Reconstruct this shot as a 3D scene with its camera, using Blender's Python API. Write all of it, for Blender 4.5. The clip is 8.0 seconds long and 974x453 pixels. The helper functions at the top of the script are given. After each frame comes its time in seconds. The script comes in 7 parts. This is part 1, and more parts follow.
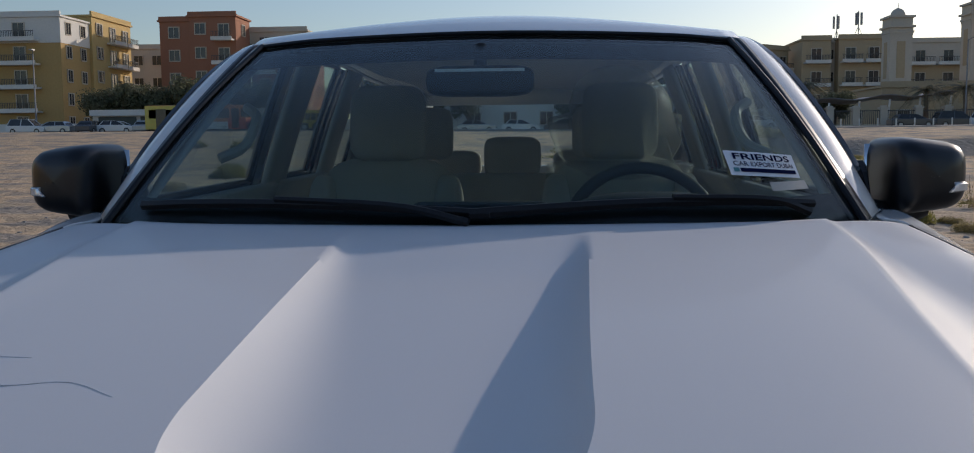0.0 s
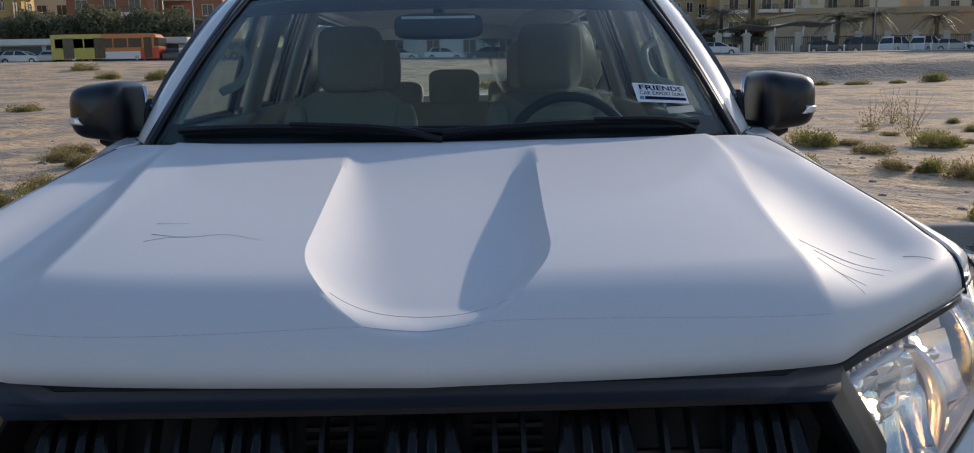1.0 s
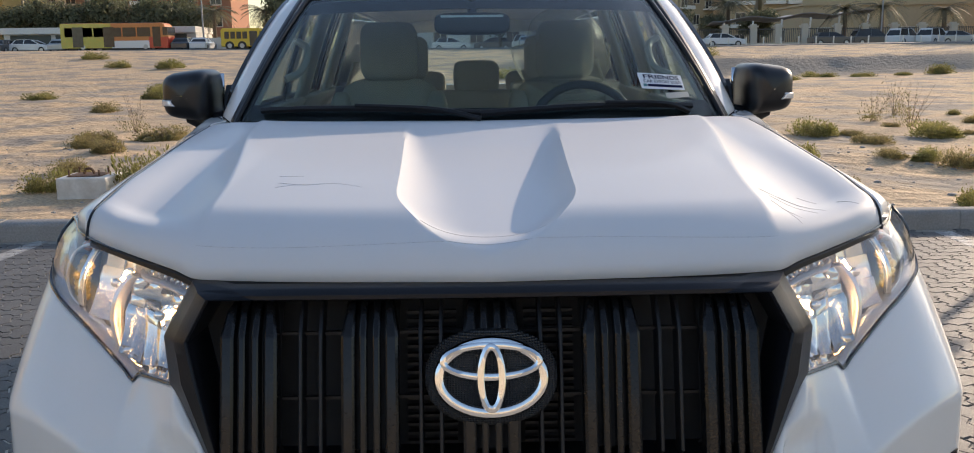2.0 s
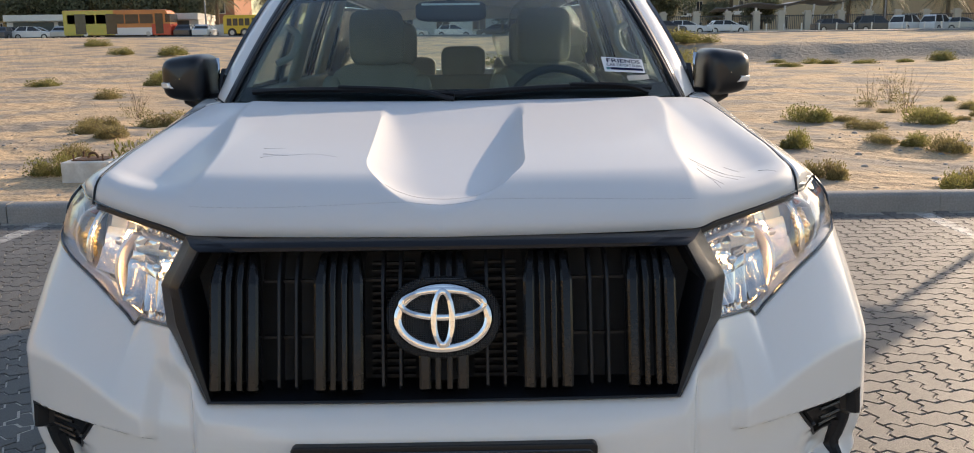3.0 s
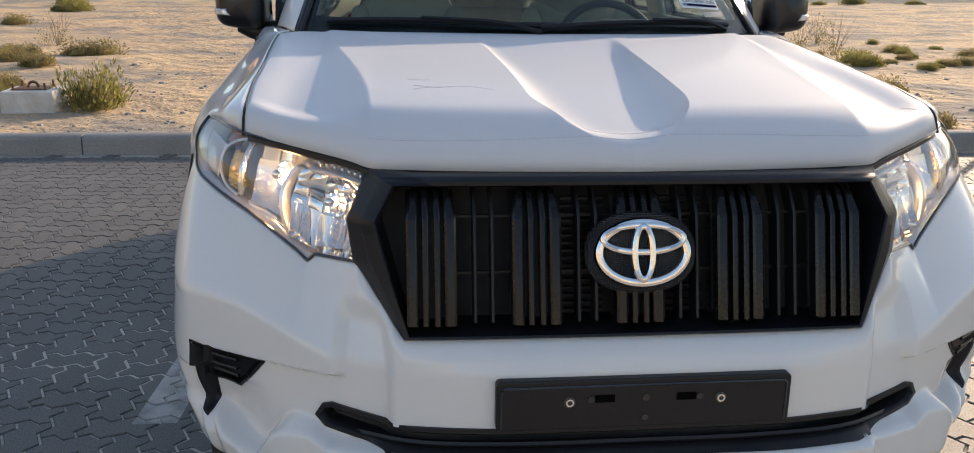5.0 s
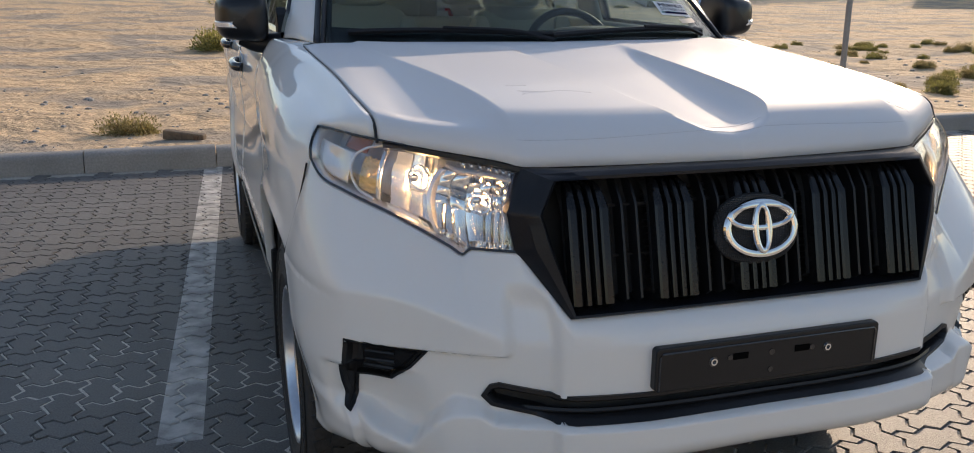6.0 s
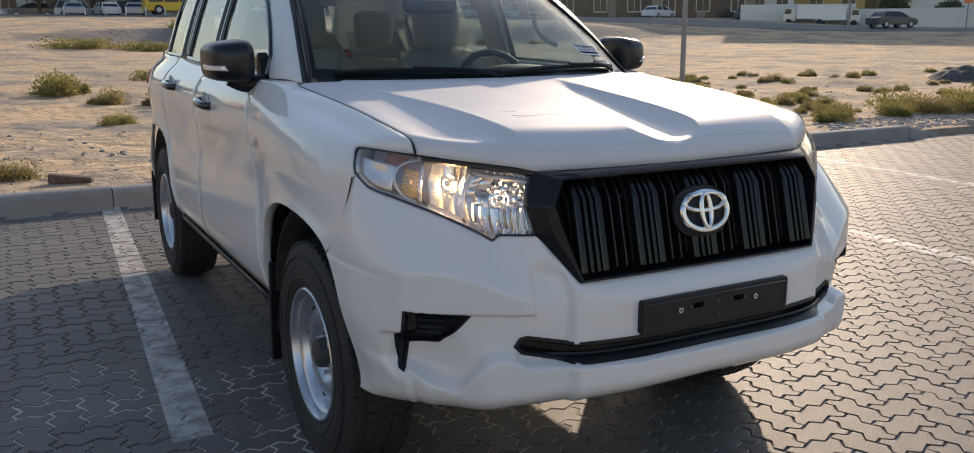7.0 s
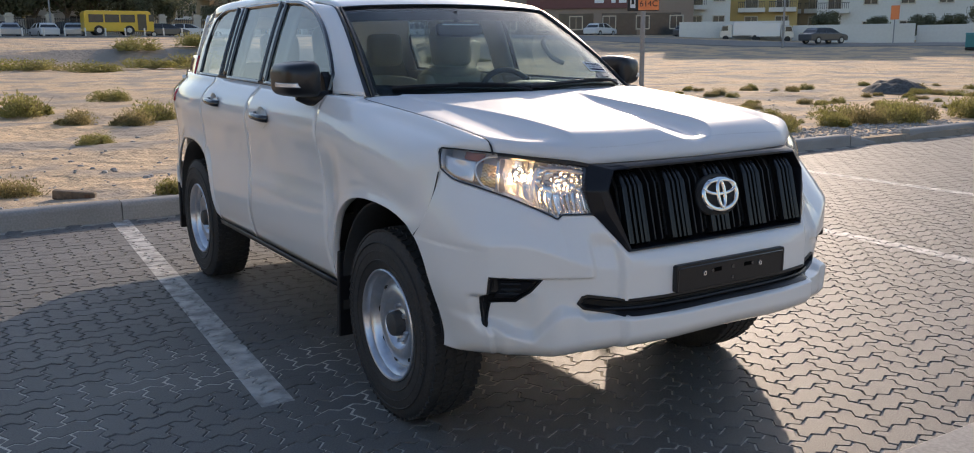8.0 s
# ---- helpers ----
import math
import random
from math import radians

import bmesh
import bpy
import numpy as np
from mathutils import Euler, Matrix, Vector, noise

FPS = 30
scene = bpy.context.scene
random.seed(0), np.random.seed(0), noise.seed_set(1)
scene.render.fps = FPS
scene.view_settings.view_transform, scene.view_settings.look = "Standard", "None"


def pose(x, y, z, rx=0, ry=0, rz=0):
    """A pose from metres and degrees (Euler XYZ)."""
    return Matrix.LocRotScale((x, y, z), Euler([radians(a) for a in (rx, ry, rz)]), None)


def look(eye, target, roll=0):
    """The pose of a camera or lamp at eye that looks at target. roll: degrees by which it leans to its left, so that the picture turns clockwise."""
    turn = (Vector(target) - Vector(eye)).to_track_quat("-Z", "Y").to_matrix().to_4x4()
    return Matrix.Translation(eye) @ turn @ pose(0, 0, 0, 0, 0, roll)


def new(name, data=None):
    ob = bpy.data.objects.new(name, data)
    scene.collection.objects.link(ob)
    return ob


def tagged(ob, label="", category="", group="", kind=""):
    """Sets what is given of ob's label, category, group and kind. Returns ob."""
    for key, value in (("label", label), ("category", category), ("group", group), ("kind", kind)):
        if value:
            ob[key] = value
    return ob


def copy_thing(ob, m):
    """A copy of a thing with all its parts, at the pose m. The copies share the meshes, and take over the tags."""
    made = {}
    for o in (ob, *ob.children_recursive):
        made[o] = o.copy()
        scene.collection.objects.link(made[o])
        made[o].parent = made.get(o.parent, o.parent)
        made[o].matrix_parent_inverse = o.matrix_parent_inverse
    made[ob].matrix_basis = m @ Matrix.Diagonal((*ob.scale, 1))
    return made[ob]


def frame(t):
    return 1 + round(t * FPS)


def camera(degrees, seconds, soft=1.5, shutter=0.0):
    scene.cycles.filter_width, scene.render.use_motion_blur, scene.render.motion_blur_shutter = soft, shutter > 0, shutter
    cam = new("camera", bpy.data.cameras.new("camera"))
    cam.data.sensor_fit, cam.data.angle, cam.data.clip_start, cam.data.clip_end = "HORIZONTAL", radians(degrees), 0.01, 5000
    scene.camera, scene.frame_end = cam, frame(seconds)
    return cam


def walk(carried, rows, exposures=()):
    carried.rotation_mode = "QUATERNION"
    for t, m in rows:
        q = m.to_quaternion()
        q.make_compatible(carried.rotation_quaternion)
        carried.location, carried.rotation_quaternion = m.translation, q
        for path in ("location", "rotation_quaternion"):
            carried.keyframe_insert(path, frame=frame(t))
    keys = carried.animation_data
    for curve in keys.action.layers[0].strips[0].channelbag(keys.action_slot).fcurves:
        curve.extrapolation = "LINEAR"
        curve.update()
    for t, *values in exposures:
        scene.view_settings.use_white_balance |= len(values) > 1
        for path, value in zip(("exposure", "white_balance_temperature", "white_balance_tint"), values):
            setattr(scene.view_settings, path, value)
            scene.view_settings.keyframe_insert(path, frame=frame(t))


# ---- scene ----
cam = camera(57.1, 8.0, soft=1.0)
PATH = [
    (0, (0.128, -0.283, 1.401), (-0.01, 1.703, 1.217), -0.5),
    (0.5, (0.099, -0.541, 1.417), (0.093, 1.442, 1.162), -0.6),
    (1, (0.06, -0.799, 1.419), (0.088, 1.171, 1.077), -0.9),
    (1.2, (0.034, -0.877, 1.409), (0.074, 1.092, 1.056), -0.6),
    (2.3, (-0.017, -1.361, 1.425), (-0.007, 0.605, 1.057), -0.7),
    (2.5, (0.016, -1.411, 1.421), (0.038, 0.554, 1.047), -0.8),
    (3, (0.074, -1.474, 1.415), (0.082, 0.488, 1.025), -0.7),
    (3.5, (0.079, -1.477, 1.409), (0.037, 0.463, 0.924), -0.8),
    (4, (0.012, -1.459, 1.409), (-0.032, 0.472, 0.891), -0.5),
    (4.5, (-0.196, -1.476, 1.417), (-0.177, 0.455, 0.895), -0.1),
    (5, (-0.439, -1.439, 1.409), (-0.241, 0.48, 0.882), 0.8),
    (5.2, (-0.566, -1.409, 1.4), (-0.315, 0.505, 0.875), 0.8),
    (6.3, (-1.289, -1.555, 1.427), (-0.547, 0.236, 0.933), 0.2),
    (6.5, (-1.405, -1.622, 1.428), (-0.577, 0.137, 0.956), 0.0),
    (7, (-1.724, -1.832, 1.446), (-0.8, -0.112, 1.015), -0.1),
    (7.5, (-2.086, -1.966, 1.451), (-1.079, -0.288, 1.039), -0.2),
    (8, (-2.36, -2.159, 1.462), (-1.325, -0.493, 1.068), -0.5),
]
EXPOSURES = [(0, -0.46, 5850, 16), (0.5, -0.46, 5900, 16), (1, 0.08, 6050, 15), (1.2, 0.26, 6200, 15), (2.3, 0.65, 6800, 16), (3.5, 0.78, 7100, 16), (4.5, 0.86, 7100, 17), (5.2, 0.70, 7050, 17), (6.5, 0.45, 6930, 17), (7, 0.41, 6850, 17), (8, 0.53, 6500, 18)]
walk(cam, [(t, look(eye, target, roll)) for t, eye, target, roll in PATH], EXPOSURES)

# ---- world, sun ----
SUN_AZ, SUN_EL = 42.5, 18.0
SUN = Vector((math.cos(radians(SUN_EL)) * math.sin(radians(SUN_AZ)), math.cos(radians(SUN_EL)) * math.cos(radians(SUN_AZ)), math.sin(radians(SUN_EL))))
world = bpy.data.worlds.new("world")
scene.world = world
world.use_nodes = True
wn = world.node_tree
sky = wn.nodes.new("ShaderNodeTexSky")
sky.sky_type = "NISHITA"
sky.sun_disc = False
sky.sun_elevation, sky.sun_rotation = radians(SUN_EL), radians(SUN_AZ)
sky.air_density, sky.dust_density, sky.ozone_density = 1.2, 1.0, 1.8
wn.links.new(sky.outputs[0], wn.nodes["Background"].inputs[0])
wn.nodes["Background"].inputs[1].default_value = 0.14
sun_data = bpy.data.lights.new("sun", "SUN")
sun_data.energy, sun_data.angle, sun_data.color = 3.3, radians(0.6), (1.0, 0.83, 0.62)
sun = new("sun", sun_data)
sun.matrix_world = look(SUN * 60, (0, 0, 0))

# ---- materials ----


def material(name, color, rough=0.5, metal=0.0, coat=0.0, grain=0.0, scale=40.0, stain=0.0, stain_scale=3.0, bump=0.0, second=None, spec=0.5, random_tint=0.0):
    """Principled surface with grain and larger stains in its colour, and a fine relief."""
    m = bpy.data.materials.new(name)
    m.use_nodes = True
    t = m.node_tree
    b = t.nodes["Principled BSDF"]
    b.inputs["Roughness"].default_value, b.inputs["Metallic"].default_value = rough, metal
    b.inputs["Coat Weight"].default_value, b.inputs["Coat Roughness"].default_value = coat, 0.03
    b.inputs["Specular IOR Level"].default_value = spec
    b.inputs["Base Color"].default_value = (*color, 1)
    if grain or stain or bump or random_tint:
        co = t.nodes.new("ShaderNodeTexCoord")
        fine = t.nodes.new("ShaderNodeTexNoise")
        fine.inputs["Scale"].default_value, fine.inputs["Detail"].default_value = scale, 6
        t.links.new(co.outputs["Object"], fine.inputs["Vector"])
        big = t.nodes.new("ShaderNodeTexNoise")
        big.inputs["Scale"].default_value, big.inputs["Detail"].default_value = stain_scale, 5
        t.links.new(co.outputs["Object"], big.inputs["Vector"])
        a = t.nodes.new("ShaderNodeMix")
        a.data_type = "RGBA"
        other = second or tuple(c * 0.55 for c in color)
        a.inputs["A"].default_value, a.inputs["B"].default_value = (*color, 1), (*other, 1)
        ramp = t.nodes.new("ShaderNodeMapRange")
        ramp.inputs["From Min"].default_value, ramp.inputs["From Max"].default_value = 0.4, 0.7
        ramp.inputs["To Max"].default_value = stain
        t.links.new(big.outputs["Fac"], ramp.inputs["Value"])
        t.links.new(ramp.outputs["Result"], a.inputs["Factor"])
        h = t.nodes.new("ShaderNodeHueSaturation")
        t.links.new(a.outputs["Result"], h.inputs["Color"])
        g = t.nodes.new("ShaderNodeMapRange")
        g.inputs["To Min"].default_value, g.inputs["To Max"].default_value = 1 - grain, 1 + grain
        g.inputs["From Min"].default_value, g.inputs["From Max"].default_value = 0.3, 0.7
        t.links.new(fine.outputs["Fac"], g.inputs["Value"])
        last = g.outputs["Result"]
        if random_tint:
            info = t.nodes.new("ShaderNodeObjectInfo")
            geo = t.nodes.new("ShaderNodeNewGeometry")
            add = t.nodes.new("ShaderNodeMath")
            add.operation = "ADD"
            t.links.new(info.outputs["Random"], add.inputs[0])
            t.links.new(geo.outputs["Random Per Island"], add.inputs[1])
            fr = t.nodes.new("ShaderNodeMath")
            fr.operation = "FRACT"
            t.links.new(add.outputs[0], fr.inputs[0])
            rr = t.nodes.new("ShaderNodeMapRange")
            rr.inputs["To Min"].default_value, rr.inputs["To Max"].default_value = 1 - random_tint, 1 + random_tint
            t.links.new(fr.outputs[0], rr.inputs["Value"])
            mul = t.nodes.new("ShaderNodeMath")
            mul.operation = "MULTIPLY"
            t.links.new(rr.outputs["Result"], mul.inputs[0])
            t.links.new(last, mul.inputs[1])
            last = mul.outputs[0]
        t.links.new(last, h.inputs["Value"])
        t.links.new(h.outputs["Color"], b.inputs["Base Color"])
        if bump:
            bp = t.nodes.new("ShaderNodeBump")
            bp.inputs["Strength"].default_value, bp.inputs["Distance"].default_value = 0.6, bump
            t.links.new(fine.outputs["Fac"], bp.inputs["Height"])
            t.links.new(bp.outputs["Normal"], b.inputs["Normal"])
    return m


def glass_material(name, tint, rough=0.0, ior=1.45, fall=4.6):
    """Thin pane: clear with a tint, and a mirror gloss by Fresnel."""
    m = bpy.data.materials.new(name)
    m.use_nodes = True
    t = m.node_tree
    t.nodes.remove(t.nodes["Principled BSDF"])
    out = t.nodes["Material Output"]
    clear, gloss = t.nodes.new("ShaderNodeBsdfTransparent"), t.nodes.new("ShaderNodeBsdfGlossy")
    clear.inputs[0].default_value = (*tint, 1)
    gloss.inputs["Roughness"].default_value = rough
    face, mix = t.nodes.new("ShaderNodeLayerWeight"), t.nodes.new("ShaderNodeMixShader")
    face.inputs[0].default_value = 0.5
    base = ((ior - 1) / (ior + 1)) ** 2 * 1.8
    power, curve = t.nodes.new("ShaderNodeMath"), t.nodes.new("ShaderNodeMath")
    power.operation, curve.operation = "POWER", "MULTIPLY_ADD"
    power.inputs[1].default_value = fall
    curve.inputs[1].default_value, curve.inputs[2].default_value = 1 - base, base
    t.links.new(face.outputs["Facing"], power.inputs[0])
    t.links.new(power.outputs[0], curve.inputs[0])
    t.links.new(curve.outputs[0], mix.inputs[0])
    t.links.new(clear.outputs[0], mix.inputs[1])
    t.links.new(gloss.outputs[0], mix.inputs[2])
    t.links.new(mix.outputs[0], out.inputs[0])
    return m


PAINT = material("white_paint", (0.76, 0.76, 0.75), 0.5, 0.0, 1.0, spec=0.2, grain=0.012, scale=900, stain=0.05, stain_scale=2.5, second=(0.74, 0.735, 0.72))
BLACK_GLOSS = material("black_gloss", (0.016, 0.016, 0.019), 0.22, 0.0, 0.6, grain=0.1, scale=60, stain=0.3)
BLACK_PLASTIC = material("black_plastic", (0.012, 0.012, 0.014), 0.40, spec=0.38, grain=0.25, scale=300, stain=0.4, bump=0.0004)
GRILLE_BLACK = material("grille_black", (0.010, 0.010, 0.011), 0.20, spec=0.33, grain=0.15, scale=200, stain=0.3)
SLOT = material("open_slot", (0.002, 0.002, 0.002), 0.9, spec=0.05, grain=0.1)
DARK = material("dark_cavity", (0.018, 0.018, 0.019), 0.7, grain=0.2)
RUBBER = material("tyre_rubber", (0.022, 0.022, 0.023), 0.72, grain=0.3, scale=90, stain=0.5, stain_scale=7, second=(0.05, 0.046, 0.04), bump=0.0006)
STEEL = material("silver_wheel", (0.60, 0.62, 0.66), 0.30, 0.85, grain=0.06, scale=60, stain=0.3, stain_scale=9)
CHROME = material("chrome", (0.82, 0.82, 0.83), 0.09, 1.0, grain=0.05, scale=30)
REFLECTOR = material("lamp_reflector", (0.95, 0.93, 0.89), 0.11, 1.0, grain=0.03, scale=30)
DIP_DISH = material("satin_reflector", (0.95, 0.93, 0.89), 0.24, 1.0, grain=0.03, scale=30)
LAMP_SILVER = material("lamp_silver", (0.86, 0.86, 0.87), 0.20, 0.5, grain=0.05, scale=30)
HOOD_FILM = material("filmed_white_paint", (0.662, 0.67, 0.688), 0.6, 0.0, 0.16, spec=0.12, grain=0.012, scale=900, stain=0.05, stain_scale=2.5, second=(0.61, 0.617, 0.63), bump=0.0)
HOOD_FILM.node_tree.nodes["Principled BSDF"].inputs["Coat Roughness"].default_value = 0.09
BULB = material("lit_bulb", (1.0, 0.8, 0.5), 0.3)
BULB.node_tree.nodes["Principled BSDF"].inputs["Emission Color"].default_value = (1.0, 0.62, 0.28, 1)
BULB.node_tree.nodes["Principled BSDF"].inputs["Emission Strength"].default_value = 150.0
BULB_DIM = material("glowing_bulb", (1.0, 0.75, 0.45), 0.3)
BULB_DIM.node_tree.nodes["Principled BSDF"].inputs["Emission Color"].default_value = (1.0, 0.55, 0.22, 1)
BULB_DIM.node_tree.nodes["Principled BSDF"].inputs["Emission Strength"].default_value = 25.0
FRAME_BLACK = material("grille_frame", (0.010, 0.0105, 0.014), 0.36, spec=0.28, grain=0.2, scale=300, stain=0.3, bump=0.0003)
AMBER = material("amber_lens", (0.72, 0.50, 0.22), 0.2, 0.0, 0.5, grain=0.2, scale=400, bump=0.001)
RED_BROWN = material("side_marker", (0.34, 0.13, 0.08), 0.2, 0.0, 0.5, grain=0.2, scale=400)
REDLENS = material("red_lens", (0.42, 0.015, 0.02), 0.12, 0.0, 0.8, grain=0.1, scale=200)
CLEAR = glass_material("clear_lens", (0.98, 0.98, 0.98), 0.0, 1.5, 4.6)
SCREEN = glass_material("windscreen_glass", (0.80, 0.88, 0.88), 0.0, 1.235, 5.2)
PANE = glass_material("side_glass", (0.68, 0.75, 0.73), 0.0, 2.0)
BAND = glass_material("tint_band", (0.07, 0.10, 0.17), 0.0, 1.02, 12.0)
FABRIC = material("beige_fabric", (0.50, 0.46, 0.39), 0.85, grain=0.12, scale=500, stain=0.25, stain_scale=5, bump=0.0008)
TRIM = material("beige_trim", (0.46, 0.44, 0.39), 0.6, grain=0.06, scale=200, stain=0.2)
DASH = material("dash_plastic", (0.05, 0.05, 0.05), 0.6, grain=0.2, scale=400, bump=0.0005)
REAR_PANE = glass_material("rear_glass", (0.95, 0.97, 0.96), 0.0, 1.2)
PLASTIC_FILM = glass_material("plastic_film", (0.93, 0.94, 0.92), 0.10, 1.75)
# milky film that scatters some light, and fine creases
ft = PLASTIC_FILM.node_tree
film_mix, film_haze, film_bump, film_noise = (ft.nodes.new(k) for k in ("ShaderNodeMixShader", "ShaderNodeBsdfTranslucent", "ShaderNodeBump", "ShaderNodeTexNoise"))
film_haze.inputs[0].default_value = (0.86, 0.87, 0.82, 1)
film_noise.inputs["Scale"].default_value, film_noise.inputs["Detail"].default_value, film_noise.inputs["Distortion"].default_value = 14.0, 4, 1.6
film_bump.inputs["Strength"].default_value, film_bump.inputs["Distance"].default_value = 0.9, 0.02
ft.links.new(film_noise.outputs["Fac"], film_bump.inputs["Height"])
film_gloss = [n for n in ft.nodes if n.type == "BSDF_GLOSSY"][0]
ft.links.new(film_bump.outputs["Normal"], film_gloss.inputs["Normal"])
ft.links.new(film_bump.outputs["Normal"], film_haze.inputs["Normal"])
film_mix.inputs[0].default_value = 0.20
ft.links.new([n for n in ft.nodes if n.type == "MIX_SHADER" and n != film_mix][0].outputs[0], film_mix.inputs[1])
ft.links.new(film_haze.outputs[0], film_mix.inputs[2])
ft.links.new(film_mix.outputs[0], ft.nodes["Material Output"].inputs[0])
PAPER = material("paper", (0.82, 0.83, 0.85), 0.9, spec=0.1, grain=0.02, scale=100)
NAVY = material("navy_print", (0.012, 0.015, 0.05), 1.0, spec=0.0)
FRIT = material("screen_frit", (0.006, 0.006, 0.007), 0.6, spec=0.1)
MIRROR_BLACK = material("mirror_housing", (0.006, 0.0065, 0.009), 0.36, 0.0, 0.1, grain=0.1, scale=60)
RUBBLE = material("dark_rubble", (0.085, 0.083, 0.08), 0.9, grain=0.4, scale=14, stain=0.5, stain_scale=3, bump=0.03)
MIRROR = material("mirror_glass", (0.9, 0.9, 0.9), 0.02, 1.0)
SCRATCH = material("film_wrinkle", (0.60, 0.60, 0.62), 0.45, 0.0, 0.6, grain=0.2, scale=200)

PAVER = material("concrete_paver", (0.132, 0.127, 0.120), 0.62, spec=0.35, grain=0.42, scale=170, stain=0.45, stain_scale=1.1, second=(0.094, 0.09, 0.085), bump=0.004, random_tint=0.10)
JOINT = material("joint_sand", (0.46, 0.42, 0.36), 0.95, grain=0.3, scale=120, stain=0.7, stain_scale=1.6, second=(0.25, 0.225, 0.19))
PALE_JOINT = material("pale_joint_sand", (0.62, 0.58, 0.50), 0.95, grain=0.3, scale=120, stain=0.7, stain_scale=2.6, second=(0.36, 0.33, 0.28))
CONCRETE = material("kerb_concrete", (0.31, 0.30, 0.285), 0.8, grain=0.14, scale=60, stain=0.5, stain_scale=2.2, second=(0.21, 0.20, 0.185), bump=0.003)
# Unseen ground behind the walk, coloured pale to bounce light onto the bumper.
BOUNCE_LANE = material("pale_bounce_lane", (0.43, 0.385, 0.315), 0.85, grain=0.2, scale=30, stain=0.5, stain_scale=0.6, second=(0.33, 0.295, 0.245), bump=0.003)
BLOCKPAINT = material("painted_block", (0.66, 0.65, 0.62), 0.8, grain=0.08, scale=40, stain=0.6, stain_scale=5, second=(0.42, 0.38, 0.32), bump=0.003)
RUST = material("rusty_steel", (0.16, 0.09, 0.055), 0.8, 0.3, grain=0.4, scale=60, stain=0.6, bump=0.001)
ASPHALT = material("asphalt", (0.19, 0.18, 0.165), 0.8, grain=0.25, scale=8, stain=0.5, stain_scale=0.2, second=(0.22, 0.205, 0.18))
POLE_GREY = material("galvanised_pole", (0.30, 0.30, 0.31), 0.5, 0.6, grain=0.1, scale=30, stain=0.4)
ORANGE = material("orange_sign", (0.80, 0.23, 0.07), 0.5, grain=0.05)
WHITE = material("white_render", (0.70, 0.68, 0.63), 0.85, grain=0.04, scale=4, stain=0.35, stain_scale=0.15, second=(0.55, 0.52, 0.46))
CREAM = material("cream_render", (0.56, 0.50, 0.41), 0.85, grain=0.04, scale=4, stain=0.35, stain_scale=0.15, second=(0.45, 0.39, 0.31))
OCHRE = material("ochre_render", (0.46, 0.31, 0.12), 0.85, grain=0.05, scale=4, stain=0.35, stain_scale=0.12, second=(0.38, 0.25, 0.10))
YELLOW_WALL = material("yellow_render", (0.56, 0.40, 0.16), 0.85, grain=0.05, scale=4, stain=0.3, stain_scale=0.12)
TERRA = material("terracotta_render", (0.34, 0.155, 0.09), 0.85, grain=0.05, scale=4, stain=0.35, stain_scale=0.12, second=(0.27, 0.12, 0.07))
BEIGE = material("sand_render", (0.45, 0.35, 0.22), 0.85, grain=0.05, scale=4, stain=0.35, stain_scale=0.12, second=(0.37, 0.29, 0.18))
# Far panes and railings are lifted from near black to carry distance haze.
WINDOW = material("dark_window", (0.04, 0.042, 0.046), 0.12, grain=0.2, scale=2, stain=0.5, stain_scale=0.4, second=(0.06, 0.055, 0.05))
GARAGE = material("garage_door", (0.08, 0.09, 0.08), 0.6, grain=0.1, scale=3, stain=0.4)
RAILING = material("dark_railing", (0.07, 0.07, 0.07), 0.6, grain=0.1)
MAROON = material("maroon_board", (0.15, 0.05, 0.045), 0.5, grain=0.05, scale=3)
BROWN = material("brown_render", (0.31, 0.235, 0.185), 0.85, grain=0.05, scale=4, stain=0.35, stain_scale=0.12, second=(0.25, 0.18, 0.14))
BUS_YELLOW = material("bus_yellow", (0.72, 0.47, 0.03), 0.35, 0.0, 0.4, grain=0.03, scale=3, stain=0.2)
BUS_ORANGE = material("bus_orange", (0.62, 0.20, 0.05), 0.35, 0.0, 0.4, grain=0.03, scale=3, stain=0.2)
BUS_LIME = material("bus_lime", (0.50, 0.44, 0.07), 0.35, 0.0, 0.4, grain=0.05, scale=3, stain=0.5, second=(0.62, 0.36, 0.05))
BUS_RED = material("bus_red", (0.62, 0.06, 0.03), 0.35, 0.0, 0.4, grain=0.03, scale=3)
CAR_WHITE = material("car_white", (0.72, 0.72, 0.72), 0.3, 0.0, 0.8, grain=0.02, scale=3, stain=0.1)
CAR_GREY = material("car_grey", (0.07, 0.075, 0.085), 0.3, 0.2, 0.8, grain=0.05, scale=3)
CAR_SILVER = material("car_silver", (0.42, 0.44, 0.46), 0.3, 0.5, 0.8, grain=0.05, scale=3)
BARK = material("bark", (0.13, 0.095, 0.065), 0.9, grain=0.3, scale=20, bump=0.01)
TEAL = material("teal_plastic", (0.05, 0.22, 0.24), 0.45, grain=0.05, scale=5)
WOOD = material("weathered_wood", (0.16, 0.115, 0.08), 0.85, grain=0.35, scale=25, stain=0.6, stain_scale=6, bump=0.006)
TWIG = material("dry_twig", (0.24, 0.175, 0.115), 0.9, grain=0.3, scale=60)


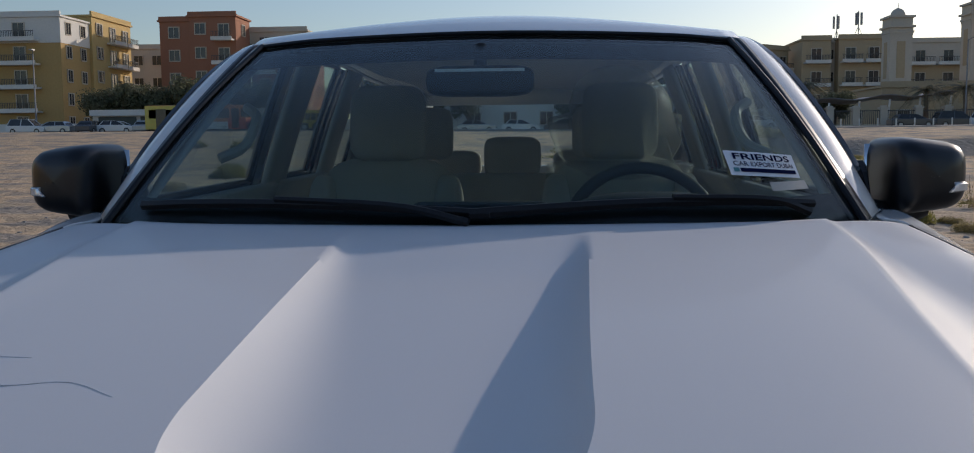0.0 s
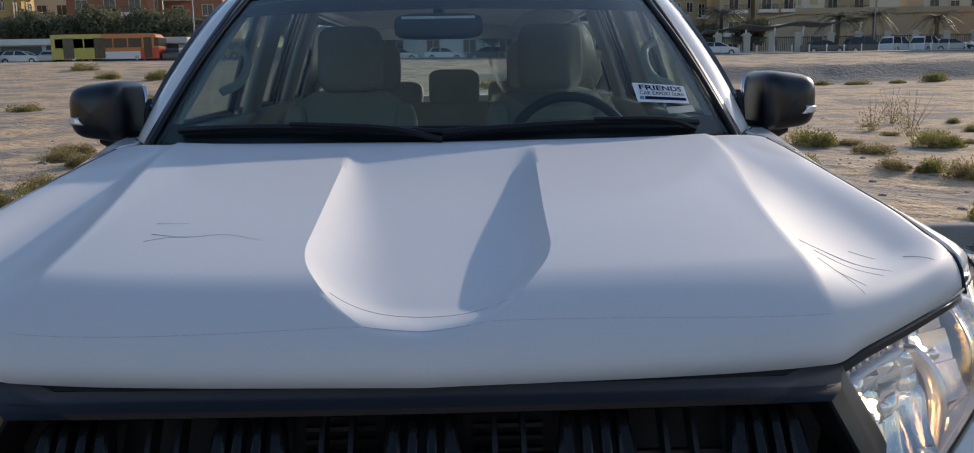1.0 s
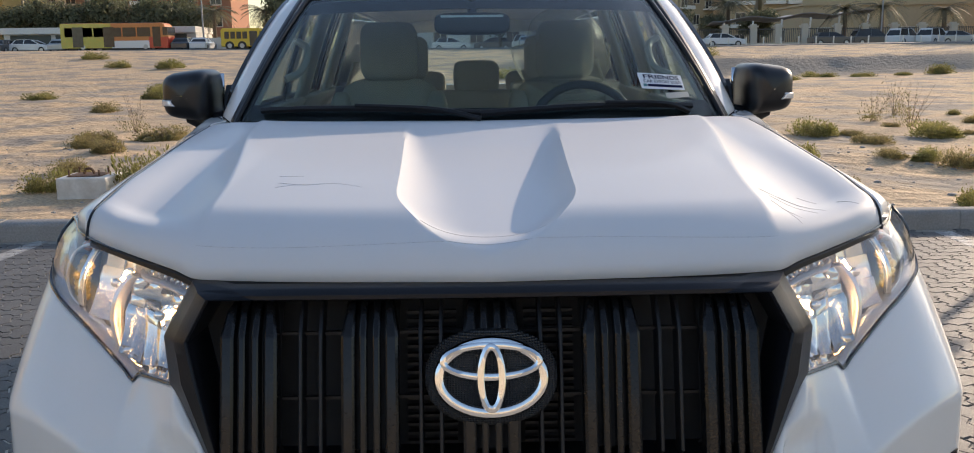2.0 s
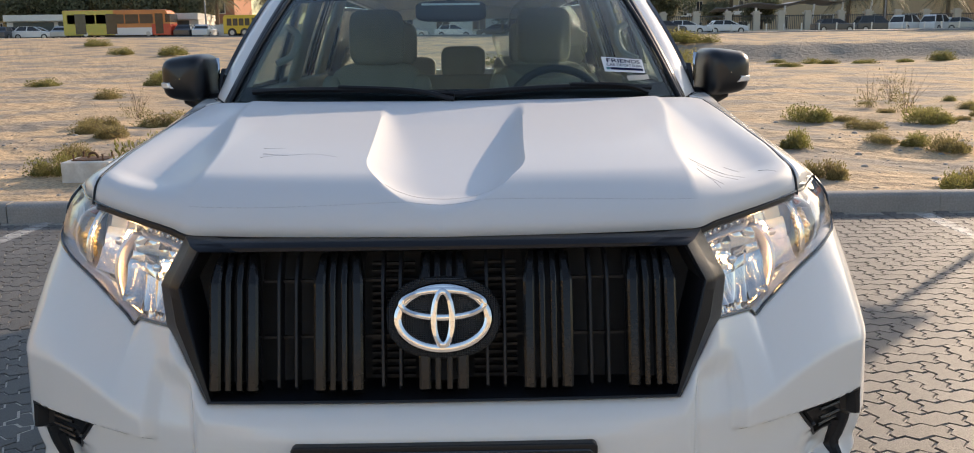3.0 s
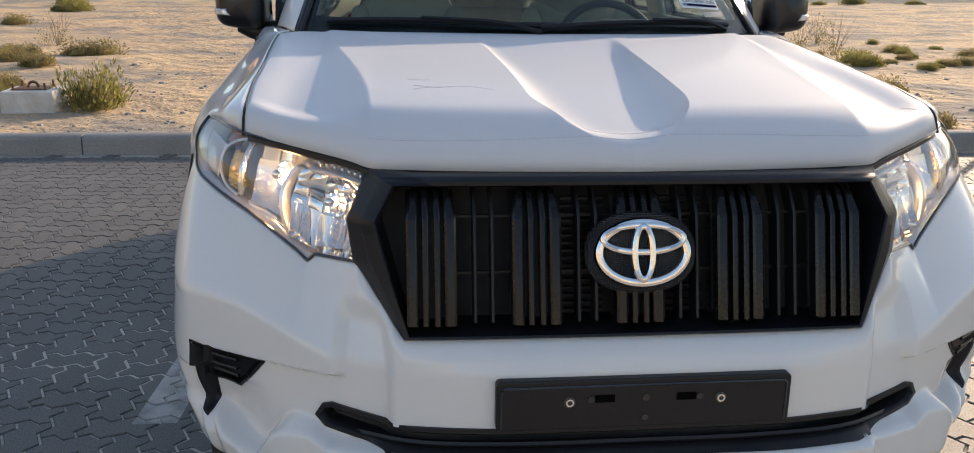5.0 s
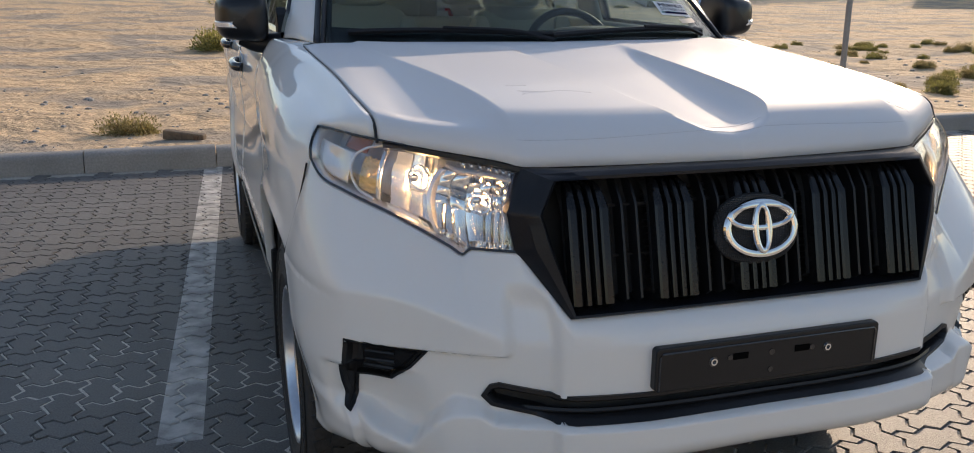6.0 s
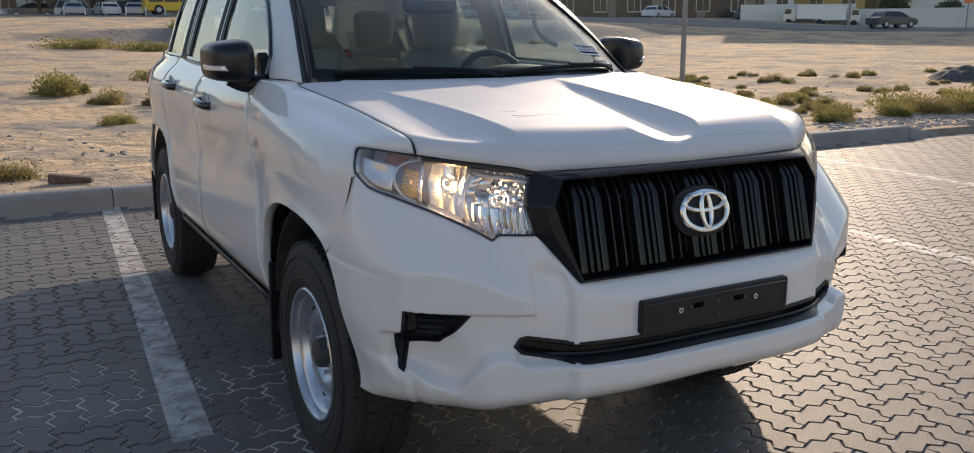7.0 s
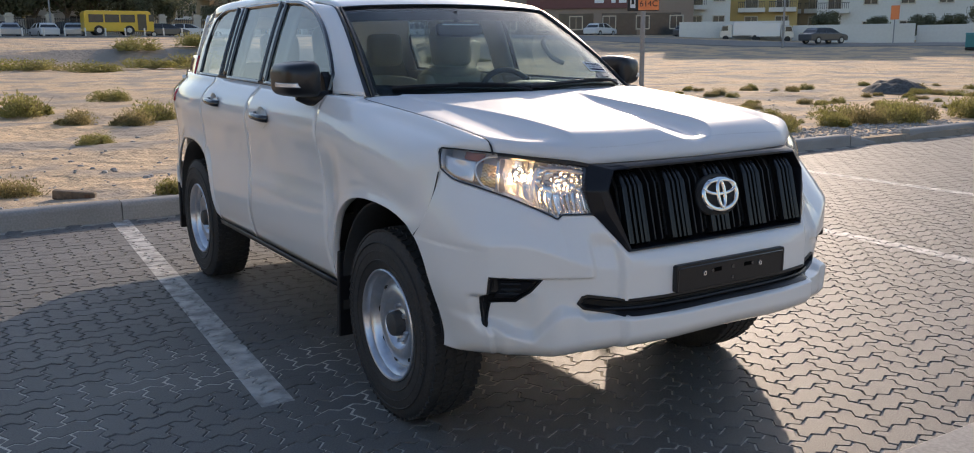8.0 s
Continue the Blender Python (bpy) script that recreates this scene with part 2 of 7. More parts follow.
def badge_material():
    """Black plastic with a fine diamond mesh pressed into it."""
    m = material("badge_plate", (0.014, 0.014, 0.015), 0.35, spec=0.5, grain=0.1, scale=200)
    t = m.node_tree
    co, turn, cell = t.nodes.new("ShaderNodeTexCoord"), t.nodes.new("ShaderNodeMapping"), t.nodes.new("ShaderNodeTexVoronoi")
    turn.inputs["Scale"].default_value = (1.0, 0.15, 1.3)
    cell.inputs["Scale"].default_value, cell.inputs["Randomness"].default_value = 230, 0.15
    b = t.nodes.new("ShaderNodeBump")
    b.inputs["Strength"].default_value, b.inputs["Distance"].default_value = 1.0, 0.004
    t.links.new(co.outputs["Object"], turn.inputs["Vector"])
    t.links.new(turn.outputs["Vector"], cell.inputs["Vector"])
    t.links.new(cell.outputs["Distance"], b.inputs["Height"])
    t.links.new(b.outputs["Normal"], t.nodes["Principled BSDF"].inputs["Normal"])
    return m


BADGE_PLATE = badge_material()


def leaf_material(name, a, b):
    m = material(name, a, 0.6, grain=0.25, scale=6, stain=0.9, stain_scale=3.0, second=b, random_tint=0.35)
    t = m.node_tree
    b = t.nodes["Principled BSDF"]
    thin, mix = t.nodes.new("ShaderNodeBsdfTranslucent"), t.nodes.new("ShaderNodeMixShader")
    mix.inputs[0].default_value = 0.5
    t.links.new(b.inputs["Base Color"].links[0].from_socket, thin.inputs["Color"])
    t.links.new(b.outputs[0], mix.inputs[1])
    t.links.new(thin.outputs[0], mix.inputs[2])
    t.links.new(mix.outputs[0], t.nodes["Material Output"].inputs[0])
    return m


LEAF_GREEN = leaf_material("shrub_leaf", (0.25, 0.235, 0.07), (0.33, 0.285, 0.12))
LEAF_DRY = leaf_material("dry_leaf", (0.32, 0.26, 0.12), (0.23, 0.20, 0.08))
# Leaves of far trees and palms, with the air's haze put into the colour.
LEAF_HAZED = leaf_material("hazed_tree_leaf", (0.14, 0.15, 0.085), (0.19, 0.18, 0.10))
PALM_HAZED = leaf_material("hazed_palm_leaf", (0.16, 0.155, 0.10), (0.20, 0.18, 0.12))


def sand_material():
    m = material("desert_sand", (0.59, 0.415, 0.245), 0.95, grain=0.36, scale=26, stain=1.0, stain_scale=0.35, second=(0.43, 0.325, 0.215), bump=0.03)
    t = m.node_tree
    b = t.nodes["Principled BSDF"]
    src = b.inputs["Base Color"].links[0].from_socket
    co = t.nodes["Texture Coordinate"]
    # grey gravel on the steep bank: colour by the slope of the ground and by patches
    geo = t.nodes.new("ShaderNodeNewGeometry")
    sep = t.nodes.new("ShaderNodeSeparateXYZ")
    t.links.new(geo.outputs["True Normal"], sep.inputs[0])
    r = t.nodes.new("ShaderNodeMapRange")
    r.inputs["From Min"].default_value, r.inputs["From Max"].default_value = 0.992, 0.972
    t.links.new(sep.outputs["Z"], r.inputs["Value"])
    patch = t.nodes.new("ShaderNodeTexNoise")
    patch.inputs["Scale"].default_value, patch.inputs["Detail"].default_value = 0.55, 8
    t.links.new(co.outputs["Object"], patch.inputs["Vector"])
    pr = t.nodes.new("ShaderNodeMapRange")
    pr.inputs["From Min"].default_value, pr.inputs["From Max"].default_value = 0.49, 0.585
    pr.inputs["To Max"].default_value = 0.9
    t.links.new(patch.outputs["Fac"], pr.inputs["Value"])
    mx = t.nodes.new("ShaderNodeMath")
    mx.operation = "MAXIMUM"
    t.links.new(r.outputs["Result"], mx.inputs[0])
    t.links.new(pr.outputs["Result"], mx.inputs[1])
    mix = t.nodes.new("ShaderNodeMix")
    mix.data_type = "RGBA"
    mix.inputs["B"].default_value = (0.285, 0.245, 0.20, 1)
    t.links.new(mx.outputs[0], mix.inputs["Factor"])
    t.links.new(src, mix.inputs["A"])
    t.links.new(mix.outputs["Result"], b.inputs["Base Color"])
    # two scales of relief: dunes' ripples and pebbles
    bp = [n for n in t.nodes if n.type == "BUMP"][0]
    mid = t.nodes.new("ShaderNodeTexNoise")
    mid.inputs["Scale"].default_value, mid.inputs["Detail"].default_value = 3.2, 9
    t.links.new(co.outputs["Object"], mid.inputs["Vector"])
    bp2 = t.nodes.new("ShaderNodeBump")
    bp2.inputs["Strength"].default_value, bp2.inputs["Distance"].default_value = 0.9, 0.16
    t.links.new(mid.outputs["Fac"], bp2.inputs["Height"])
    t.links.new(bp2.outputs["Normal"], bp.inputs["Normal"])
    return m


SAND = sand_material()

# ---- mesh helpers ----


def spl(xs, ys):
    """A smooth curve through the given knots (monotone cubic)."""
    xs, ys = np.array(xs, float), np.array(ys, float)
    d = np.diff(ys) / np.diff(xs)
    k = np.zeros(len(xs))
    k[0], k[-1] = d[0], d[-1]
    for i in range(1, len(xs) - 1):
        k[i] = 0 if d[i - 1] * d[i] <= 0 else 2 * d[i - 1] * d[i] / (d[i - 1] + d[i])

    def f(x):
        x = min(max(float(x), xs[0]), xs[-1])
        i = min(max(int(np.searchsorted(xs, x)) - 1, 0), len(xs) - 2)
        h = xs[i + 1] - xs[i]
        t = (x - xs[i]) / h
        return float(ys[i] * (1 + 2 * t) * (1 - t) ** 2 + h * k[i] * t * (1 - t) ** 2 + ys[i + 1] * t * t * (3 - 2 * t) - h * k[i + 1] * t * t * (1 - t))

    return f


def sm(x, a, b):
    t = min(max((x - a) / (b - a), 0.0), 1.0)
    return t * t * (3 - 2 * t)


def path3(points, n):
    """n points along a Catmull-Rom curve through 3D points, evenly by knot."""
    p = [Vector(q) for q in points]
    p = [2 * p[0] - p[1]] + p + [2 * p[-1] - p[-2]]
    out = []
    for i in range(n):
        u = i / (n - 1) * (len(p) - 3)
        k = min(int(u), len(p) - 4)
        t = u - k
        a, b, c, d = p[k:k + 4]
        out.append(0.5 * (2 * b + (c - a) * t + (2 * a - 5 * b + 4 * c - d) * t * t + (3 * b - a - 3 * c + d) * t ** 3))
    return out


def grid(rows, closed=False):
    n = len(rows[0])
    v = [tuple(p) for r in rows for p in r]
    f = []
    for i in range(len(rows) - 1):
        for j in range(n if closed else n - 1):
            k = (j + 1) % n
            f.append((i * n + j, i * n + k, (i + 1) * n + k, (i + 1) * n + j))
    return v, f


def join(*shapes):
    v, f = [], []
    for a, b in shapes:
        o = len(v)
        v += list(a)
        f += [tuple(i + o for i in q) for q in b]
    return v, f


def mirrored(shape):
    v, f = shape
    return [(-p[0], p[1], p[2]) for p in v], [tuple(reversed(q)) for q in f]


def moved(shape, m):
    return [tuple(m @ Vector(p)) for p in shape[0]], shape[1]


def box(x0, x1, y0, y1, z0, z1):
    v = [(x, y, z) for z in (z0, z1) for x, y in ((x0, y0), (x1, y0), (x1, y1), (x0, y1))]
    return v, [(3, 2, 1, 0), (4, 5, 6, 7), (0, 1, 5, 4), (1, 2, 6, 5), (2, 3, 7, 6), (3, 0, 4, 7)]


def prism(poly, a, b, axis=2):
    """A polygon (pairs) extruded between a and b along an axis."""
    n = len(poly)

    def at(p, h):
        q = list(p)
        q.insert(axis, h)
        return tuple(q)

    v = [at(p, a) for p in poly] + [at(p, b) for p in poly]
    f = [tuple(range(n))[::-1], tuple(range(n, 2 * n))] + [(i, (i + 1) % n, n + (i + 1) % n, n + i) for i in range(n)]
    if axis == 1:
        f = [tuple(reversed(q)) for q in f]
    return v, f


def lathe(profile, n, axis="x"):
    """Turns (along, radius) pairs about the x or z axis."""
    rows = []
    for i in range(n):
        a = 2 * math.pi * i / n
        rows.append([(h, r * math.cos(a), r * math.sin(a)) if axis == "x" else (r * math.cos(a), r * math.sin(a), h) for h, r in profile])
    return grid(rows + [rows[0]])


def tube(points, r, n=8, taper=None):
    pts = [Vector(p) for p in points]
    rows = []
    for i, p in enumerate(pts):
        d = (pts[min(i + 1, len(pts) - 1)] - pts[max(i - 1, 0)]).normalized()
        u = d.cross(Vector((0, 0, 1)) if abs(d.z) < 0.95 else Vector((1, 0, 0))).normalized()
        w = d.cross(u)
        rr = r if taper is None else r + (taper - r) * i / (len(pts) - 1)
        rows.append([p + rr * (math.cos(2 * math.pi * k / n) * u + math.sin(2 * math.pi * k / n) * w) for k in range(n)])
    v, f = grid(rows, True)
    m = len(pts) - 1
    f.append(tuple(range(n))[::-1])
    f.append(tuple(m * n + k for k in range(n)))
    return v, f


def ellipsoid(c, r, n=16, m=10, power=2.0):
    rows = []
    for i in range(m + 1):
        a = -math.pi / 2 + math.pi * i / m
        row = []
        for j in range(n):
            b = 2 * math.pi * j / n
            e = 2.0 / power

            def s(q):
                return math.copysign(abs(q) ** e, q)

            row.append((c[0] + r[0] * s(math.cos(a)) * s(math.cos(b)), c[1] + r[1] * s(math.cos(a)) * s(math.sin(b)), c[2] + r[2] * s(math.sin(a))))
        rows.append(row)
    return grid(rows, True)


def mesh(name, shape, mat, smooth=40):
    me = bpy.data.meshes.new(name)
    me.from_pydata([tuple(p) for p in shape[0]], [], shape[1])
    me.validate()
    if mat:
        me.materials.append(mat)
    if smooth:
        me.shade_smooth()
        me.set_sharp_from_angle(angle=radians(smooth))
    return me


def part(name, shape, mat, parent=None, label="", smooth=40, thick=0.0, bevel=0.0, fix=False):
    """Links one mesh object under a thing or a part."""
    me = mesh(name, shape, mat, smooth)
    if fix:
        bm = bmesh.new()
        bm.from_mesh(me)
        bmesh.ops.remove_doubles(bm, verts=bm.verts, dist=1e-5)
        bmesh.ops.recalc_face_normals(bm, faces=bm.faces)
        bm.to_mesh(me)
        bm.free()
    if thick and parent:
        ref, score = Vector((0, 2.4, 0.85)), 0.0
        for q in me.polygons:
            score += q.area * q.normal.dot(q.center - ref)
        if score < 0:
            me.flip_normals()
    ob = new(name, me)
    if parent:
        ob.parent = parent
    if label:
        tagged(ob, label)
    if thick:
        s = ob.modifiers.new("solid", "SOLIDIFY")
        s.thickness, s.offset = thick, -1
    if bevel:
        b = ob.modifiers.new("bevel", "BEVEL")
        b.width, b.segments, b.limit_method, b.angle_limit = bevel, 2, "ANGLE", radians(35)
    return ob


def thing(name, label, category, group="", kind="", at=None):
    ob = new(name)
    if at is not None:
        ob.matrix_basis = at
    return tagged(ob, label, category, group, kind)

# ---- ground ----


def ground_height(x, y):
    if y < 6.12:
        return -0.06
    r = math.hypot(x, y)
    side = sm(x, -8, 10)
    flat = sm(x, 38, 52)
    bank = side * ((1 - flat) * sm(y, 56.5, 61.5) + flat * sm(y, 50, 82)) + (1 - side) * sm(y, 22, 86)
    h = 0.085 + 0.25 * sm(r, 15, 60) + 1.3 * bank + 1.05 * sm(r, 62, 95) + 0.2 * (1 - sm(x, -30, 20)) * sm(r, 40, 95) + 0.15 * sm(x, 35, 60) * sm(y, 25, 50) * (1 - sm(r, 80, 100))
    rough = 0.05 * noise.noise((x * 0.35, y * 0.35, 1.7)) + 0.10 * noise.noise((x * 0.07, y * 0.07, 5.1)) + 0.030 * noise.noise((x * 1.3, y * 1.3, 3.3)) + 0.075 * noise.noise((x * 0.7, y * 0.7, 9.3))
    return h + rough * sm(y, 6.3, 9) * (1 - 0.7 * sm(r, 80, 95))


def steps(a, b, fine, coarse_to, ratio=1.25):
    """Even steps from a to b, then widening ones out to coarse_to on both sides."""
    mid = list(np.arange(a, b + fine / 2, fine))
    s, p, up = fine, b, []
    while p < coarse_to:
        s *= ratio
        p += s
        up.append(p)
    s, p, down = fine, a, []
    while p > -coarse_to:
        s *= ratio
        p -= s
        down.append(p)
    return down[::-1] + mid + up


gx = steps(-14, 22, 0.4, 1800, 1.12)
gy = sorted(set([round(v, 3) for v in steps(6.6, 24, 0.35, 1800, 1.12) if not 5.5 < v < 6.55] + [5.6, 6.10, 6.14, 6.3, 6.45, 52.0, 54.0, 56.0, 57.0, 58.0, 58.8, 59.6, 60.4, 61.4, 63.0]))
ground = part("ground", grid([[(x, y, ground_height(x, y)) for y in gy] for x in gx][::-1]), SAND, smooth=60)
tagged(ground, "dry desert sand with gravel patches and a low bank", "ground", kind="structure")

# ---- parking paving ----
CELL = 0.1125
LINES = ((-1.30, 1.31), (-3.92, 1.0), (3.53, 1.0), (6.14, 1.0))


def add_lines(m):
    """Worn parking lines painted on the pavers."""
    t = m.node_tree
    b = t.nodes["Principled BSDF"]
    src = b.inputs["Base Color"].links[0].from_socket
    geo = t.nodes.new("ShaderNodeNewGeometry")
    sep = t.nodes.new("ShaderNodeSeparateXYZ")
    t.links.new(geo.outputs["Position"], sep.inputs[0])

    def op(kind, a, c=None):
        n = t.nodes.new("ShaderNodeMath")
        n.operation = kind
        for i, v in enumerate((a, c)):
            if v is None:
                continue
            if isinstance(v, (int, float)):
                n.inputs[i].default_value = v
            else:
                t.links.new(v, n.inputs[i])
        return n.outputs[0]

    total = 0.0
    for x0, y0 in LINES:
        across = op("ABSOLUTE", op("SUBTRACT", op("SUBTRACT", sep.outputs["X"], op("MULTIPLY", sep.outputs["Y"], 0.045)), x0))
        total = op("ADD", op("MULTIPLY", op("LESS_THAN", across, 0.072), op("GREATER_THAN", sep.outputs["Y"], y0)), total)
    wear = t.nodes.new("ShaderNodeTexNoise")
    wear.inputs["Scale"].default_value, wear.inputs["Detail"].default_value = 9.0, 8
    t.links.new(geo.outputs["Position"], wear.inputs["Vector"])
    r = t.nodes.new("ShaderNodeMapRange")
    r.inputs["From Min"].default_value, r.inputs["From Max"].default_value = 0.35, 0.6
    r.inputs["To Min"].default_value, r.inputs["To Max"].default_value = 0.9, 0.3
    t.links.new(wear.outputs["Fac"], r.inputs["Value"])
    mix = t.nodes.new("ShaderNodeMix")
    mix.data_type = "RGBA"
    mix.inputs["B"].default_value = (0.60, 0.585, 0.555, 1)
    t.links.new(op("MULTIPLY", total, r.outputs["Result"]), mix.inputs["Factor"])
    t.links.new(src, mix.inputs["A"])
    t.links.new(mix.outputs["Result"], b.inputs["Base Color"])


add_lines(PAVER)


def paver_outline(long_x):
    """The zigzag outline of one interlocking paver on a lattice of CELL, its joint taken off."""
    h = 0.15
    w, d = (2, 1) if long_x else (1, 2)
    p = []
    for i in range(w):
        p += [(i, 0), (i + 0.32, h), (i + 0.68, -h)]
    for j in range(d):
        p += [(w, j), (w - h, j + 0.32), (w + h, j + 0.68)]
    for i in range(w):
        p += [(w - i, d), (w - i - 0.32, d - h), (w - i - 0.68, d + h)]
    for j in range(d):
        p += [(0, d - j), (h, d - j - 0.32), (-h, d - j - 0.68)]
    p = [Vector(q) * CELL for q in p]
    out = []
    for k in range(len(p)):
        a, b, c = p[k - 1], p[k], p[(k + 1) % len(p)]
        n1, n2 = Vector((-(b - a).y, (b - a).x)).normalized(), Vector((-(c - b).y, (c - b).x)).normalized()
        n = (n1 + n2).normalized()
        out.append(b + n * 0.0038 / max(n.dot(n1), 0.4))
    return out


def paver_shape(long_x):
    o = paver_outline(long_x)
    n = len(o)
    c = sum(o, Vector((0, 0))) / n
    v = [(*(q + (c - q).normalized() * 0.0035), 0) for q in o] + [(*q, -0.0045) for q in o] + [(*q, -0.022) for q in o]
    return v, [tuple(range(n))] + [(n + i, n + (i + 1) % n, (i + 1) % n, i) for i in range(n)] + [(2 * n + i, 2 * n + (i + 1) % n, n + (i + 1) % n, n + i) for i in range(n)]


PAVE_X, PAVE_Y = (-7.0, 20.0), (-0.62, 6.06)


def pavers():
    cells = []
    for i in range(int(PAVE_X[0] / CELL), int(PAVE_X[1] / CELL)):
        for j in range(int(PAVE_Y[0] / CELL), int(PAVE_Y[1] / CELL)):
            k = (i - j) % 4
            if k == 0:
                cells.append((i * CELL, j * CELL, True))
            elif k == 3:
                cells.append((i * CELL, j * CELL, False))
    return cells


# ---- kerb ----
KERB_Y = 6.08


def kerb_piece(length, drop=0.0):
    """One kerb stone with a rounded front top edge; drop lowers its far end."""
    prof = [(0, -0.1), (0, 0.115), (0.006, 0.14), (0.025, 0.155), (0.15, 0.16), (0.15, -0.1)]
    rows = [[(x, y, z - (drop * x / length if z > 0 else 0)) for y, z in prof] for x in (0.004, length - 0.004)]
    v, f = grid(rows, True)
    n = len(prof)
    f += [tuple(range(n)), tuple(range(2 * n - 1, n - 1, -1))]
    return v, f


kerb = thing("kerb", "weathered grey concrete kerb between pavers and sand", "kerb", kind="structure")
stone = mesh("kerb_stone", kerb_piece(1.0), CONCRETE, 50)
stone_end = mesh("kerb_stone", kerb_piece(0.6, 0.13), CONCRETE, 50)
for i in range(-20, 9):
    o = new("kerb_stone", stone)
    o.parent = kerb
    o.matrix_basis = pose(i, KERB_Y + 0.006 * math.sin(i * 1.7), 0.004 * math.sin(i * 2.3))
o = new("kerb_stone", stone_end)
o.parent, o.matrix_basis = kerb, pose(9, KERB_Y, 0)
for i in range(14):
    o = new("kerb_stone", stone)
    o.parent = kerb
    o.matrix_basis = pose(10.5 + i * 0.999, KERB_Y + 0.05 + 0.03 * i, 0, 0, 0, 1.7)

strip = thing("edging_strip", "smooth pale concrete edging strip flush with the pavers", "paving", kind="structure")
for i in range(-8, 20):
    part("edging_slab", box(i + 0.004, i + 0.996, -0.80, -0.37, -0.1, 0.004), CONCRETE, strip, bevel=0.006, smooth=0)
# Out of view; its pale colour serves as a bounce surface.
road_near = part("parking_surface", box(-60, 60, -45, -0.81, -0.3, -0.004), BOUNCE_LANE, smooth=0)
tagged(road_near, "unseen lane surface, made pale to bounce light forward", "paving", kind="structure")
bed = part("paver_bed", box(-60, 60, -0.82, 6.085, -0.3, -0.007), JOINT, smooth=0)
tagged(bed, "dark sand joints under the pavers", "paving", kind="structure")
# pale sand swept into the joints in drifts
fill = []
for i in range(64):
    x = -2.9 + 0.055 * i
    fill.append([(x, y, -0.0062 + 0.0046 * sm(noise.noise((x * 0.9 - y * 0.5, y * 1.3, 2.0)) + 0.5 * noise.noise((x * 3.1, y * 3.1, 5.0)), -0.10, 0.35) * sm(x, -2.9, -2.3) * (1 - sm(x, 0.1, 0.6)) * (1 - sm(y, 1.9, 2.6))) for y in np.linspace(-0.6, 2.7, 60)])
part("joint_sand", grid(fill), PALE_JOINT, bed, "pale sand lying in the joints")
side_a = part("paving_far_side", box(-60, -7.1, -0.43, 6.08, -0.25, -0.004), PAVER, smooth=0)
side_b = part("paving_far_side", box(19.9, 60, -0.43, 6.08, -0.25, -0.004), PAVER, smooth=0)
for o in (side_a, side_b):
    tagged(o, "grey concrete pavers further along the parking row", "paving", kind="structure")

# ---- the car: front is towards -y, its middle at x = 0 ----
car = thing("car", "white four-wheel-drive car with black grille parked on pavers", "car", at=pose(0, 0, 0, 0, 0, 0.4))


def both(name, shape, mat, parent=car, label="", **k):
    return part(name, shape, mat, parent, label, **k), part(name, mirrored(shape), mat, parent, label, **k)


def arch(y, centre, top, half):
    q = abs((y - centre) / half)
    return 0.40 + (top - 0.40) * max(1 - q ** 2.6, 0) ** (1 / 2.6) if q < 1 else 0.40


FRONT, REAR = 0.955, 3.715


def arch_front(y):
    return arch(y, 0.965, 0.886, 0.465)


def arch_rear(y):
    return arch(y, 3.71, 0.905, 0.495)


# hood
hood_front_y = spl([0, 0.3, 0.48, 0.53, 0.65, 0.74, 0.79, 0.82], [0.149, 0.168, 0.197, 0.228, 0.318, 0.396, 0.466, 0.50])
hood_front_z = spl([0, 0.48, 0.53, 0.65, 0.74, 0.79, 0.82], [1.074, 1.074, 1.084, 1.099, 1.111, 1.119, 1.120])
hood_rear_y = spl([0, 0.4, 0.79, 0.82], [1.235, 1.26, 1.36, 1.37])
hood_rear_z = spl([0, 0.5, 0.74, 0.82], [1.252, 1.253, 1.257, 1.257])
nose = spl([0, 0.012, 0.03, 0.06, 0.10, 0.20, 0.45, 0.75, 1.10], [0, 0.17, 0.28, 0.38, 0.455, 0.54, 0.69, 0.84, 1.0])


def hood_half(t):
    return 0.742 + 0.012 * sm(t, 0.0, 0.30) + 0.020 * sm(t, 0.3, 1.0)


def crest_in(y):
    """Half width of the sunken middle of the hood."""
    return (0.166 + 0.033 * sm(y, 0.3, 1.3)) * math.sqrt(max(1 - (max(0.42 - y, 0) / 0.25) ** 2, 0))


def crest_out(y):
    return 0.49 + 0.13 * sm(y, 0.3, 1.35)


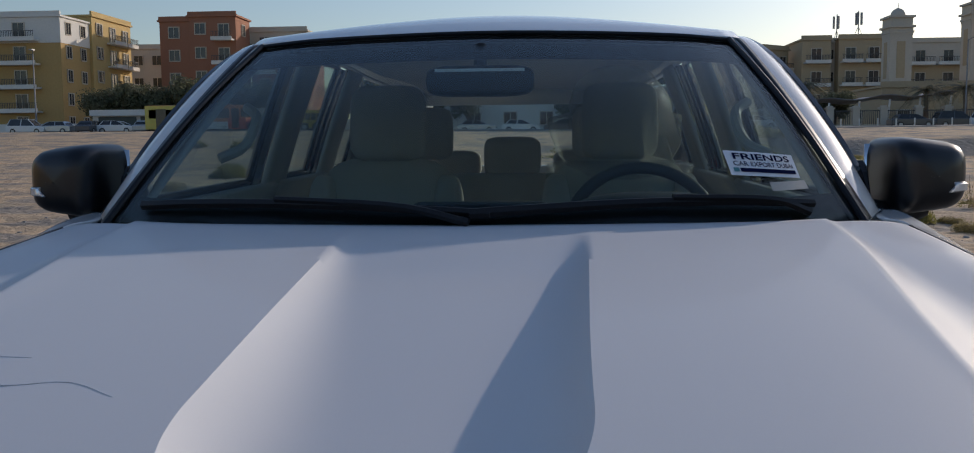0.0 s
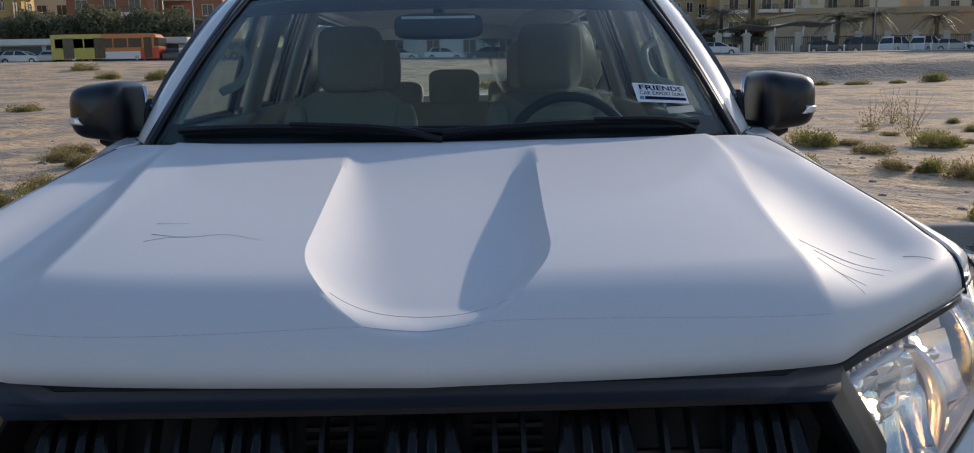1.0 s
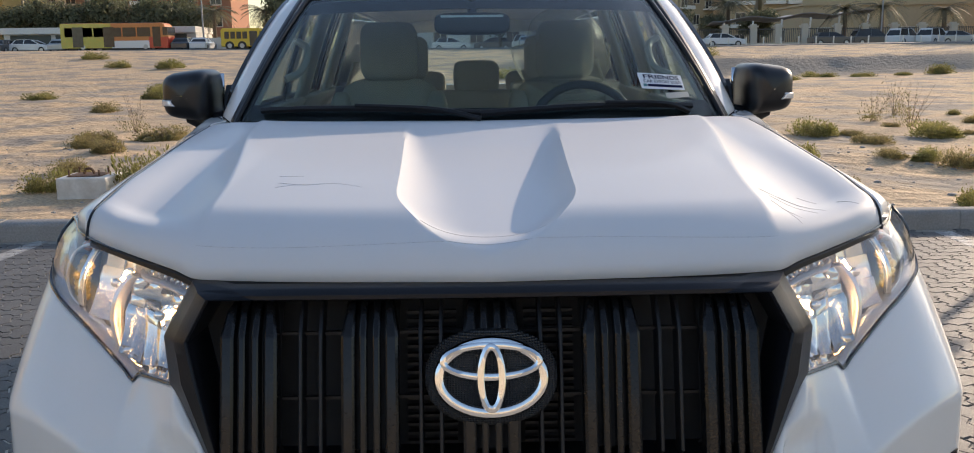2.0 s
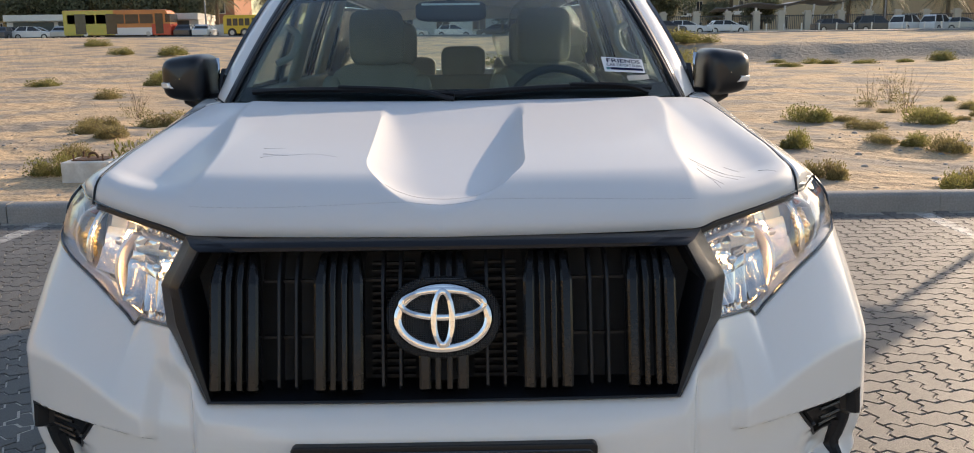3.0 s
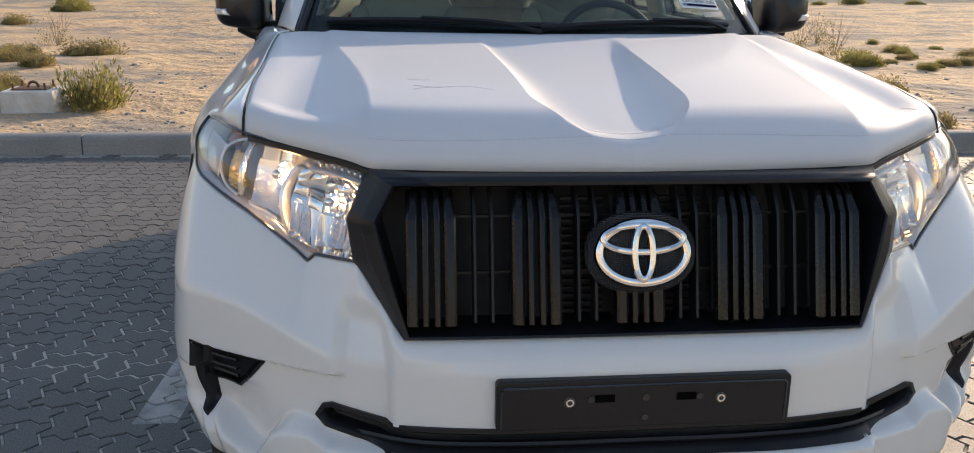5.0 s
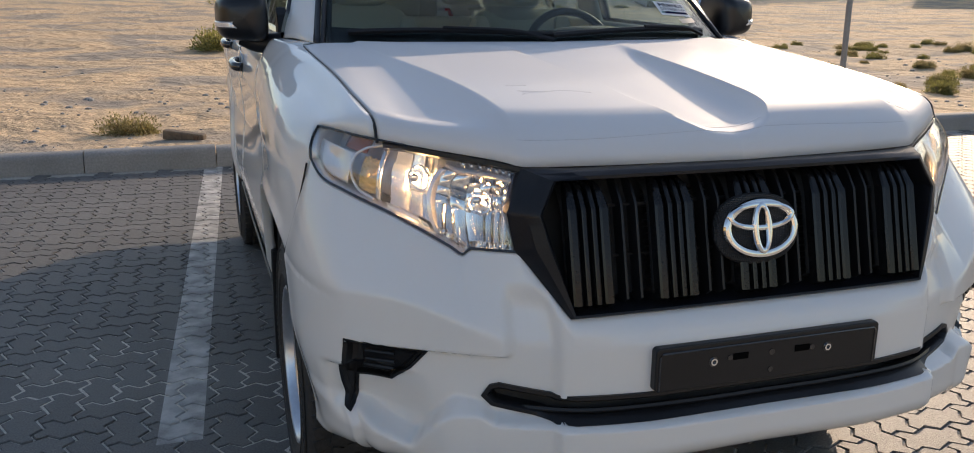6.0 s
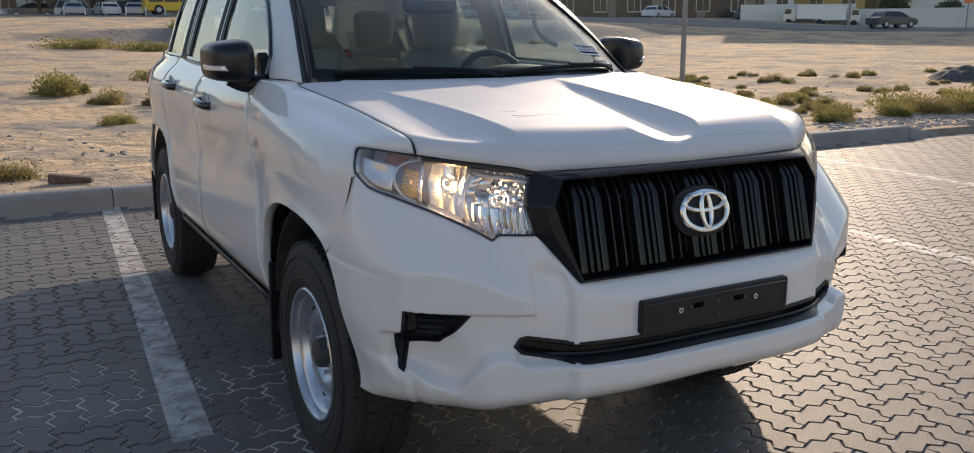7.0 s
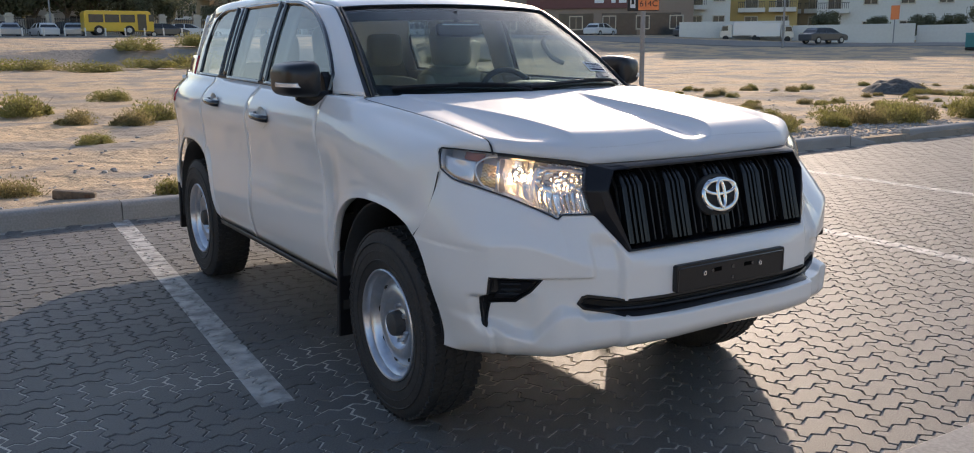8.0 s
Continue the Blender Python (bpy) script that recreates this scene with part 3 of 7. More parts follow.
def hood_point(s, t):
    x = s * hood_half(t)
    ax = abs(x)
    y0, y1 = hood_front_y(ax), hood_rear_y(ax)
    y = y0 + (y1 - y0) * t
    d = y - y0
    k = nose(d / (y1 - y0) * 1.10)
    z = hood_front_z(ax) + (hood_rear_z(ax) - hood_front_z(ax)) * k
    xc, xo, wall = crest_in(y), crest_out(y), 0.132 - 0.085 * sm(y, 0.35, 1.20)
    dish = min(max((ax - xc + wall) / wall, 0.0), 1.0)
    step = 0.025 + 0.135 * (1 - sm(y, 0.40, 1.25))
    fall = min(max((ax - xo) / step, 0), 1)
    rise = 0.018 * (1 - 0.40 * sm(y, 0.5, 1.15))
    drop = 0.26 * step * fall * (2 - fall)
    rest = rise - drop if fall < 1 else (rise - 0.26 * step) * (1 - sm(ax, xo + step, 0.79))
    z += (rest - 0.335 * wall * (1 - dish ** 3) * (1 - sm(t, 0.70, 1.0))) * sm(d, 0.0, 0.14) - 0.006 * (1 - t) * sm(d, 0, 0.1)
    edge = hood_half(t)
    z -= 0.006 * max((ax - edge + 0.06) / 0.06, 0.0) ** 2
    return Vector((x, y, z))


def t_even(i, n):
    q = i / n
    return 0.35 * q * q + 0.65 * q if q > 0 else 0.0


def hood_row(t):
    """Points across the hood whose columns follow the crests."""
    half = hood_half(t)
    a, b = 0.17, 0.55
    for _ in range(12):
        a = crest_in(hood_front_y(a) + (hood_rear_y(a) - hood_front_y(a)) * t)
        b = crest_out(hood_front_y(b) + (hood_rear_y(b) - hood_front_y(b)) * t)
    a = max(a, 0.03)
    xs = list(np.linspace(0, a, 26)) + list(np.linspace(a, b, 46))[1:] + list(np.linspace(b, half, 32))[1:]
    return [hood_point(x / half, t) for x in [-x for x in xs[:0:-1]] + xs]


hood_rows = [hood_row(t_even(j, 90)) for j in range(91)]
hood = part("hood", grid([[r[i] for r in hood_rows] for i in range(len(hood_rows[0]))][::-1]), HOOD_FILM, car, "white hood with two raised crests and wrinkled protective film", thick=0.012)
lip = [[hood_point(-0.99 + 1.98 * i / 80, 0) + Vector((0, dy, dz)) for dy, dz in ((0.004, -0.001), (-0.004, -0.004), (-0.005, -0.012), (0.01, -0.018))] for i in range(81)]
part("hood_seal", grid(lip[::-1]), BLACK_PLASTIC, car)


def hood_z(x, y):
    ax = abs(x)
    y0, y1 = hood_front_y(ax), hood_rear_y(ax)
    t = (y - y0) / (y1 - y0)
    return hood_point(x / hood_half(t), t).z


def wrinkle(pts, r=0.0006):
    """A thin crease of the film that lies on the hood."""
    c = path3([(x, y, hood_z(x, y) + r * 0.3) for x, y in pts], 4 * len(pts))
    c = [Vector((p.x, p.y, hood_z(p.x, p.y) + r * 0.25)) for p in c]
    return tube(c, r, 5, r * 0.35)


for pts in (((-0.115, 0.262), (-0.06, 0.246), (0.03, 0.241), (0.10, 0.243)), ((-0.40, 0.475), (-0.345, 0.455), (-0.29, 0.462), (-0.235, 0.43)), ((-0.41, 0.53), (-0.36, 0.525)), ((-0.40, 0.44), (-0.37, 0.455), (-0.34, 0.452)),
            ((0.52, 0.43), (0.57, 0.40), (0.62, 0.36)), ((0.53, 0.40), (0.57, 0.36), (0.60, 0.34)), ((0.52, 0.36), (0.54, 0.31), (0.55, 0.28)), ((0.55, 0.41), (0.585, 0.385)), ((0.60, 0.45), (0.63, 0.43)), ((0.67, 0.43), (0.70, 0.40)), ((0.53, 0.33), (0.56, 0.30))):
    part("film_crease", wrinkle(pts), SCRATCH, hood, "fine raised crease in the hood film")
film = [(-0.49 + 0.98 * i / 60) for i in range(61)]
part("film_edge", tube([Vector((x, hood_front_y(abs(x)) + 0.036 + 0.008 * math.sin(x * 6 + 1), hood_z(x, hood_front_y(abs(x)) + 0.036 + 0.008 * math.sin(x * 6 + 1)))) for x in film], 0.0006, 5), SCRATCH, hood)

# sides
side_w = spl([1.40, 2.0, 2.6, 3.2, 3.66, 4.2, 4.5, 4.68, 4.76], [0.915, 0.919, 0.921, 0.926, 0.932, 0.885, 0.825, 0.78, 0.74])
side_f = spl([0.40, 0.47, 0.55, 0.63, 0.74, 0.88, 1.0, 1.09, 1.16, 1.21, 1.24, 1.265, 1.30, 1.36], [-0.055, -0.03, -0.008, 0.0, -0.006, -0.020, -0.014, -0.003, -0.014, -0.040, -0.070, -0.098, -0.112, -0.125])


def side_x(y, z):
    return side_w(y) + side_f(z)


# front fenders
wing_w = spl([0.42, 0.55, 0.65, 0.88, 1.2, 1.5], [0.885, 0.905, 0.918, 0.935, 0.928, 0.915])
hood_edge = [hood_point(1.0, t) for t in (0.0, 0.02, 0.05, 0.10, 0.18, 0.28, 0.42, 0.60, 0.78, 0.96)]
edge_z = spl([p.y for p in hood_edge] + [1.40, 1.60], [p.z for p in hood_edge] + [1.258, 1.262])
edge_x = spl([p.y for p in hood_edge] + [1.37, 1.385, 1.40, 1.60], [p.x + 0.006 for p in hood_edge] + [0.774, 0.765, 0.750, 0.822])
door_line = spl([0.40, 0.51, 0.9, 1.13, 1.25], [1.455, 1.463, 1.53, 1.585, 1.603])


def wing_column(y, n=34):
    w, zh, xh, zl = wing_w(y), edge_z(y), edge_x(y), max(arch_front(y), 0.45)
    k, kt = sm(y, 1.30, 1.50), sm(y, 0.95, 1.50)
    fall = ((0, 0, 0), (0.10, 0.009, 0.0015), (0.30, 0.034, 0.004), (0.55, 0.055, 0.034), (0.80, 0.088, 0.080), (0.945, 0.145, 0.135), (0.988, 0.222, 0.190))
    pts = [(xh + (w - xh) * f, y, zh - d - (e - d) * kt) for f, d, e in fall]
    flat_x = xh + (0.775 + 0.047 * sm(y, 1.36, 1.60) - xh) * sm(y, 1.30, 1.37)
    pts[1:] = [(flat_x + (w - flat_x) * f, y, z) for (f, d, e), (_, _, z) in zip(fall[1:], pts[1:])]
    low = zh - 0.222 + 0.032 * kt
    for q in (0.35, 0.7, 0.93):
        z = low + (zl - low) * q
        pts.append(((w - 0.002 + 0.012 * sm(q, 0.6, 1)) * (1 - k) + side_x(y, z) * k, y, z))
    rim = (w + 0.008) * (1 - k) + side_x(y, zl) * k
    pts.append((rim, y, zl))
    pts.append((rim - 0.028, y, zl - 0.002))
    out = []
    for p in path3(pts, n):
        p.y = min(p.y, door_line(p.z) - 0.003)
        out.append(p)
    return out


wing_front = path3([(0.745, 0.404, 1.108), (0.790, 0.467, 1.112), (0.815, 0.525, 1.1155), (0.846, 0.588, 1.117), (0.868, 0.556, 1.078), (0.874, 0.545, 1.040), (0.890, 0.550, 0.97), (0.905, 0.567, 0.91), (0.917, 0.602, 0.85), (0.924, 0.655, 0.80), (0.906, 0.66, 0.798)], 34)
cols = [wing_front]
wing_next = wing_column(0.70)
for y in (0.42, 0.435, 0.46, 0.50, 0.55, 0.62):
    g = (y - 0.404) / 0.296
    col = [a.lerp(b, g) for a, b in zip(wing_front, wing_next)]
    lift = Vector((edge_x(y), y, edge_z(y))) - col[0]
    cols.append([p + lift * math.exp(-(i / 7) ** 2) for i, p in enumerate(col)])
ys = [0.70 + 0.055 * i for i in range(9)] + [1.18, 1.22, 1.26, 1.285, 1.305, 1.32, 1.33, 1.34, 1.352, 1.365, 1.38, 1.39, 1.40, 1.42, 1.45, 1.48, 1.51, 1.54, 1.57, 1.60]
cols += [wing_column(y) for y in ys]
both("fender", grid(cols), PAINT, thick=0.006, fix=True)
seam = [hood_point(1.0, t) for t in np.linspace(0.0, 0.985, 60)]
# Black beads put the shade of the panel gaps into solid shape.
both("hood_gap", tube([Vector((p.x + 0.003, p.y, edge_z(p.y) - 0.0022)) for p in seam], 0.0034, 6), BLACK_PLASTIC, label="black bead that draws the shade of the hood gap")
both("fender_gap", tube([p + Vector((0.0036, -0.0022, 0)) for p in path3([(0.874, 0.545, 1.040), (0.890, 0.550, 0.97), (0.905, 0.567, 0.91), (0.917, 0.602, 0.85), (0.924, 0.655, 0.80)], 24)], 0.0024, 6), BLACK_PLASTIC, label="thin black bead drawing the shade between fender and bumper")

# lower and upper edge of the headlight
LAMP = ((0, (0.516, 0.142, 0.913), (0.494, 0.206, 1.066)), (0.14, (0.556, 0.175, 0.911), (0.535, 0.240, 1.078)), (0.25, (0.594, 0.206, 0.9095), (0.578, 0.274, 1.0855)), (0.265, (0.601, 0.211, 0.902), (0.584, 0.279, 1.0868)), (0.28, (0.608, 0.214, 0.8955), (0.590, 0.283, 1.088)), (0.32, (0.628, 0.232, 0.908), (0.612, 0.298, 1.091)),
        (0.6, (0.722, 0.316, 0.960), (0.70, 0.362, 1.104)), (0.8, (0.812, 0.404, 1.000), (0.765, 0.428, 1.112)), (0.93, (0.856, 0.480, 1.022), (0.815, 0.525, 1.1165)), (1.0, (0.868, 0.540, 1.050), (0.843, 0.578, 1.118)))
lamp_low = [spl([r[0] for r in LAMP], [r[1][i] for r in LAMP]) for i in range(3)]
lamp_top = [spl([r[0] for r in LAMP], [r[2][i] for r in LAMP]) for i in range(3)]


# front bumper: a plan curve, pushed out along its normal
plan = path3([(0, 0.010, 0), (0.15, 0.0105, 0), (0.285, 0.014, 0), (0.43, 0.038, 0), (0.52, 0.066, 0), (0.60, 0.102, 0), (0.70, 0.162, 0), (0.797, 0.226, 0), (0.872, 0.290, 0), (0.921, 0.370, 0), (0.935, 0.46, 0)], 101)


def grille_y(x, z):
    return 0.060 + 0.262 * (z - 0.815) + 0.04 * x * x


def frame_back(x, z):
    """How far the grille's surround falls back towards the headlights."""
    return 0.042 * sm(abs(x), 0.42, 0.52) + 0.030 * sm(z, 1.0, 1.07) * sm(abs(x), 0.40, 0.49)


def rim_target(x):
    """Where the bumper's upper edge lies: under the grille, up its side, then along the headlight."""
    if x < 0.43:
        return Vector((x, grille_y(x, 0.789) + 0.004, 0.789))
    if x < 0.513:
        q = (x - 0.43) / 0.083
        z = 0.789 + 0.122 * q
        return Vector((0.43 + 0.085 * q, grille_y(0.43 + 0.085 * q, z) + 0.045 * q, z))
    s = (x - 0.513) / 0.409 * 1.0
    return Vector([f(s) for f in lamp_low]) - Vector((0, 0, 0.003))


def top_z(x):
    return rim_target(x).z


low_z = spl([0, 0.4, 0.6, 0.72, 0.85, 0.915], [0.472, 0.464, 0.446, 0.430, 0.424, 0.424])
lean = spl([0, 0.40, 0.50, 0.60, 0.68, 0.80, 0.915], [0.25, 0.30, 0.50, 0.66, 0.70, 0.42, 0.05])
lip_z = spl([0, 0.57, 0.605, 0.645, 0.665, 0.70, 0.735, 0.77, 0.83, 0.915], [0.574, 0.578, 0.598, 0.602, 0.592, 0.548, 0.507, 0.512, 0.548, 0.57])


def bumper_push(x, z):
    d = 0.0
    crease = 0.735 + 0.095 * sm(x, 0.48, 0.80)
    soft = 0.010
    e = z - crease
    e = e if e > soft else (0 if e < -soft else (e + soft) ** 2 / (4 * soft))
    d -= lean(x) * e
    roll = max(0.035 - (top_z(x) - z), 0) / 0.035
    d -= 0.022 * roll ** 2 * (1 - sm(x, 0.42, 0.55))
    # flank between the middle block and the rounded shelf, and the flat below the shelf
    shelf = sm(x, 0.540, 0.566) * sm(z, 0.704, 0.717)
    d -= 0.021 * sm(x, 0.446, 0.474) * (1 - shelf) * (1 - sm(x, 0.836, 0.855)) * (1 - sm(z, 0.80, 0.86))
    # lower lip stands proud, with a bevelled upper edge that dips beside the intake
    lz = lip_z(x)
    e = 0.010 + 0.008 * sm(x, 0.58, 0.66)
    d += (0.036 + 0.018 * sm(x, 0.60, 0.68) - 0.036 * sm(x, 0.80, 0.87)) * (1 - sm(z, lz - e, lz + e))
    # the corner draws in towards the ground
    d -= 0.060 * sm(x, 0.62, 0.80) * sm(0.66 - z, 0.0, 0.22)
    # rolls under at the bottom
    b = max(0.06 - (z - low_z(x)), 0) / 0.06
    d -= 0.05 * b ** 2.2
    return d


gap_y = spl([0.80, 0.85, 0.91, 0.97, 1.04, 1.06], [0.655, 0.602, 0.567, 0.550, 0.545, 0.545])


def bumper_base(k, z, out=0.0):
    """k runs 0..100 along the plan."""
    i = min(max(int(k), 0), 99)
    f = k - i
    p = plan[i] * (1 - f) + plan[i + 1] * f
    t0, t1 = (plan[i + 1] - plan[max(i - 1, 0)]).normalized(), (plan[min(i + 2, 100)] - plan[i]).normalized()
    t = (t0 * (1 - f) + t1 * f).normalized()
    n = Vector((t.y, -t.x, 0))
    q = p + n * (bumper_push(p.x, z) + out)
    q.z = z
    # deeper beside the corner, where the upright slot faces forward
    q.y += 0.045 * sm(p.x, 0.70, 0.82) * (1 - sm(p.x, 0.858, 0.905)) * (1 - sm(z, 0.64, 0.662)) * sm(z, 0.50, 0.56)
    w = sm(k, 76, 100)
    if z < 0.80:
        qq = min((max(z, 0.405) - 0.40) / (0.886 - 0.40), 0.999)
        end = Vector((0.930 - 0.045 * sm(0.70 - z, 0.0, 0.26), 0.965 - 0.465 * (1 - qq ** 2.6) ** (1 / 2.6), z))
    else:
        h = (z - 0.80) / 0.25
        end = Vector((0.928 - 0.056 * h ** 1.6, gap_y(z), z))
    if z < 0.80:
        end.y = min(end.y, gap_y(0.80))
    last = plan[100] + Vector((1, 0, 0)) * bumper_push(plan[100].x, z)
    q += w * (end - Vector((last.x, last.y, z)))
    return q


RIM_SHIFT = {}


def rim_shift(k):
    if k not in RIM_SHIFT:
        x = plan[k].x
        RIM_SHIFT[k] = rim_target(x) - bumper_base(k, top_z(x), 0.0)
    return RIM_SHIFT[k]


def bumper_point(k, z, out=0.0):
    """The base surface, drawn in so that its upper edge meets grille and headlight."""
    i = min(max(int(k), 0), 99)
    f = k - i
    x = plan[i].x * (1 - f) + plan[i + 1].x * f
    s = rim_shift(i) * (1 - f) + rim_shift(i + 1) * f
    top = top_z(x)
    low = 0.735 + 0.085 * sm(x, 0.48, 0.80)
    w = min(max((z - low) / max(top - low, 0.02), 0), 1) ** 1.15
    return bumper_base(k, z, out) + s * w


def plan_x(k):
    i = min(int(k), 99)
    return plan[i].x * (1 - k + i) + plan[i + 1].x * (k - i)


def plan_k(x):
    for i in range(100):
        if plan[i + 1].x >= x:
            return i + (x - plan[i].x) / (plan[i + 1].x - plan[i].x)
    return 100.0


def inside(px, pz, poly):
    c, n = False, len(poly)
    for i in range(n):
        (x0, z0), (x1, z1) = poly[i - 1], poly[i]
        if (z0 > pz) != (z1 > pz) and px < (x1 - x0) * (pz - z0) / (z1 - z0) + x0:
            c = not c
    return c


def ring(poly, shrink, centre=None):
    """The outline drawn in by a distance."""
    p = [Vector(q) for q in poly]
    out = []
    area = sum(p[i - 1].x * p[i].y - p[i].x * p[i - 1].y for i in range(len(p)))
    s = 1 if area > 0 else -1
    for i in range(len(p)):
        a, b, c = p[i - 1], p[i], p[(i + 1) % len(p)]
        n1, n2 = Vector((-(b - a).y, (b - a).x)).normalized() * s, Vector((-(c - b).y, (c - b).x)).normalized() * s
        n = n1 + n2
        n = n.normalized() if n.length > 1e-4 else n1
        out.append(tuple(b + n * shrink / max(n.dot(n1), 0.5)))
    return out


INTAKE = [(-0.602, 0.622), (-0.589, 0.644), (-0.572, 0.649), (-0.462, 0.630), (0.462, 0.630), (0.572, 0.649), (0.589, 0.644), (0.602, 0.622), (0.585, 0.604), (0.462, 0.580), (-0.462, 0.580), (-0.585, 0.604)]
FOG = [(0.849, 0.717), (0.706, 0.704), (0.768, 0.624), (0.830, 0.616), (0.838, 0.575), (0.841, 0.545), (0.846, 0.537), (0.851, 0.545), (0.854, 0.60), (0.853, 0.66)]


def nearest_edge(x, z, poly):
    """The nearest point of an outline and how far it is."""
    q, best, at = Vector((x, z)), 9.0, None
    for i in range(len(poly)):
        a, b = Vector(poly[i - 1]), Vector(poly[i])
        u = min(max((q - a).dot(b - a) / (b - a).length_squared, 0), 1)
        c = a + (b - a) * u
        if (c - q).length < best:
            best, at = (c - q).length, c
    return at, best


CUTS, WIDER = (ring(INTAKE, 0.002), ring(FOG, 0.002)), (ring(INTAKE, 0.0005), ring(FOG, 0.0005))
flat, rows, zs = [], [], 110
for k2 in range(-200, 201):
    k = abs(k2) / 2
    x = plan_x(k)
    z0, z1 = low_z(x), top_z(x)
    row = []
    for j in range(zs + 1):
        z, xx = z0 + (z1 - z0) * j / zs, x
        for cut in CUTS:
            if cut[0][0] < 0 and z < 0.665 and x < 0.62 or cut[0][0] > 0 and 0.69 < x < 0.88 and z < 0.74:
                c, far = nearest_edge(x, z, cut)
                if far < 0.0034:
                    xx, z = max(c.x, 0.0), c.y
        p = bumper_point(plan_k(xx) if xx != x else k, z)
        row.append((p.x if k2 >= 0 else -p.x, p.y, p.z))
        flat.append((xx, z))
    rows.append(row)
bv, bf = grid(rows)
keep = []
for q in bf:
    cx, cz = sum(flat[i][0] for i in q) / 4, sum(flat[i][1] for i in q) / 4
    if not any(inside(cx, cz, cut) for cut in WIDER):
        keep.append(q)
bumper = part("front_bumper", (bv, keep), PAINT, car, "white painted front bumper with a proud lower lip", thick=0.008)


def on_bumper(poly, out, n=6):
    """Maps an outline in front view onto the bumper's surface, subdivided."""
    res = []
    for i in range(len(poly)):
        a, b = poly[i], poly[(i + 1) % len(poly)]
        for j in range(n):
            x, z = a[0] + (b[0] - a[0]) * j / n, a[1] + (b[1] - a[1]) * j / n
            p = bumper_point(plan_k(abs(x)), z, out)
            res.append(Vector((p.x if x >= 0 else -p.x, p.y, p.z)))
    return res


def inset_frame(poly, lift, width, depth):
    """A moulded surround: outer edge on the surface, rounded rim, then a slope down into the recess."""
    r = [on_bumper(ring(poly, -0.003), -0.004, 24), on_bumper(ring(poly, -0.003), lift, 24), on_bumper(ring(poly, width * 0.5), lift * 1.1, 24), on_bumper(ring(poly, width), 0.0, 24), on_bumper(ring(poly, width * 1.15), -depth, 24)]
    return grid(r, True)


intake = part("lower_intake", inset_frame(INTAKE, 0.006, 0.010, 0.03), BLACK_PLASTIC, bumper, "black lower air intake slot")
back = on_bumper(INTAKE, -0.028, 24)
part("intake_backing", (back, [tuple(range(len(back)))]), DARK, bumper)
part("intake_slat", tube(path3([bumper_point(plan_k(abs(x)), 0.598, -0.006) * 1.0 if x >= 0 else Vector((-bumper_point(plan_k(-x), 0.598, -0.006).x, bumper_point(plan_k(-x), 0.598, -0.006).y, 0.598)) for x in (-0.55, -0.4, -0.2, 0, 0.2, 0.4, 0.55)], 30), 0.006, 6), BLACK_PLASTIC, bumper)


def fog_rim():
    """The rolled black edge and the walls of the pocket."""
    return grid([on_bumper(ring(FOG, -0.002), -0.004), on_bumper(ring(FOG, -0.002), 0.002), on_bumper(ring(FOG, 0.003), 0.002), on_bumper(ring(FOG, 0.005), -0.004), on_bumper(ring(FOG, 0.006), -0.020)], True)


def fog_floor(quad, out, n=12, m=10):
    (a, b), (c, d) = quad
    rows = []
    for i in range(n + 1):
        u = i / n
        p, q = Vector(a) * (1 - u) + Vector(b) * u, Vector(d) * (1 - u) + Vector(c) * u
        rows.append([bumper_point(plan_k(e.x), e.y, out) for e in [p + (q - p) * j / m for j in range(m + 1)]])
    return grid(rows)


def fog_block(quad, lift, depth=0.03):
    """A raised plate in the pocket between four corners given in front view."""
    top = on_bumper(ring(quad, 0.004), lift, 4)
    r = [on_bumper(quad, lift - depth, 4), on_bumper(quad, lift - 0.004, 4), top]
    v, f = grid(r, True)
    return v, f + [tuple(range(2 * len(top), 3 * len(top)))]


both("fog_pocket", join(fog_rim(), fog_floor((((0.848, 0.715), (0.708, 0.703)), ((0.769, 0.626), (0.854, 0.614))), -0.014), fog_floor((((0.854, 0.622), (0.831, 0.618)), ((0.842, 0.540), (0.850, 0.540))), -0.006)), BLACK_PLASTIC, bumper, "black fog lamp pocket", smooth=25)
both("fog_blank", fog_block([(0.830, 0.706), (0.724, 0.697), (0.774, 0.634), (0.824, 0.628)], -0.004), BLACK_PLASTIC, bumper, "black fog lamp blank", smooth=20)
for zz in (0.690, 0.672, 0.654):
    both("fog_rib", tube([bumper_point(plan_k(x), zz, -0.002) for x in (0.766, 0.792, 0.820)], 0.0035, 6), BLACK_PLASTIC, bumper)
# under-edge of the bumper and dark well behind
part("under_tray", grid([[(x, 0.10 + 0.3 * abs(x) ** 3 + dy, z) for dy, z in ((0.02, 0.50), (0.12, 0.49), (0.5, 0.46), (1.1, 0.44))] for x in np.linspace(-0.66, 0.66, 17)]), DARK, car, thick=0.01)

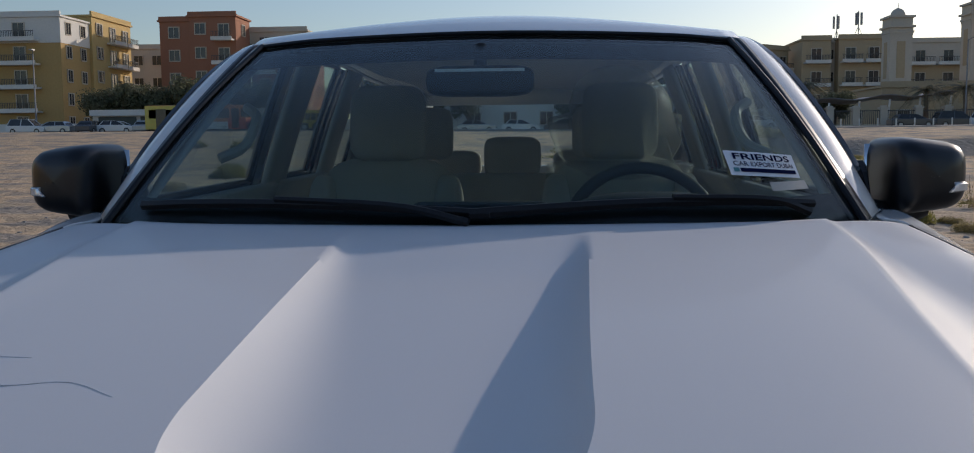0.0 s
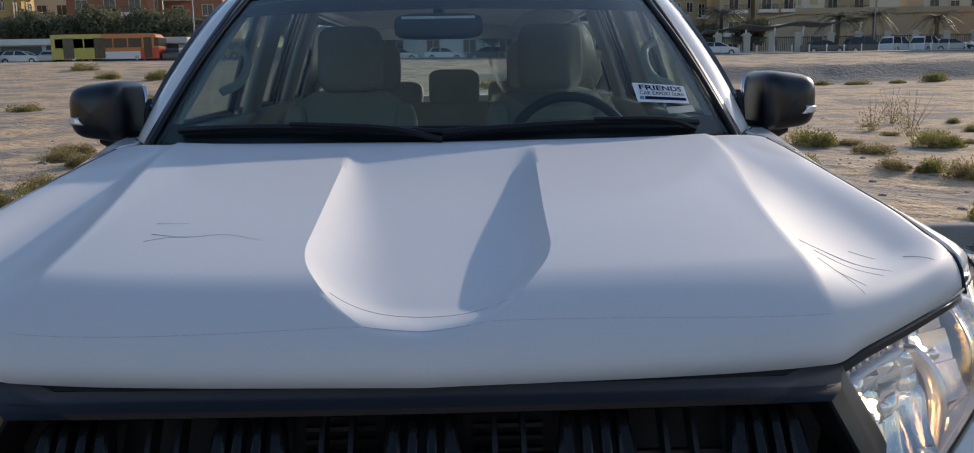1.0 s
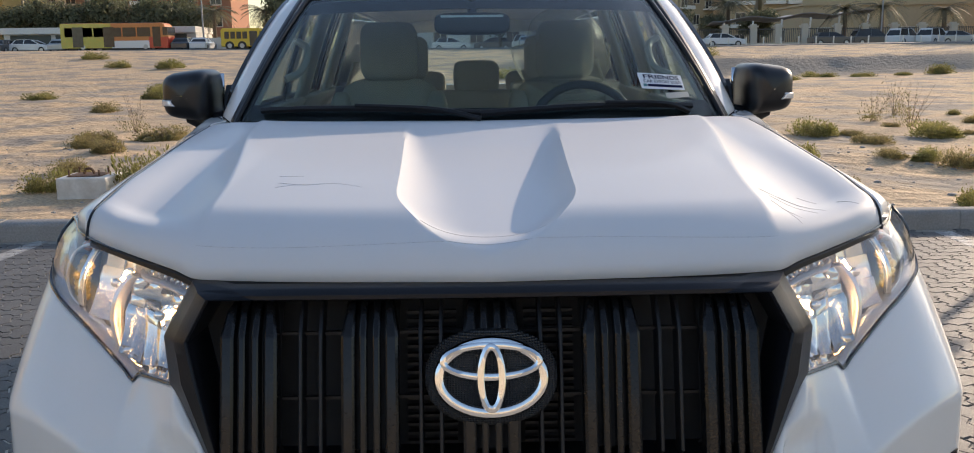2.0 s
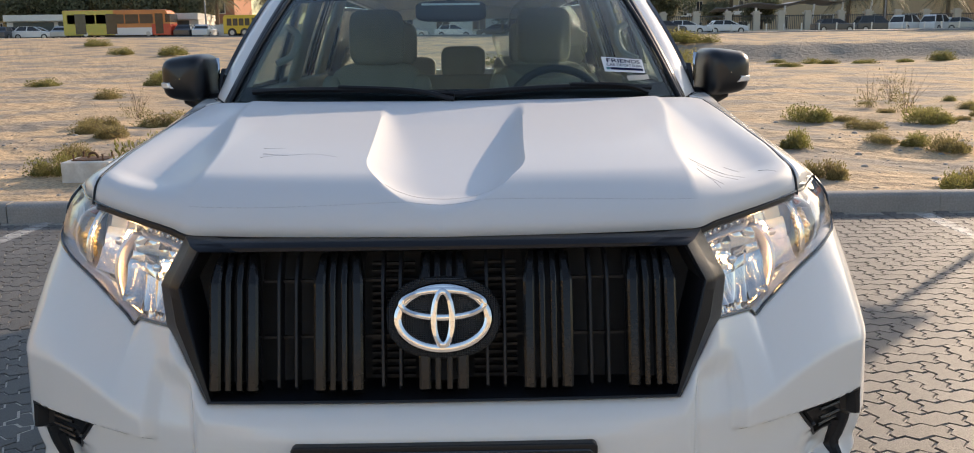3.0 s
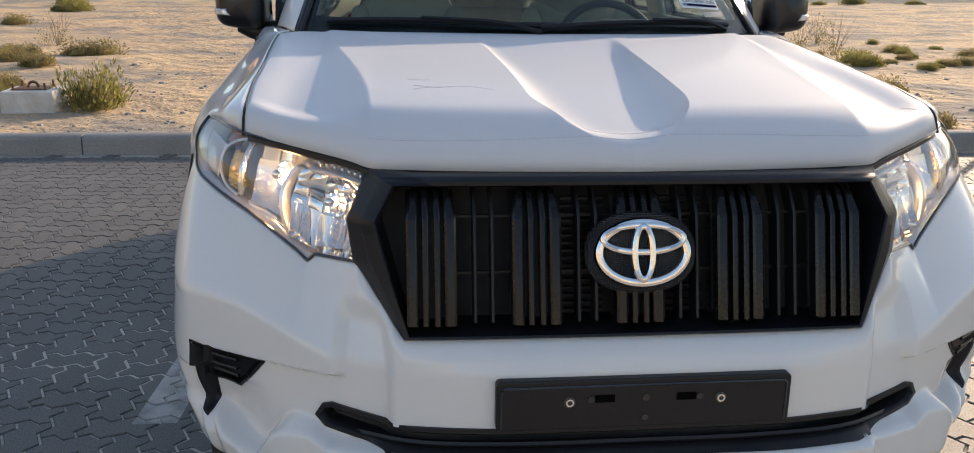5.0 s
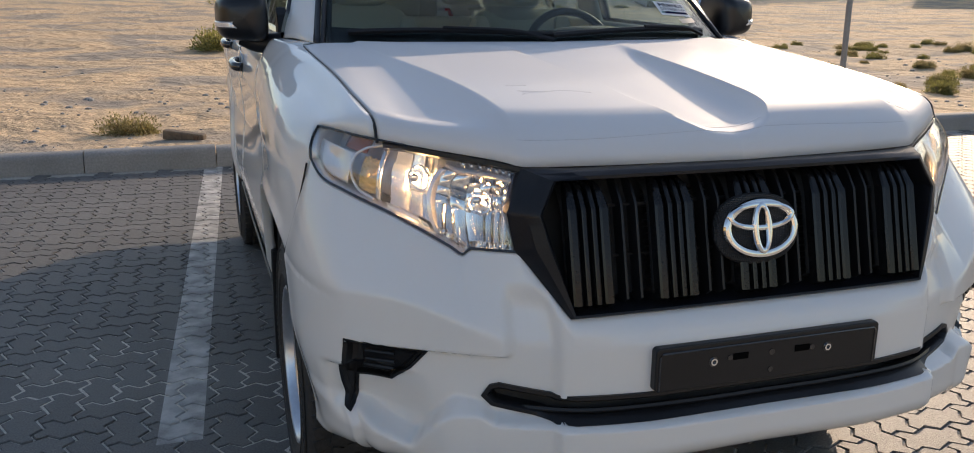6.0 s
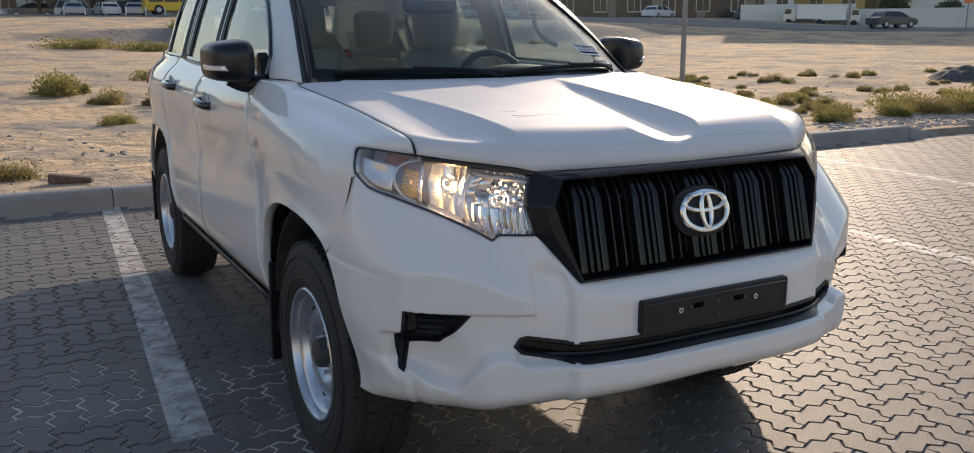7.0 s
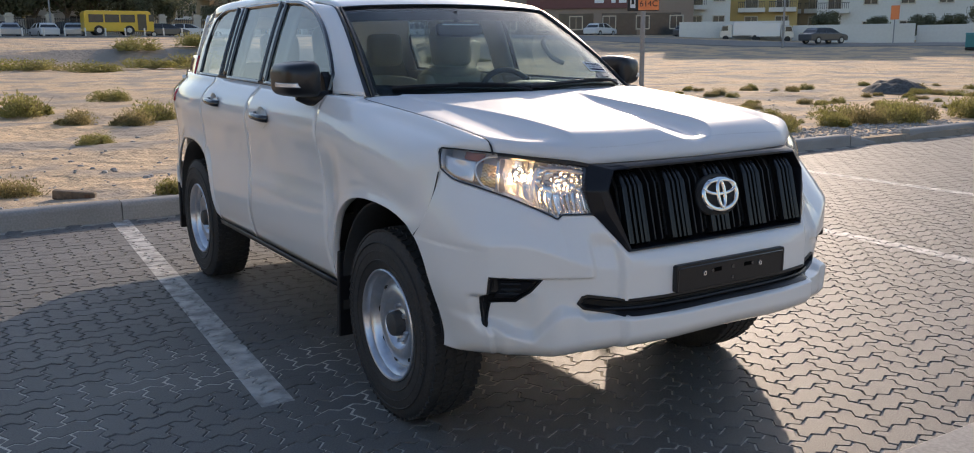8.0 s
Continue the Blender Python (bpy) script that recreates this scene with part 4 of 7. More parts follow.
# number plate carrier, empty
plate = part("plate_carrier", prism([(-0.265, 0.636), (0.265, 0.636), (0.271, 0.642), (0.271, 0.725), (0.265, 0.731), (-0.265, 0.731), (-0.271, 0.725), (-0.271, 0.642)], -0.006, 0.022, 1), BLACK_PLASTIC, car, "empty black number plate carrier", smooth=0, bevel=0.003, fix=True)
for x in (-0.139, 0.139):
    part("plate_screw", moved(lathe([(0, 0.0), (0, 0.004), (0.004, 0.0045), (0.004, 0.0075), (-0.004, 0.008)], 16), Matrix.Translation((x, -0.006, 0.689)) @ Matrix.Rotation(radians(-90), 4, "Z") @ Matrix.Scale(1, 4)), CHROME, plate, fix=True)
    part("screw_washer", moved(lathe([(0.0, 0.0), (0.001, 0.011), (-0.004, 0.012)], 16), Matrix.Translation((x, -0.006, 0.689)) @ Matrix.Rotation(radians(-90), 4, "Z")), BLACK_GLOSS, plate, fix=True)
for x in (-0.075, 0.075):
    part("plate_slot", box(x - 0.018, x + 0.018, -0.0075, -0.004, 0.687, 0.701), SLOT, plate, smooth=0)
part("plate_rim", tube([Vector(p) for p in ((-0.262, -0.006, 0.640), (-0.262, -0.006, 0.714), (-0.257, -0.006, 0.719), (0.257, -0.006, 0.719), (0.262, -0.006, 0.714), (0.262, -0.006, 0.640))], 0.0024, 6), BLACK_GLOSS, plate)
for x, z, r in ((0, 0.694, 0.007), (0.10, 0.693, 0.006), (-0.10, 0.693, 0.006), (0, 0.655, 0.006)):
    part("plate_boss", moved(lathe([(0, 0.0), (0.0015, r * 0.6), (0.0015, r), (-0.002, r * 1.1)], 14), Matrix.Translation((x, -0.006, z)) @ Matrix.Rotation(radians(-90), 4, "Z")), BLACK_GLOSS, plate, fix=True)

# grille
OUTER = [(-0.43, 0.788), (0.43, 0.788), (0.521, 0.914), (0.532, 0.988), (0.493, 1.073), (-0.493, 1.073), (-0.532, 0.988), (-0.521, 0.914)]
INNER = [(-0.420, 0.798), (0.420, 0.798), (0.459, 0.938), (0.474, 0.994), (0.441, 1.055), (-0.441, 1.055), (-0.474, 0.994), (-0.459, 0.938)]


def along(poly, n, off, back=0.0):
    res = []
    for i in range(len(poly)):
        a, b = poly[i], poly[(i + 1) % len(poly)]
        for j in range(n):
            x, z = a[0] + (b[0] - a[0]) * j / n, a[1] + (b[1] - a[1]) * j / n
            res.append((x, grille_y(x, z) + off + back * frame_back(x, z), z))
    return res


def blend(p, q, f):
    return [(a[0] + (b[0] - a[0]) * f, a[1] + (b[1] - a[1]) * f) for a, b in zip(p, q)]


grille = part("grille", grid([along(OUTER, 12, 0.03, 1), along(OUTER, 12, 0.004, 1), along(blend(OUTER, INNER, 0.10), 12, -0.002, 0.9), along(blend(OUTER, INNER, 0.42), 12, -0.008, 0.6), along(blend(OUTER, INNER, 0.50), 12, -0.010, 0.46), along(blend(OUTER, INNER, 0.86), 12, -0.009, 0.04), along(blend(OUTER, INNER, 0.93), 12, -0.005), along(blend(OUTER, INNER, 0.95), 12, -0.008), along(INNER, 12, 0.004), along(ring(INNER, 0.004), 12, 0.10)], True), FRAME_BLACK, car, "black plastic radiator grille with grouped vertical bars", smooth=25)
back = along(INNER, 6, 0.085)
part("radiator", (back, [tuple(range(len(back)))]), DARK, grille)


def bar(x, w, z0, z1, proud, depth=0.03, bend=0.045, turn=0):
    """A vertical bar with a chamfered face whose top leans back."""
    rows = []
    for z, o in ((z0, 0.02), (z0 + 0.012, 0.0), (z0 + 0.03, 0.0), (z1 - bend - 0.002, 0.0), (z1 - bend + 0.002, 0.001), (z1 - 0.010, 0.019), (z1 - 0.003, 0.028), (z1, 0.040)):
        y = grille_y(x, z) - proud + o
        cut = 0.012 * sm(z, z1 - 0.022, z1)
        a, b = x - w / 2 + (cut if turn < 0 else 0), x + w / 2 - (cut if turn > 0 else 0)
        e = (b - a) * 0.2
        rows.append([(a, y + depth, z), (a, y + w * 0.18, z), (a + e, y, z), (b - e, y, z), (b, y + w * 0.18, z), (b, y + depth, z)])
    return grid(rows)


def span(x, margin=0.0):
    """Lower and upper end of the opening at x."""
    ax = abs(x)
    lo = 0.800 if ax < 0.420 else 0.800 + (ax - 0.420) / 0.054 * 0.19
    hi = 1.050 if ax < 0.441 else 1.050 - (ax - 0.441) / 0.033 * 0.05
    return lo + margin, hi - margin


for g in (-0.380, -0.190, 0, 0.190, 0.380):
    for dx, w in ((-0.034, 0.021), (-0.0105, 0.0105), (0.0105, 0.0105), (0.034, 0.021)):
        lo, hi = span(g + dx, 0.004)
        part("grille_bar", bar(g + dx, w, lo, hi, 0.012, turn=0 if abs(dx) < 0.02 else (1 if dx > 0 else -1)), GRILLE_BLACK, grille, smooth=30)
    part("bar_backing", bar(g, 0.088, 0.81, 1.035, -0.016, 0.01), DARK, grille, smooth=30)
for g in (-0.285, -0.095, 0.095, 0.285):
    for dx in (-0.016, 0.016):
        part("grille_blade", bar(g + dx, 0.006, *span(g + dx, 0.004), -0.004, 0.04), BLACK_PLASTIC, grille, smooth=30)
    part("grille_cross", box(g - 0.05, g + 0.05, 0.115, 0.122, 0.893, 0.898), BLACK_PLASTIC, grille, smooth=0)
    part("grille_cross", box(g - 0.05, g + 0.05, 0.140, 0.147, 0.993, 0.998), BLACK_PLASTIC, grille, smooth=0)
for g in (-0.190, 0.190, -0.095, 0.095):
    for i in range(16):
        z = 0.815 + 0.0135 * i
        y = grille_y(g, z) + 0.055
        part("radiator_fin", box(g - 0.04, g + 0.04, y, y + 0.01, z, z + 0.005), BLACK_PLASTIC, grille, smooth=0)

# oval badge: plain chrome ovals on a dark disc
EM = (0.0, 0.074, 0.941)


def oval_tube(cx, cz, rx, rz, w, lift=0.0, n=48):
    rows = []
    for i in range(n):
        a = 2 * math.pi * i / n
        c, s = math.cos(a), math.sin(a)
        row = []
        for k in range(8):
            b = 2 * math.pi * k / 8
            e = w * math.cos(b)
            row.append((cx + (rx + e) * c, -lift - w * 0.8 * math.sin(b), cz + (rz + e) * s))
        rows.append(row)
    return grid(rows + [rows[0]], True)


tip = Matrix.Translation(EM) @ Matrix.Rotation(radians(-14), 4, "X")
badge = part("badge_disc", moved(ellipsoid((0, 0.014, 0), (0.104, 0.022, 0.0755), 56, 14, 2.3), tip), BADGE_PLATE, grille, "dark oval badge plate")
part("badge_oval", moved(oval_tube(0, 0, 0.081, 0.0545, 0.009, 0.006), tip), CHROME, grille, "chrome oval badge")
part("badge_oval", moved(oval_tube(0, 0.0255, 0.074, 0.0245, 0.0074, 0.009), tip), CHROME, grille, "chrome oval badge")
part("badge_oval", moved(oval_tube(0, 0.0, 0.0165, 0.0475, 0.0074, 0.011), tip), CHROME, grille, "chrome oval badge")

# headlights
def lamp_point(s, t, out=0.0):
    a, b = Vector([f(s) for f in lamp_low]), Vector([f(s) for f in lamp_top])
    n = Vector((0.55 + 0.4 * s, -0.85 + 0.25 * s, 0.12)).normalized()
    return a + (b - a) * t + n * (0.020 * math.sin(math.pi * t) * (0.5 + 0.5 * math.sin(math.pi * s)) + out)


def lamp_patch(s0, s1, t0, t1, out, n=24, m=14, fn=None):
    return grid([[lamp_point(s0 + (s1 - s0) * i / n, t0 + (t1 - t0) * j / m, out + (fn(i / n, j / m) if fn else 0)) for j in range(m + 1)] for i in range(n + 1)])


def lamp_cells(edges, t0, t1, cells, out, depth, pillow, tilt, seed):
    """A pressed reflector: a dish made of pillowed facets. edges(v) gives its two ends along the lamp; cells are (a0, a1, b0, b1) of the dish."""
    rng = random.Random(seed)
    shapes = []
    for a0, a1, b0, b1 in cells:
        ta, tb = rng.uniform(-tilt, tilt), rng.uniform(-tilt, tilt)
        rows = []
        for i in range(6):
            row = []
            for j in range(6):
                u, v = i / 5, j / 5
                a, b = a0 + (a1 - a0) * u, b0 + (b1 - b0) * v
                s0, s1 = edges(b)
                r2 = ((2 * a - 1) ** 2 + (2 * b - 1) ** 2) / 1.7
                d = -depth * (1 - r2) + pillow * (1 - (2 * u - 1) ** 2) * (1 - 0.6 * (2 * v - 1) ** 2) + ta * (u - 0.5) + tb * (v - 0.5)
                row.append(lamp_point(s0 + (s1 - s0) * a, t0 + (t1 - t0) * b, out + d))
            rows.append(row)
        shapes.append(grid(rows))
    return join(*shapes)


def cell_grid(a0, a1, b0, b1, n, m):
    return [(a0 + (a1 - a0) * i / n, a0 + (a1 - a0) * (i + 1) / n, b0 + (b1 - b0) * j / m, b0 + (b1 - b0) * (j + 1) / m) for i in range(n) for j in range(m)]


def lamp_ring(s, t, ds, dt, out, a0, a1, r):
    return tube([lamp_point(s + ds * math.cos(a), t + dt * math.sin(a), out) for a in np.linspace(a0, a1, 44)], r, 6)


def inner_edge(b):
    """Outer end of the main-beam unit at height b: a bowed side."""
    return 0.235 + 0.185 * math.sqrt(max(1 - ((b - 0.40) / 0.78) ** 2, 0))


def headlamp(side):
    f = (lambda s: s) if side > 0 else mirrored
    h = part("headlight", f(lamp_patch(0, 1, 0, 1, -0.088, 80, 16)), LAMP_SILVER, car, "clear headlight with smooth and fluted chrome reflectors and amber indicator", thick=0.004, smooth=12)
    walls = []
    for line in ([(s, 0.0) for s in np.linspace(0, 1, 81)], [(s, 1.0) for s in np.linspace(0, 1, 81)], [(0.0, t) for t in np.linspace(0, 1, 8)], [(1.0, t) for t in np.linspace(0, 1, 8)]):
        walls.append(grid([[lamp_point(s, t, o) for o in (-0.09, -0.04, -0.002)] for s, t in line]))
    part("lamp_housing", f(join(*walls)), LAMP_SILVER, h, thick=0.003)
    rim = [lamp_point(s, 0.0, 0.001) for s in np.linspace(0, 1, 101)] + [lamp_point(1.0, t, 0.001) for t in np.linspace(0.1, 0.9, 4)] + [lamp_point(s, 1.0, 0.001) for s in np.linspace(1, 0, 60)]
    part("lamp_seal", f(tube(rim, 0.0030, 6)), BLACK_GLOSS, h)
    # dipped-beam unit: a large dish of few facets, in front of it the crossing waves of the pressing
    part("dip_reflector", f(lamp_cells(lambda b: (inner_edge(b * 0.95) + 0.012, 0.675 - 0.03 * abs(2 * b - 1)), 0.06, 0.97, cell_grid(0, 1, 0, 1, 4, 3), -0.026, 0.052, 0.0035, 0.006, 21)), DIP_DISH, h, "large smooth chrome dish", smooth=25)
    # main-beam unit: upright flutes below, small facets above
    cells = cell_grid(0, 1, 0, 0.46, 10, 1) + cell_grid(0, 1, 0.46, 1, 7, 4)
    part("main_reflector", f(lamp_cells(lambda b: (0.018, inner_edge(b) - 0.006), 0.05, 0.80, cells, -0.020, 0.046, 0.0045, 0.010, 22)), REFLECTOR, h, "chrome dish with flutes and facets", smooth=25)
    wall = []
    for b in np.linspace(0, 1, 26):
        s, t = inner_edge(b), 0.045 + 0.765 * b
        wall.append([lamp_point(s - 0.006, t, -0.030), lamp_point(s - 0.003, t, -0.014), lamp_point(s + 0.010, t, -0.013), lamp_point(s + 0.018, t, -0.020), lamp_point(s + 0.024, t, -0.060)])
    part("reflector_wall", f(grid(wall)), LAMP_SILVER, h, "silver collar round the inner reflector", thick=0.002)
    part("lower_reflector", f(lamp_cells(lambda b: (0.03, 0.262), 0.006, 0.075, cell_grid(0, 1, 0, 1, 9, 1), -0.014, 0.006, 0.006, 0.012, 23)), REFLECTOR, h, "crumpled chrome foot of the reflector", smooth=25)
    part("lower_reflector", f(lamp_cells(lambda b: (0.275, 0.44 - 0.03 * b), 0.012, 0.13, cell_grid(0, 1, 0, 1, 6, 2), -0.016, 0.008, 0.005, 0.014, 24)), REFLECTOR, h, "crumpled chrome foot of the reflector", smooth=25)
    part("lower_reflector", f(lamp_cells(lambda b: (0.455, 0.66), 0.012, 0.10 + 0.0, cell_grid(0, 1, 0, 1, 3, 1), -0.020, 0.008, 0.003, 0.010, 25)), LAMP_SILVER, h, "silver foot of the reflector", smooth=25)
    part("bulb", f(ellipsoid(tuple(lamp_point(0.23, 0.52, -0.048)), (0.008, 0.013, 0.008), 14, 8)), BULB_DIM, h, "faintly lit main-beam bulb")
    part("bulb_cap", f(ellipsoid(tuple(lamp_point(0.23, 0.52, -0.034)), (0.011, 0.007, 0.009), 14, 8)), REFLECTOR, h, "chrome bulb shield")
    part("bulb", f(ellipsoid(tuple(lamp_point(0.565, 0.56, -0.060)), (0.008, 0.013, 0.008), 14, 8)), BULB, h, "lit halogen bulb")
    part("bulb_cap", f(ellipsoid(tuple(lamp_point(0.555, 0.56, -0.046)), (0.011, 0.007, 0.010), 14, 8)), REFLECTOR, h, "chrome bulb shield")
    part("bulb_ring", f(lamp_ring(0.555, 0.55, 0.052, 0.16, -0.066, 0, 6.283, 0.003)), CHROME, h)
    part("bulb_ring", f(lamp_ring(0.235, 0.50, 0.05, 0.14, -0.058, 0, 6.283, 0.003)), CHROME, h)
    for i in range(7):
        s = 0.055 + 0.037 * i
        part("lamp_tooth", f(lamp_patch(s, s + 0.024, 0.885, 0.965, -0.020, 2, 2, fn=lambda a, b: 0.010 * (1 - a))), CHROME, h, thick=0.006)
    part("brow", f(lamp_patch(0.015, 0.36, 0.805, 0.868, -0.016, 30, 4, fn=lambda a, b: 0.005 * math.sin(math.pi * b) - 0.014 * sm(a, 0.8, 1.0))), LAMP_SILVER, h, "silver shelf over the reflector", thick=0.012)
    cells = lambda a, b: 0.010 * math.sin(math.pi * a) + 0.0022 * math.sin(5 * math.pi * a) * math.sin(13 * math.pi * b)
    part("indicator", f(lamp_patch(0.712, 0.795, 0.10, 0.66, -0.034, 20, 52, fn=cells)), AMBER, h, "amber indicator lens with a cell pattern", thick=0.008)
    part("indicator_bulb", f(ellipsoid(tuple(lamp_point(0.75, 0.40, -0.024)), (0.008, 0.008, 0.008), 12, 8)), AMBER, h)
    part("side_reflector", f(lamp_patch(0.80, 0.90, 0.70, 0.93, -0.036, 8, 8, fn=lambda a, b: 0.008 * math.sin(math.pi * a))), RED_BROWN, h, "red-brown side marker", thick=0.006)
    part("tip_reflector", f(lamp_patch(0.83, 0.985, 0.08, 0.68, -0.022, 12, 12, fn=lambda a, b: -0.012 * math.sin(math.pi * a) * math.sin(math.pi * b))), LAMP_SILVER, h, "bright chrome end of the lamp", thick=0.003)
    part("divider", f(lamp_patch(0.682, 0.706, 0.04, 0.90, -0.020, 4, 14, fn=lambda a, b: 0.006 * math.sin(math.pi * a))), CHROME, h, "upright chrome strip", thick=0.012)
    edge = [lamp_point(s, t, -0.020) for s, t in ((0.70, 0.93), (0.79, 0.80), (0.825, 0.58), (0.815, 0.30), (0.775, 0.08), (0.715, 0.04))]
    part("indicator_frame", f(tube(path3(edge, 24), 0.0032, 6)), LAMP_SILVER, h)
    part("lens", f(lamp_patch(0, 1, 0, 1, 0.0, 80, 14)), CLEAR, h, "clear polycarbonate lens", thick=0.003)
    return h


headlamp(1), headlamp(-1)

# windscreen
screen_low = path3([(-0.715, 1.385, 1.250), (-0.55, 1.285, 1.242), (-0.3, 1.215, 1.237), (0, 1.195, 1.236), (0.3, 1.215, 1.237), (0.55, 1.285, 1.242), (0.715, 1.385, 1.250)], 41)
screen_top = path3([(-0.588, 2.0, 1.652), (-0.4, 1.968, 1.664), (0, 1.945, 1.672), (0.4, 1.968, 1.664), (0.588, 2.0, 1.652)], 41)


def screen_point(s, t, out=0.0):
    k = min(max(s, 0), 1) * 40
    i = min(int(k), 39)
    f = k - i
    a = screen_low[i] * (1 - f) + screen_low[i + 1] * f
    b = screen_top[i] * (1 - f) + screen_top[i + 1] * f
    return a + (b - a) * t + Vector((0, -0.5, 0.85)) * (0.022 * math.sin(math.pi * t) + out)


def screen_patch(s0, s1, t0, t1, out, n=40, m=16):
    return grid([[screen_point(s0 + (s1 - s0) * i / n, t0 + (t1 - t0) * j / m, out) for j in range(m + 1)] for i in range(n + 1)][::-1])


screen = part("windscreen", screen_patch(0, 1, 0, 1, 0.0), SCREEN, car, "clear laminated windscreen with a dark border", thick=0.004)
frit = join(screen_patch(0, 0.026, 0, 1, -0.007, 3), screen_patch(0.974, 1, 0, 1, -0.007, 3), screen_patch(0.026, 0.974, 0, 0.13, -0.007, 40, 3), screen_patch(0.026, 0.974, 0.965, 1, -0.007, 40, 2))
part("screen_border", frit, FRIT, screen, thick=0.002)
part("shade_band", screen_patch(0.026, 0.974, 0.815, 0.965, -0.007, 40, 3), BAND, screen, "blue-grey shade band", thick=0.001)
for s in (0, 1):
    part("screen_seal", tube([screen_point(s, t, 0.002) for t in np.linspace(-0.02, 1, 24)], 0.007, 8), BLACK_PLASTIC, screen)
part("screen_seal", tube([screen_point(s, 1.0, 0.0) for s in np.linspace(0, 1, 24)], 0.006, 6), BLACK_PLASTIC, screen)
cowl = [[p + Vector((0, dy, dz)) for dy, dz in ((0.06, 0.005), (0.0, 0.002), (-0.05, -0.018), (-0.09, -0.03), (-0.10, -0.09))] for p in [screen_point(s, 0.0) for s in np.linspace(0, 1, 40)]]
part("cowl", grid(cowl), BLACK_PLASTIC, car, thick=0.006)


def wiper(s0, s1, pivot):
    w = []
    for s in np.linspace(s0, s1, 14):
        q = (s - s0) / (s1 - s0)
        w.append(screen_point(s, 0.075 + 0.03 * math.sin(math.pi * q), 0.010))
    blade = part("wiper", tube(w, 0.010, 6, 0.008), BLACK_PLASTIC, car, "black windscreen wiper")
    arm = [screen_point(pivot, 0.05, 0.008), screen_point(pivot + (0.5 * (s0 + s1) - pivot) * 0.35, 0.085, 0.020), screen_point(0.5 * (s0 + s1), 0.105, 0.020)]
    part("wiper_arm", tube(path3(arm, 10), 0.008, 6, 0.006), BLACK_PLASTIC, blade)


wiper(0.08, 0.52, 0.50), wiper(0.50, 0.90, 0.885)

# stickers behind the glass


def screen_s(x, t=0.3):
    """The place across the glass at which x lies."""
    a, b = 0.0, 1.0
    for _ in range(30):
        m = (a + b) / 2
        a, b = (m, b) if screen_point(m, t).x < x else (a, m)
    return a


STICKER = ((0.785, 0.302), (0.918, 0.272), (0.908, 0.180), (0.785, 0.204))


def sticker_point(u, v, out):
    """A point of the sticker, which hangs a little askew on the glass; u runs along its print, v upwards."""
    a, b, c, d = (Vector(q) for q in STICKER)
    p = (d * (1 - u) + c * u) * (1 - v) + (a * (1 - u) + b * u) * v
    return screen_point(p.x, p.y, out)


def sticker_patch(u0, u1, v0, v1, out, n=14, m=8):
    return grid([[sticker_point(u0 + (u1 - u0) * i / n, v0 + (v1 - v0) * j / m, out) for j in range(m + 1)] for i in range(n + 1)][::-1])


sticker = part("dealer_sticker", sticker_patch(0, 1, 0, 1, 0.0025), PAPER, screen, "white paper dealer sticker with navy print")


def lettering(text, v, high, wide, bold=0.0):
    """Printed text lying on the sticker."""
    c = bpy.data.curves.new("text", "FONT")
    c.body, c.size, c.offset, c.resolution_u = text, 1.0, bold, 3
    ob = bpy.data.objects.new("text", c)
    me = bpy.data.meshes.new_from_object(ob)
    bpy.data.objects.remove(ob)
    xs, ys = [p.co.x for p in me.vertices], [p.co.y for p in me.vertices]
    for p in me.vertices:
        p.co = sticker_point(0.5 + wide * ((p.co.x - min(xs)) / (max(xs) - min(xs)) - 0.5), v + high * ((p.co.y - min(ys)) / (max(ys) - min(ys)) - 0.5), 0.0036)
    me.materials.append(NAVY)
    o = new("lettering", me)
    o.parent = sticker
    return o


lettering("FRIENDS", 0.765, 0.27, 0.82, 0.02)
lettering("CAR EXPORT DUBAI", 0.465, 0.19, 0.86, 0.005)
part("print_bar", sticker_patch(0.13, 0.95, 0.13, 0.29, 0.0036, 10, 2), NAVY, sticker, "printed line on the sticker")
part("print_mark", sticker_patch(0.05, 0.115, 0.13, 0.29, 0.0036, 2, 2), TEAL, sticker, "small teal mark before the printed line")
part("paper_slip", screen_patch(screen_s(0.535), screen_s(0.605), 0.14, 0.172, 0.002, 4, 2), TRIM, screen, "small pale paper slip on the windscreen")

# roof
roof_z = spl([1.94, 2.05, 2.2, 2.5, 3.2, 4.0, 4.45, 4.6], [1.674, 1.712, 1.746, 1.786, 1.81, 1.795, 1.755, 1.72])


def roof_front(x):
    return 1.948 + 0.16 * x * x


def roof_point(x, t):
    y = roof_front(x) + (4.60 - roof_front(x)) * t
    x *= 1 - 0.20 * sm(y, 3.6, 4.6)
    return Vector((x, y, roof_z(y - 0.16 * x * x * (1 - t)) - 0.055 * (x / 0.62) ** 2 * (0.35 + 0.65 * sm(t, 0, 0.15))))


roof = part("roof", grid([[roof_point(-0.615 + 1.23 * i / 30, (j / 40) ** 1.5) for j in range(41)] for i in range(31)][::-1]), PAINT, car, "white roof panel", thick=0.02)
part("headliner", grid([[roof_point(-0.60 + 1.2 * i / 12, 0.02 + 0.96 * j / 12) - Vector((0, 0, 0.045)) for j in range(13)] for i in range(13)]), TRIM, car)

# greenhouse side


